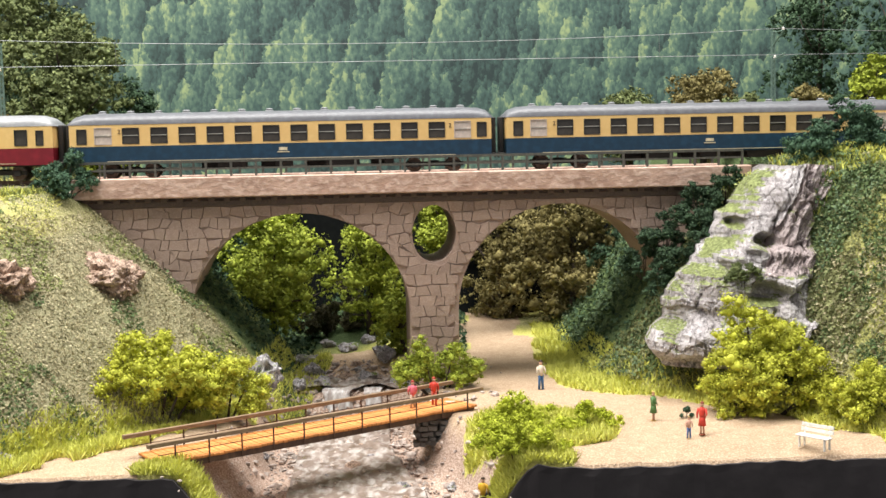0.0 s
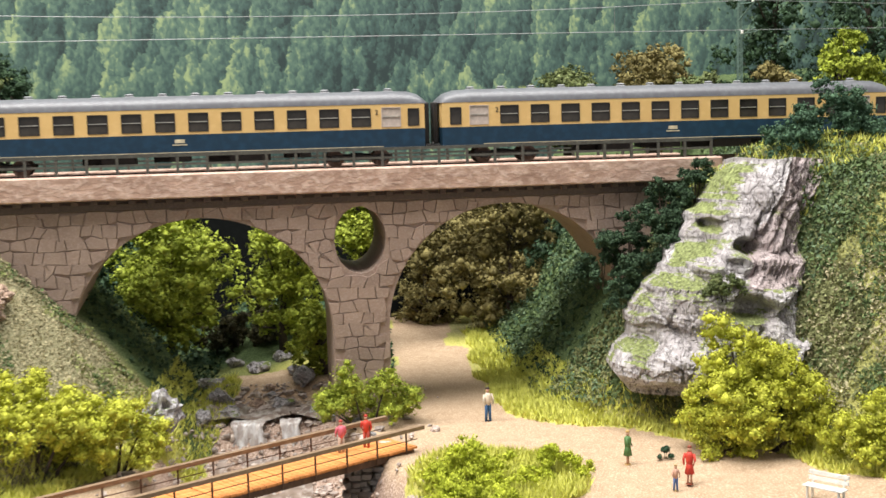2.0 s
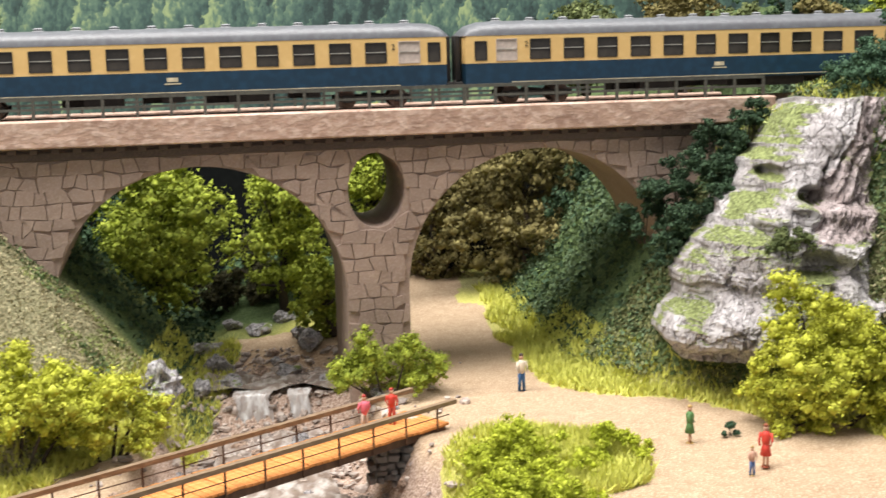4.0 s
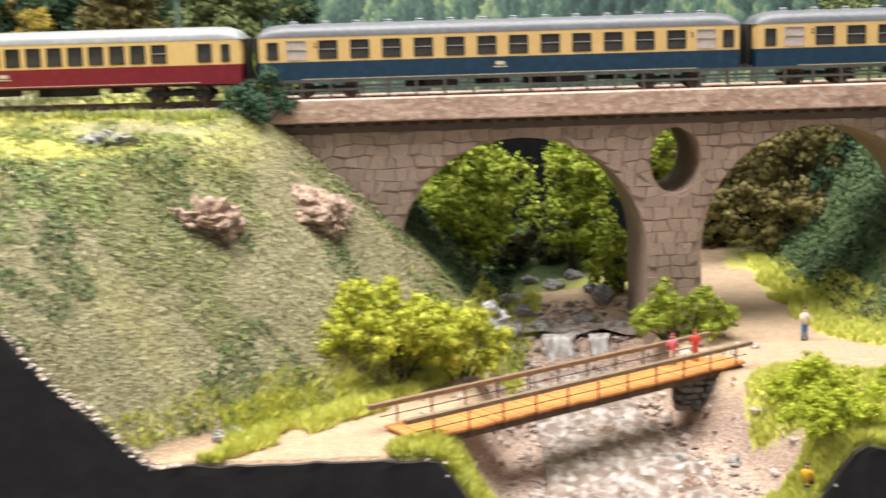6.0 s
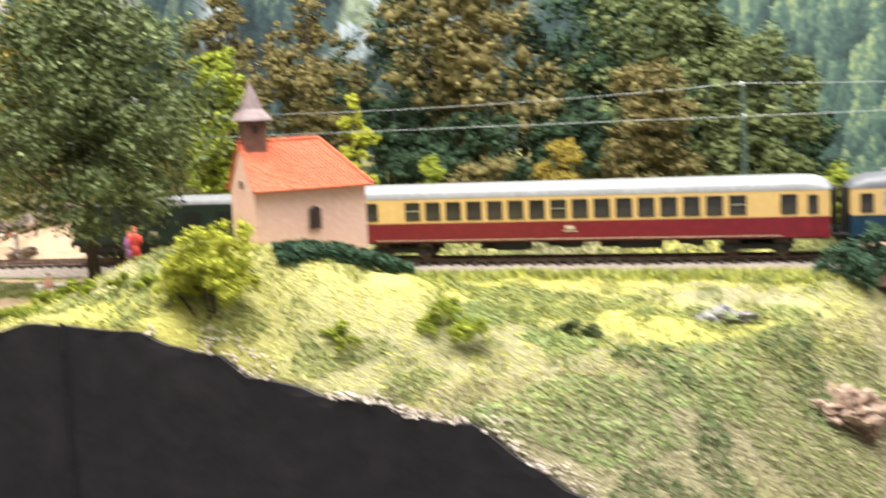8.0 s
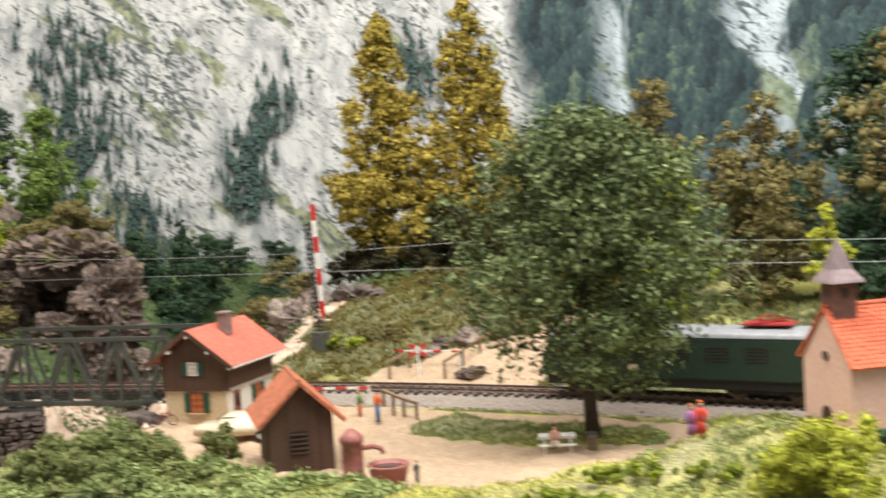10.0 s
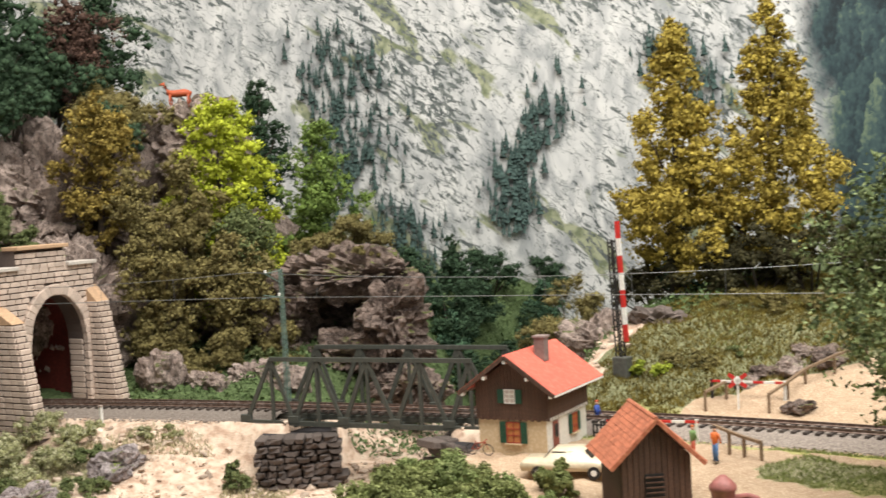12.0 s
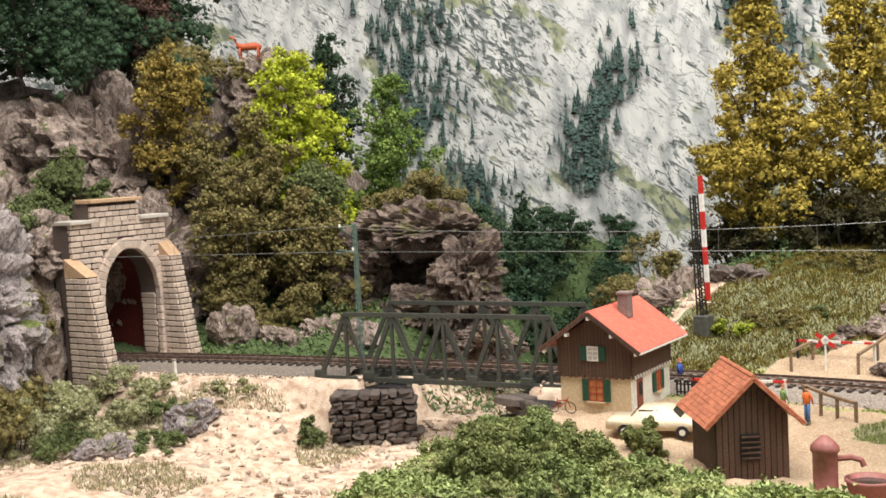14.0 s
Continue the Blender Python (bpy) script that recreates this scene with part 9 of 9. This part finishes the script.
rng = np.random.default_rng(29)
spots, sizes = [], []
while len(spots) < 3000:
    x = rng.uniform(-1.45, -0.60)
    side = rng.uniform(0.012, 0.040) * rng.choice((-1, 1))
    if -1.23 < x < -1.02:
        continue
    spots.append((x, float(track_y(x)) + side, 0.1408 + 0.0006 * rng.random()))
    sizes.append(rng.uniform(0.0006, 0.0013))
scattered_stones("ballast_chippings", "grey-brown ballast chippings beside the rails", spots, sizes, BALLAST, 8)
for k, (x, y, h, w) in enumerate(((-1.40, 1.17, 0.11, 0.06), (-1.34, 1.16, 0.09, 0.055), (-1.29, 1.15, 0.085, 0.055), (-1.23, 1.16, 0.10, 0.06), (-1.17, 1.14, 0.085, 0.055), (-1.12, 1.16, 0.09, 0.06), (-1.36, 1.24, 0.13, 0.07), (-1.26, 1.24, 0.12, 0.07), (-1.18, 1.24, 0.12, 0.07), (-1.31, 1.20, 0.10, 0.06), (-1.10, 1.26, 0.10, 0.07), (-1.15, 1.31, 0.12, 0.08), (-1.22, 1.32, 0.12, 0.08), (-1.30, 1.32, 0.12, 0.08), (-1.07, 1.21, 0.08, 0.06), (-1.20, 1.19, 0.09, 0.06))):
    tree("conifer", "dark blue-green spruce in the gorge", "tree", (x, y, on_land(x, y) - 0.002), 0.56 * h, 0.9 * w, L_BLUE if k % 3 else L_DARK, 500 + k, 0.03, 26, 3000, 0.0026, 0.002, cone=0.9, group="spruces in the gorge")

# ---- far woods on the backdrop ----
def far_woods(name, label, spots, mat, seed):
    """Small spruces as one joined piece: ragged drooping tiers up to a pointed top."""
    rng = np.random.default_rng(seed)
    at = np.array(spots)
    n, tiers, rim = len(at), 6, 7
    h = at[:, 3][:, None, None]
    k = np.arange(tiers)[None, :, None]
    a = 2 * math.pi * (np.arange(rim)[None, None, :] / rim + rng.random((n, tiers, 1)))
    r = h * 0.20 * (1.02 - k / tiers) * rng.uniform(0.35, 1.5, (n, tiers, rim))
    low = np.stack([at[:, 0][:, None, None] + r * np.cos(a), at[:, 1][:, None, None] + 0.6 * r * np.sin(a), at[:, 2][:, None, None] + h * (k / tiers * 0.92 + rng.uniform(-0.09, 0.06, (n, tiers, rim)))], -1)
    k1 = np.arange(tiers)[None, :]
    top = np.stack([np.repeat(at[:, :1], tiers, 1), np.repeat(at[:, 1:2], tiers, 1), at[:, 2:3] + at[:, 3:4] * np.minimum(1.0, (k1 + 1.9) / tiers * 0.92)], -1)
    v = np.concatenate([low, top[:, :, None, :]], 2).reshape(-1, 3)
    base = (np.arange(n * tiers) * (rim + 1))[:, None]
    i = np.arange(rim)
    tri = np.stack([base + i, base + (i + 1) % rim, base + rim + 0 * i], -1).reshape(-1, 3).astype(np.int32)
    me = bpy.data.meshes.new(name)
    me.vertices.add(len(v))
    me.vertices.foreach_set("co", v.astype(np.float32).ravel())
    me.loops.add(tri.size)
    me.loops.foreach_set("vertex_index", tri.ravel())
    me.polygons.add(len(tri))
    me.polygons.foreach_set("loop_start", np.arange(0, tri.size, 3, dtype=np.int32))
    me.update(calc_edges=True)
    return tagged(part_mesh(name, me, mat), label, "forest", kind="stuff")


FAR = [leaf("far_dark_needles", (0.050, 0.085, 0.076), (0.032, 0.058, 0.053), (0.075, 0.115, 0.10)), leaf("far_blue_green_needles", (0.115, 0.185, 0.15), (0.075, 0.125, 0.108), (0.165, 0.245, 0.19)),
       leaf("far_green_needles", (0.175, 0.255, 0.18), (0.115, 0.175, 0.13), (0.24, 0.32, 0.22)), leaf("far_yellow_green_needles", (0.32, 0.36, 0.18), (0.20, 0.23, 0.12), (0.42, 0.45, 0.24))]
rng = np.random.default_rng(31)
stands = [[], [], [], []]
cool = stands[0]
# bands and clumps of conifers on the cliff: along the sheet, height, half-widths
for u0, z0, u1, z1, wide, many in ((0.638, 0.50, 0.636, 0.33, 0.0075, 130), (0.640, 0.33, 0.646, 0.27, 0.004, 30), (0.572, 0.42, 0.588, 0.33, 0.0040, 60), (0.588, 0.33, 0.587, 0.27, 0.0045, 50), (0.632, 0.275, 0.616, 0.28, 0.004, 30),
                                   (0.622, 0.24, 0.600, 0.12, 0.0080, 120), (0.600, 0.20, 0.592, 0.08, 0.0075, 120), (0.63, 0.12, 0.57, 0.10, 0.010, 120), (0.545, 0.46, 0.530, 0.40, 0.005, 40), (0.655, 0.24, 0.64, 0.14, 0.008, 60)):
    for _ in range(2 * many):
        k = rng.random()
        u, z = u0 + (u1 - u0) * k + rng.normal() * wide * 0.9, z0 + (z1 - z0) * k + rng.normal() * 0.014
        p = back_point(u)
        cool.append((p.x, p.y - 0.005, z - 0.012, rng.uniform(0.010, 0.024)))
for k, tone in enumerate(("dark blue-green conifers", "hazy blue-green conifers", "hazy green conifers", "hazy yellow-green trees")):
    if not stands[k]:
        continue
    far_woods("forest", tone + " on the far wooded slope", stands[k], FAR[k], k + 1)



# ---- grass and herbs on the ground ----
def scatter(name, label, mat, count, box_, want, size, seed, blade=True, lift=0.0):
    """Blades or small leaves on the ground, where want(x, y, z, cover) is true, as one joined piece."""
    rng = np.random.default_rng(seed)
    x = rng.uniform(box_[0], box_[1], count * 6)
    y = rng.uniform(box_[2], box_[3], count * 6)
    z, g = land(x, y), cover(x, y)
    keep = want(x, y, z, g) & (y > front_y(x) + 0.004)
    x, y, z = x[keep][:count], y[keep][:count], z[keep][:count]
    z = z + np.where(np.abs(y - track_y(x)) < 0.05, 0, relief(x, y))
    n = len(x)
    c = np.stack([x, y, z + lift], 1)
    if blade:
        lean = rng.normal(size=(n, 3)) * 0.5
        lean[:, 2] = 1
        lean /= np.linalg.norm(lean, axis=1, keepdims=True)
        h = size * rng.uniform(0.5, 1.5, (n, 1))
        side = np.cross(lean, rng.normal(size=(n, 3)))
        side /= np.linalg.norm(side, axis=1, keepdims=True)
        w = size * 0.15
        v = np.stack([c - side * w, c + side * w, c + lean * h], 1).reshape(-1, 3)
    else:
        e = 0.002
        slope = np.stack([(land(x - e, y) - land(x + e, y)) / (2 * e), (land(x, y - e) - land(x, y + e)) / (2 * e), np.ones(n)], 1)
        slope /= np.linalg.norm(slope, axis=1, keepdims=True)
        tuft = np.clip(0.5 + 0.5 * ripple(x, y, 420, seed + 200), 0, 1)[:, None]
        v = lying_leaves(rng, c + slope * np.abs(rng.normal(size=(n, 1))) * size * (0.4 + 1.3 * tuft), slope, size, 0.7)
    return tagged(part_mesh(name, loose_mesh(name, v, n, 3), mat), label, "grass", kind="stuff")


G_DRY = leaf("dry_olive_turf", (0.365, 0.325, 0.19), (0.25, 0.222, 0.125), (0.56, 0.50, 0.32), 0.25)
G_GREEN = leaf("green_turf", (0.26, 0.30, 0.10), (0.15, 0.18, 0.06), (0.37, 0.40, 0.15), 0.22)
G_YEL = leaf("yellow_green_grass", (0.65, 0.65, 0.145), (0.54, 0.56, 0.12), (0.73, 0.72, 0.20), 0.14)
G_DEEP = leaf("deep_green_turf", (0.10, 0.15, 0.055), (0.055, 0.09, 0.032), (0.17, 0.23, 0.09), 0.14)
G_OLIVE = leaf("olive_green_turf", (0.20, 0.215, 0.09), (0.11, 0.12, 0.05), (0.30, 0.305, 0.14), 0.14)
G_IVY = leaf("grey_green_creeper", (0.14, 0.205, 0.11), (0.08, 0.125, 0.065), (0.22, 0.29, 0.16), 0.14)
track_off = lambda x, y: np.abs(y - track_y(x)) > 0.034
patch = lambda x, y, f, k: ripple(x, y, f, k)
scatter("turf", "dry olive flock turf on the bank", G_DRY, 48000, (-0.60, -0.10, 0.63, 0.95), lambda x, y, z, g: (g > 0.5) & (z > 0.004) & (z < 0.128) & track_off(x, y), 0.0009, 1, False)
scatter("turf", "green flock turf on the bank", G_GREEN, 42000, (-0.60, -0.10, 0.63, 1.0), lambda x, y, z, g: (g > 0.5) & (z > 0.004) & track_off(x, y) & (patch(x, y, 40, 12) + 0.5 * patch(x, y, 140, 13) + (np.where(z > 0.115, -0.45, 4 * (z - 0.10))) > 0.0), 0.0010, 2, False)
scatter("turf", "deep green flock turf in patches on the bank", G_DEEP, 20000, (-0.50, -0.10, 0.63, 1.0), lambda x, y, z, g: (g > 0.5) & (z > 0.004) & (z < 0.13) & track_off(x, y) & (patch(x, y, 55, 32) + 0.5 * patch(x, y, 170, 33) > 0.42), 0.0013, 12, False)
scatter("turf", "deep green creepers on the slope beside the arch", G_DEEP, 42000, (0.06, 0.30, 0.80, 1.2), lambda x, y, z, g: (z > 0.004) & (ivy(x, y) > 0.4) & track_off(x, y), 0.0015, 3, False)
scatter("turf", "olive green flock on the slope beside the arch", G_OLIVE, 34000, (0.06, 0.27, 0.76, 1.0), lambda x, y, z, g: (z > 0.006) & (ivy(x, y) > 0.2) & track_off(x, y) & (patch(x, y, 60, 132) > -0.35), 0.0013, 33, False)
scatter("turf", "grey-green creepers on the slope beside the arch", G_IVY, 30000, (0.06, 0.30, 0.84, 1.2), lambda x, y, z, g: (z > 0.004) & (ivy(x, y) > 0.4) & track_off(x, y) & (patch(x, y, 45, 42) > -0.1), 0.0014, 13, False)
scatter("turf", "olive green flock turf on the far bank", G_OLIVE, 38000, (0.18, 0.45, 0.70, 0.95), lambda x, y, z, g: (z > 0.012) & track_off(x, y), 0.0013, 4, False)
scatter("turf", "dry grey-olive flock on the far bank", G_DRY, 30000, (0.20, 0.45, 0.70, 0.95), lambda x, y, z, g: (z > 0.02) & track_off(x, y) & (patch(x, y, 44, 142) + 0.5 * patch(x, y, 130, 143) > -0.2), 0.0012, 34, False)
scatter("turf", "dark green flock turf on the far bank", G_DEEP, 32000, (0.18, 0.45, 0.70, 0.95), lambda x, y, z, g: (z > 0.012) & track_off(x, y) & (patch(x, y, 60, 52) + 0.6 * patch(x, y, 190, 53) > 0.15), 0.0014, 14, False)
# leaves in a very dark green that stands in for tree shade
scatter("turf", "forest floor behind the arches, coloured dark for the tree shade", L_DARK, 24000, (-0.34, 0.30, 0.93, 1.4), lambda x, y, z, g: (ivy(x, y) > 0.4) & (z < 0.13) & ((np.abs(x - stream_x(y)) > 0.05) | (y > 1.14)), 0.0022, 15, False)
scatter("grass", "yellow-green grass fibres on the valley floor", G_YEL, 26000, (-0.30, 0.30, 0.66, 1.02), lambda x, y, z, g: (g > 0.5) & (z < 0.020), 0.0044, 5)
scatter("grass", "pale yellow meadow grass", leaf("pale_meadow_grass", (0.58, 0.56, 0.135), (0.45, 0.45, 0.105), (0.70, 0.66, 0.21), 0.18), 60000, (-0.72, -0.25, 0.63, 0.91), lambda x, y, z, g: (g > 0.5) & (z > 0.112) & track_off(x, y) & (patch(x, y, 36, 62) + 8 * (z - 0.125) > -0.35), 0.0007, 6, False)
scatter("grass", "green meadow grass", G_GREEN, 26000, (-1.0, 0.40, 0.63, 1.25), lambda x, y, z, g: (g > 0.5) & (z > 0.118) & track_off(x, y) & (patch(x, y, 50, 72) > 0.15 + 0.5 * ((x < -0.78) & (y > 0.96))), 0.0026, 7)
scatter("grass", "olive grass on the bank behind the track", G_OLIVE, 30000, (-1.0, -0.20, 0.97, 1.20), lambda x, y, z, g: (z > 0.13) & (g > 0.5) & track_off(x, y) & (x > -0.80), 0.0046, 8)
scatter("grass", "olive brown grass on the hill behind the crossing", leaf("olive_brown_grass", (0.150, 0.114, 0.020), (0.080, 0.062, 0.011), (0.22, 0.17, 0.034), 0.25), 52000, (-1.45, -0.76, 0.90, 1.30), lambda x, y, z, g: (y > track_y(x) + 0.040) & (x > -1.03) & (g > 0.5), 0.0034, 18)
scatter("grass", "sparse grass at the gravel's edge", G_DRY, 9000, (-1.45, -1.15, 0.55, 0.80), lambda x, y, z, g: (patch(x, y, 40, 22) > 0.25) & track_off(x, y), 0.0036, 9)
scatter("herbs", "leafy green herbs on the slope below the house", G_GREEN, 22000, (-1.02, -0.72, 0.50, 0.76), lambda x, y, z, g: (g > 0.5), 0.0011, 19, False)
scatter("herbs", "fresh green herbs on the slope below the house", leaf("fresh_herbs", (0.27, 0.33, 0.12), (0.15, 0.20, 0.06), (0.42, 0.46, 0.20), 0.3), 16000, (-1.02, -0.72, 0.50, 0.76), lambda x, y, z, g: (g > 0.5) & (patch(x, y, 60, 102) > 0.0), 0.0016, 23, False)

G_FRESH = leaf("fresh_meadow_turf", (0.29, 0.375, 0.135), (0.18, 0.25, 0.085), (0.42, 0.50, 0.21), 0.2)
scatter("turf", "fresh green flock in patches on the meadow's front slope", G_FRESH, 17000, (-0.66, -0.30, 0.63, 0.86), lambda x, y, z, g: (g > 0.5) & (z > 0.095) & track_off(x, y) & (patch(x, y, 34, 162) + 0.5 * patch(x, y, 110, 163) + np.where(z > 0.140, -0.45, 0.0) > 0.15), 0.0011, 37, False)
scatter("grass", "tufts of fresh green grass in the meadow", G_GREEN, 9000, (-0.72, -0.25, 0.63, 0.93), lambda x, y, z, g: (g > 0.5) & (z > 0.11) & track_off(x, y) & (patch(x, y, 130, 82) > 0.35), 0.0030, 20)
scatter("grass", "short green lawn under the tree", G_GREEN, 9000, (-0.83, -0.64, 0.79, 0.89), lambda x, y, z, g: (g > 0.5), 0.0022, 21)
scatter("grass", "yellow-green grass along the path below the arch", G_YEL, 5200, (0.06, 0.20, 0.86, 1.16), lambda x, y, z, g: (x - right_foot(y) > -0.020 + 0.006 * patch(x, y, 80, 152)) & (x - right_foot(y) < 0.007), 0.0052, 36)
scatter("grass", "bright grass on the front knoll", G_YEL, 5000, (0.0, 0.10, 0.66, 0.74), lambda x, y, z, g: (g > 0.5), 0.0052, 22)
scatter("turf", "bright green flock beside the cliff", G_GREEN, 9000, (0.165, 0.235, 0.855, 0.93), lambda x, y, z, g: (z > 0.05) & track_off(x, y) & (np.abs(x - 0.150 - 0.55 * z) < 0.012), 0.0017, 35, False)
scatter("grass", "yellow-green grass tufts along the cliff top", G_YEL, 3500, (0.19, 0.31, 0.86, 0.95), lambda x, y, z, g: (z > 0.118) & track_off(x, y), 0.0056, 24)
scatter("turf", "dark creepers on the ground behind the truss bridge", G_DEEP, 22000, (-1.60, -1.0, 0.84, 1.45), lambda x, y, z, g: (ivy(x, y) > 0.4) & (y > track_y(x) + 0.03), 0.0026, 25, False)
scatter("grass", "dark grass behind the truss bridge", G_DEEP, 9000, (-1.60, -1.0, 0.84, 1.45), lambda x, y, z, g: (ivy(x, y) > 0.4) & (y > track_y(x) + 0.03), 0.0060, 26)
scatter("grass", "dry golden grass in the meadow", leaf("golden_grass", (0.60, 0.52, 0.22), (0.48, 0.41, 0.15), (0.70, 0.62, 0.32), 0.14), 6000, (-0.72, -0.30, 0.63, 0.91), lambda x, y, z, g: (g > 0.5) & (z > 0.118) & track_off(x, y) & (patch(x, y, 44, 92) > 0.2), 0.0024, 27)


scatter("grass", "green grass verge along the track", G_GREEN, 9000, (-0.64, -0.27, 0.86, 0.93), lambda x, y, z, g: (y < track_y(x) - 0.024) & (y > track_y(x) - 0.062), 0.0052, 28)
scatter("grass", "yellow grass verge along the track", G_YEL, 6000, (-0.64, -0.27, 0.86, 0.93), lambda x, y, z, g: (y < track_y(x) - 0.027) & (y > track_y(x) - 0.062), 0.0050, 29)
scatter("grass", "bright yellow-green grass clump at the path's front edge", G_YEL, 6000, (-0.165, -0.085, 0.66, 0.71), lambda x, y, z, g: ((x + 0.125) / 0.032) ** 2 + ((y - 0.683) / 0.024) ** 2 < 1, 0.0046, 30)
scatter("grass", "bright yellow-green grass below the bank", G_YEL, 9000, (-0.30, -0.15, 0.64, 0.78), lambda x, y, z, g: (z < 0.012) & (left_foot(y) - x > -0.030) & (patch(x, y, 90, 112) > -0.25), 0.0052, 31)
scatter("grass", "tall bright grass on the island of grass", G_YEL, 9000, (0.01, 0.115, 0.67, 0.83), lambda x, y, z, g: (g > 0.5) & (patch(x, y, 110, 122) > -0.2), 0.0050, 32)


def plaster_edge():
    """Whitish scraps of plaster where the turf ends at the front board."""
    rng = np.random.default_rng(77)
    spots, sizes = [], []
    while len(spots) < 620:
        x = rng.uniform(-0.66, -0.16)
        wide = 0.0115 if -0.525 < x < -0.490 or -0.405 < x < -0.385 or -0.375 < x < -0.355 else 0.0042
        if x < -0.545 or float(ripple(x, 0, 34, 9)) < 0.1 and not -0.46 < x < -0.27 and wide < 0.01:
            continue
        y = float(front_y(x)) + rng.uniform(0.0, wide)
        spots.append((x, y, float(land(x, y + 0.004) + relief(x, y)) - 0.0006 + 0.0004 * rng.normal()))
        sizes.append(rng.uniform(0.0004, 0.0012))
    scattered_stones("plaster_scraps", "whitish plaster scraps along the front edge", spots, sizes, material("chalky_plaster", (0.64, 0.54, 0.46), (0.50, 0.41, 0.34), 0.95, third=(0.80, 0.72, 0.64), island=0.2), 5)


plaster_edge()

# ---- the viaduct's rubble masonry: each stone a piece ----
def masonry():
    rng = np.random.default_rng(12)
    a1, a2 = (-0.0975, 0.0495, 0.0775, 0.074), (0.0895, 0.0515, 0.0750, 0.0745)

    def push(x, z):
        """Keeps a corner out of the openings."""
        for cx, cz, a, b in (a1, a2):
            if z >= cz:
                r = math.hypot((x - cx) / a, (z - cz) / b)
                if r < 1.004:
                    k = 1.004 / max(r, 1e-6)
                    x, z = cx + (x - cx) * k, cz + (z - cz) * k
            elif abs(x - cx) < a + 0.0004:
                x = cx + math.copysign(a + 0.0004, x - cx)
        r = math.hypot((x - OVAL[0]) / OVAL[2], (z - OVAL[1]) / OVAL[3])
        if r < 1.03:
            x, z = OVAL[0] + (x - OVAL[0]) * 1.03 / r, OVAL[1] + (z - OVAL[1]) * 1.03 / r
        return x, min(z, 0.1300)

    wall = [c for c in VIADUCT.children if c.name.startswith("wall")][0]
    h = 0.0074
    corner = {}

    def jitter(r, x, z):
        key = (r, round(x, 5))
        if key not in corner:
            corner[key] = (x + rng.normal() * 0.0011, z + rng.normal() * 0.0011)
        return corner[key]

    rows = [(-0.004 + r * h, sorted(np.cumsum([-0.262] + list(rng.uniform(0.0062, 0.0130, 60))))) for r in range(20)]
    made = 0
    rest = bmesh.new()
    for r in range(len(rows) - 1):
        z0, z1 = rows[r][0], rows[r + 1][0]
        xs = rows[r][1]
        for x0, x1 in zip(xs, xs[1:]):
            if x1 > 0.27:
                break
            low = [jitter(r, x0, z0), jitter(r, x1, z0)]
            mids = [x for x in rows[r + 1][1] if x0 < x < x1]
            high = [jitter(r + 1, x1, z1)] + [jitter(r + 1, x, z1) for x in sorted(mids, reverse=True)][:2] + [jitter(r + 1, x0, z1)]
            poly = low + high
            cx, cz = sum(p[0] for p in poly) / len(poly), sum(p[1] for p in poly) / len(poly)
            if push(cx, cz) != (cx, min(cz, 0.13)):
                continue
            new_ = [push(*p) for p in poly]
            area = 0.5 * abs(sum(p[0] * q[1] - q[0] * p[1] for p, q in zip(new_, new_[1:] + new_[:1])))
            if area < 1.2e-5 or push(cx, cz) != (cx, min(cz, 0.13)):
                if area < 2.2e-5:
                    continue
            cx, cz = sum(p[0] for p in new_) / len(new_), sum(p[1] for p in new_) / len(new_)
            single = abs(cx) < 0.215 and made < 300
            bm = bmesh.new() if single else rest
            ring = [[bm.verts.new((x * k + cx * (1 - k), y, z * k + cz * (1 - k))) for x, z in new_] for k, y in ((0.985, FACE + 0.0016), (0.975, FACE + 0.0006), (0.93, FACE - 0.0002 - 0.0003 * rng.random()))]
            for a, b in zip(ring, ring[1:]):
                for i in range(len(new_)):
                    j = (i + 1) % len(new_)
                    bm.faces.new((a[i], a[j], b[j], b[i]))
            bm.faces.new(ring[2])
            if single:
                part("stone", bm, STONE, wall)
                made += 1
    tagged(part("rubble_masonry", rest, STONE, wall), "rubble stones at the wall's ends", kind="stuff")


masonry()
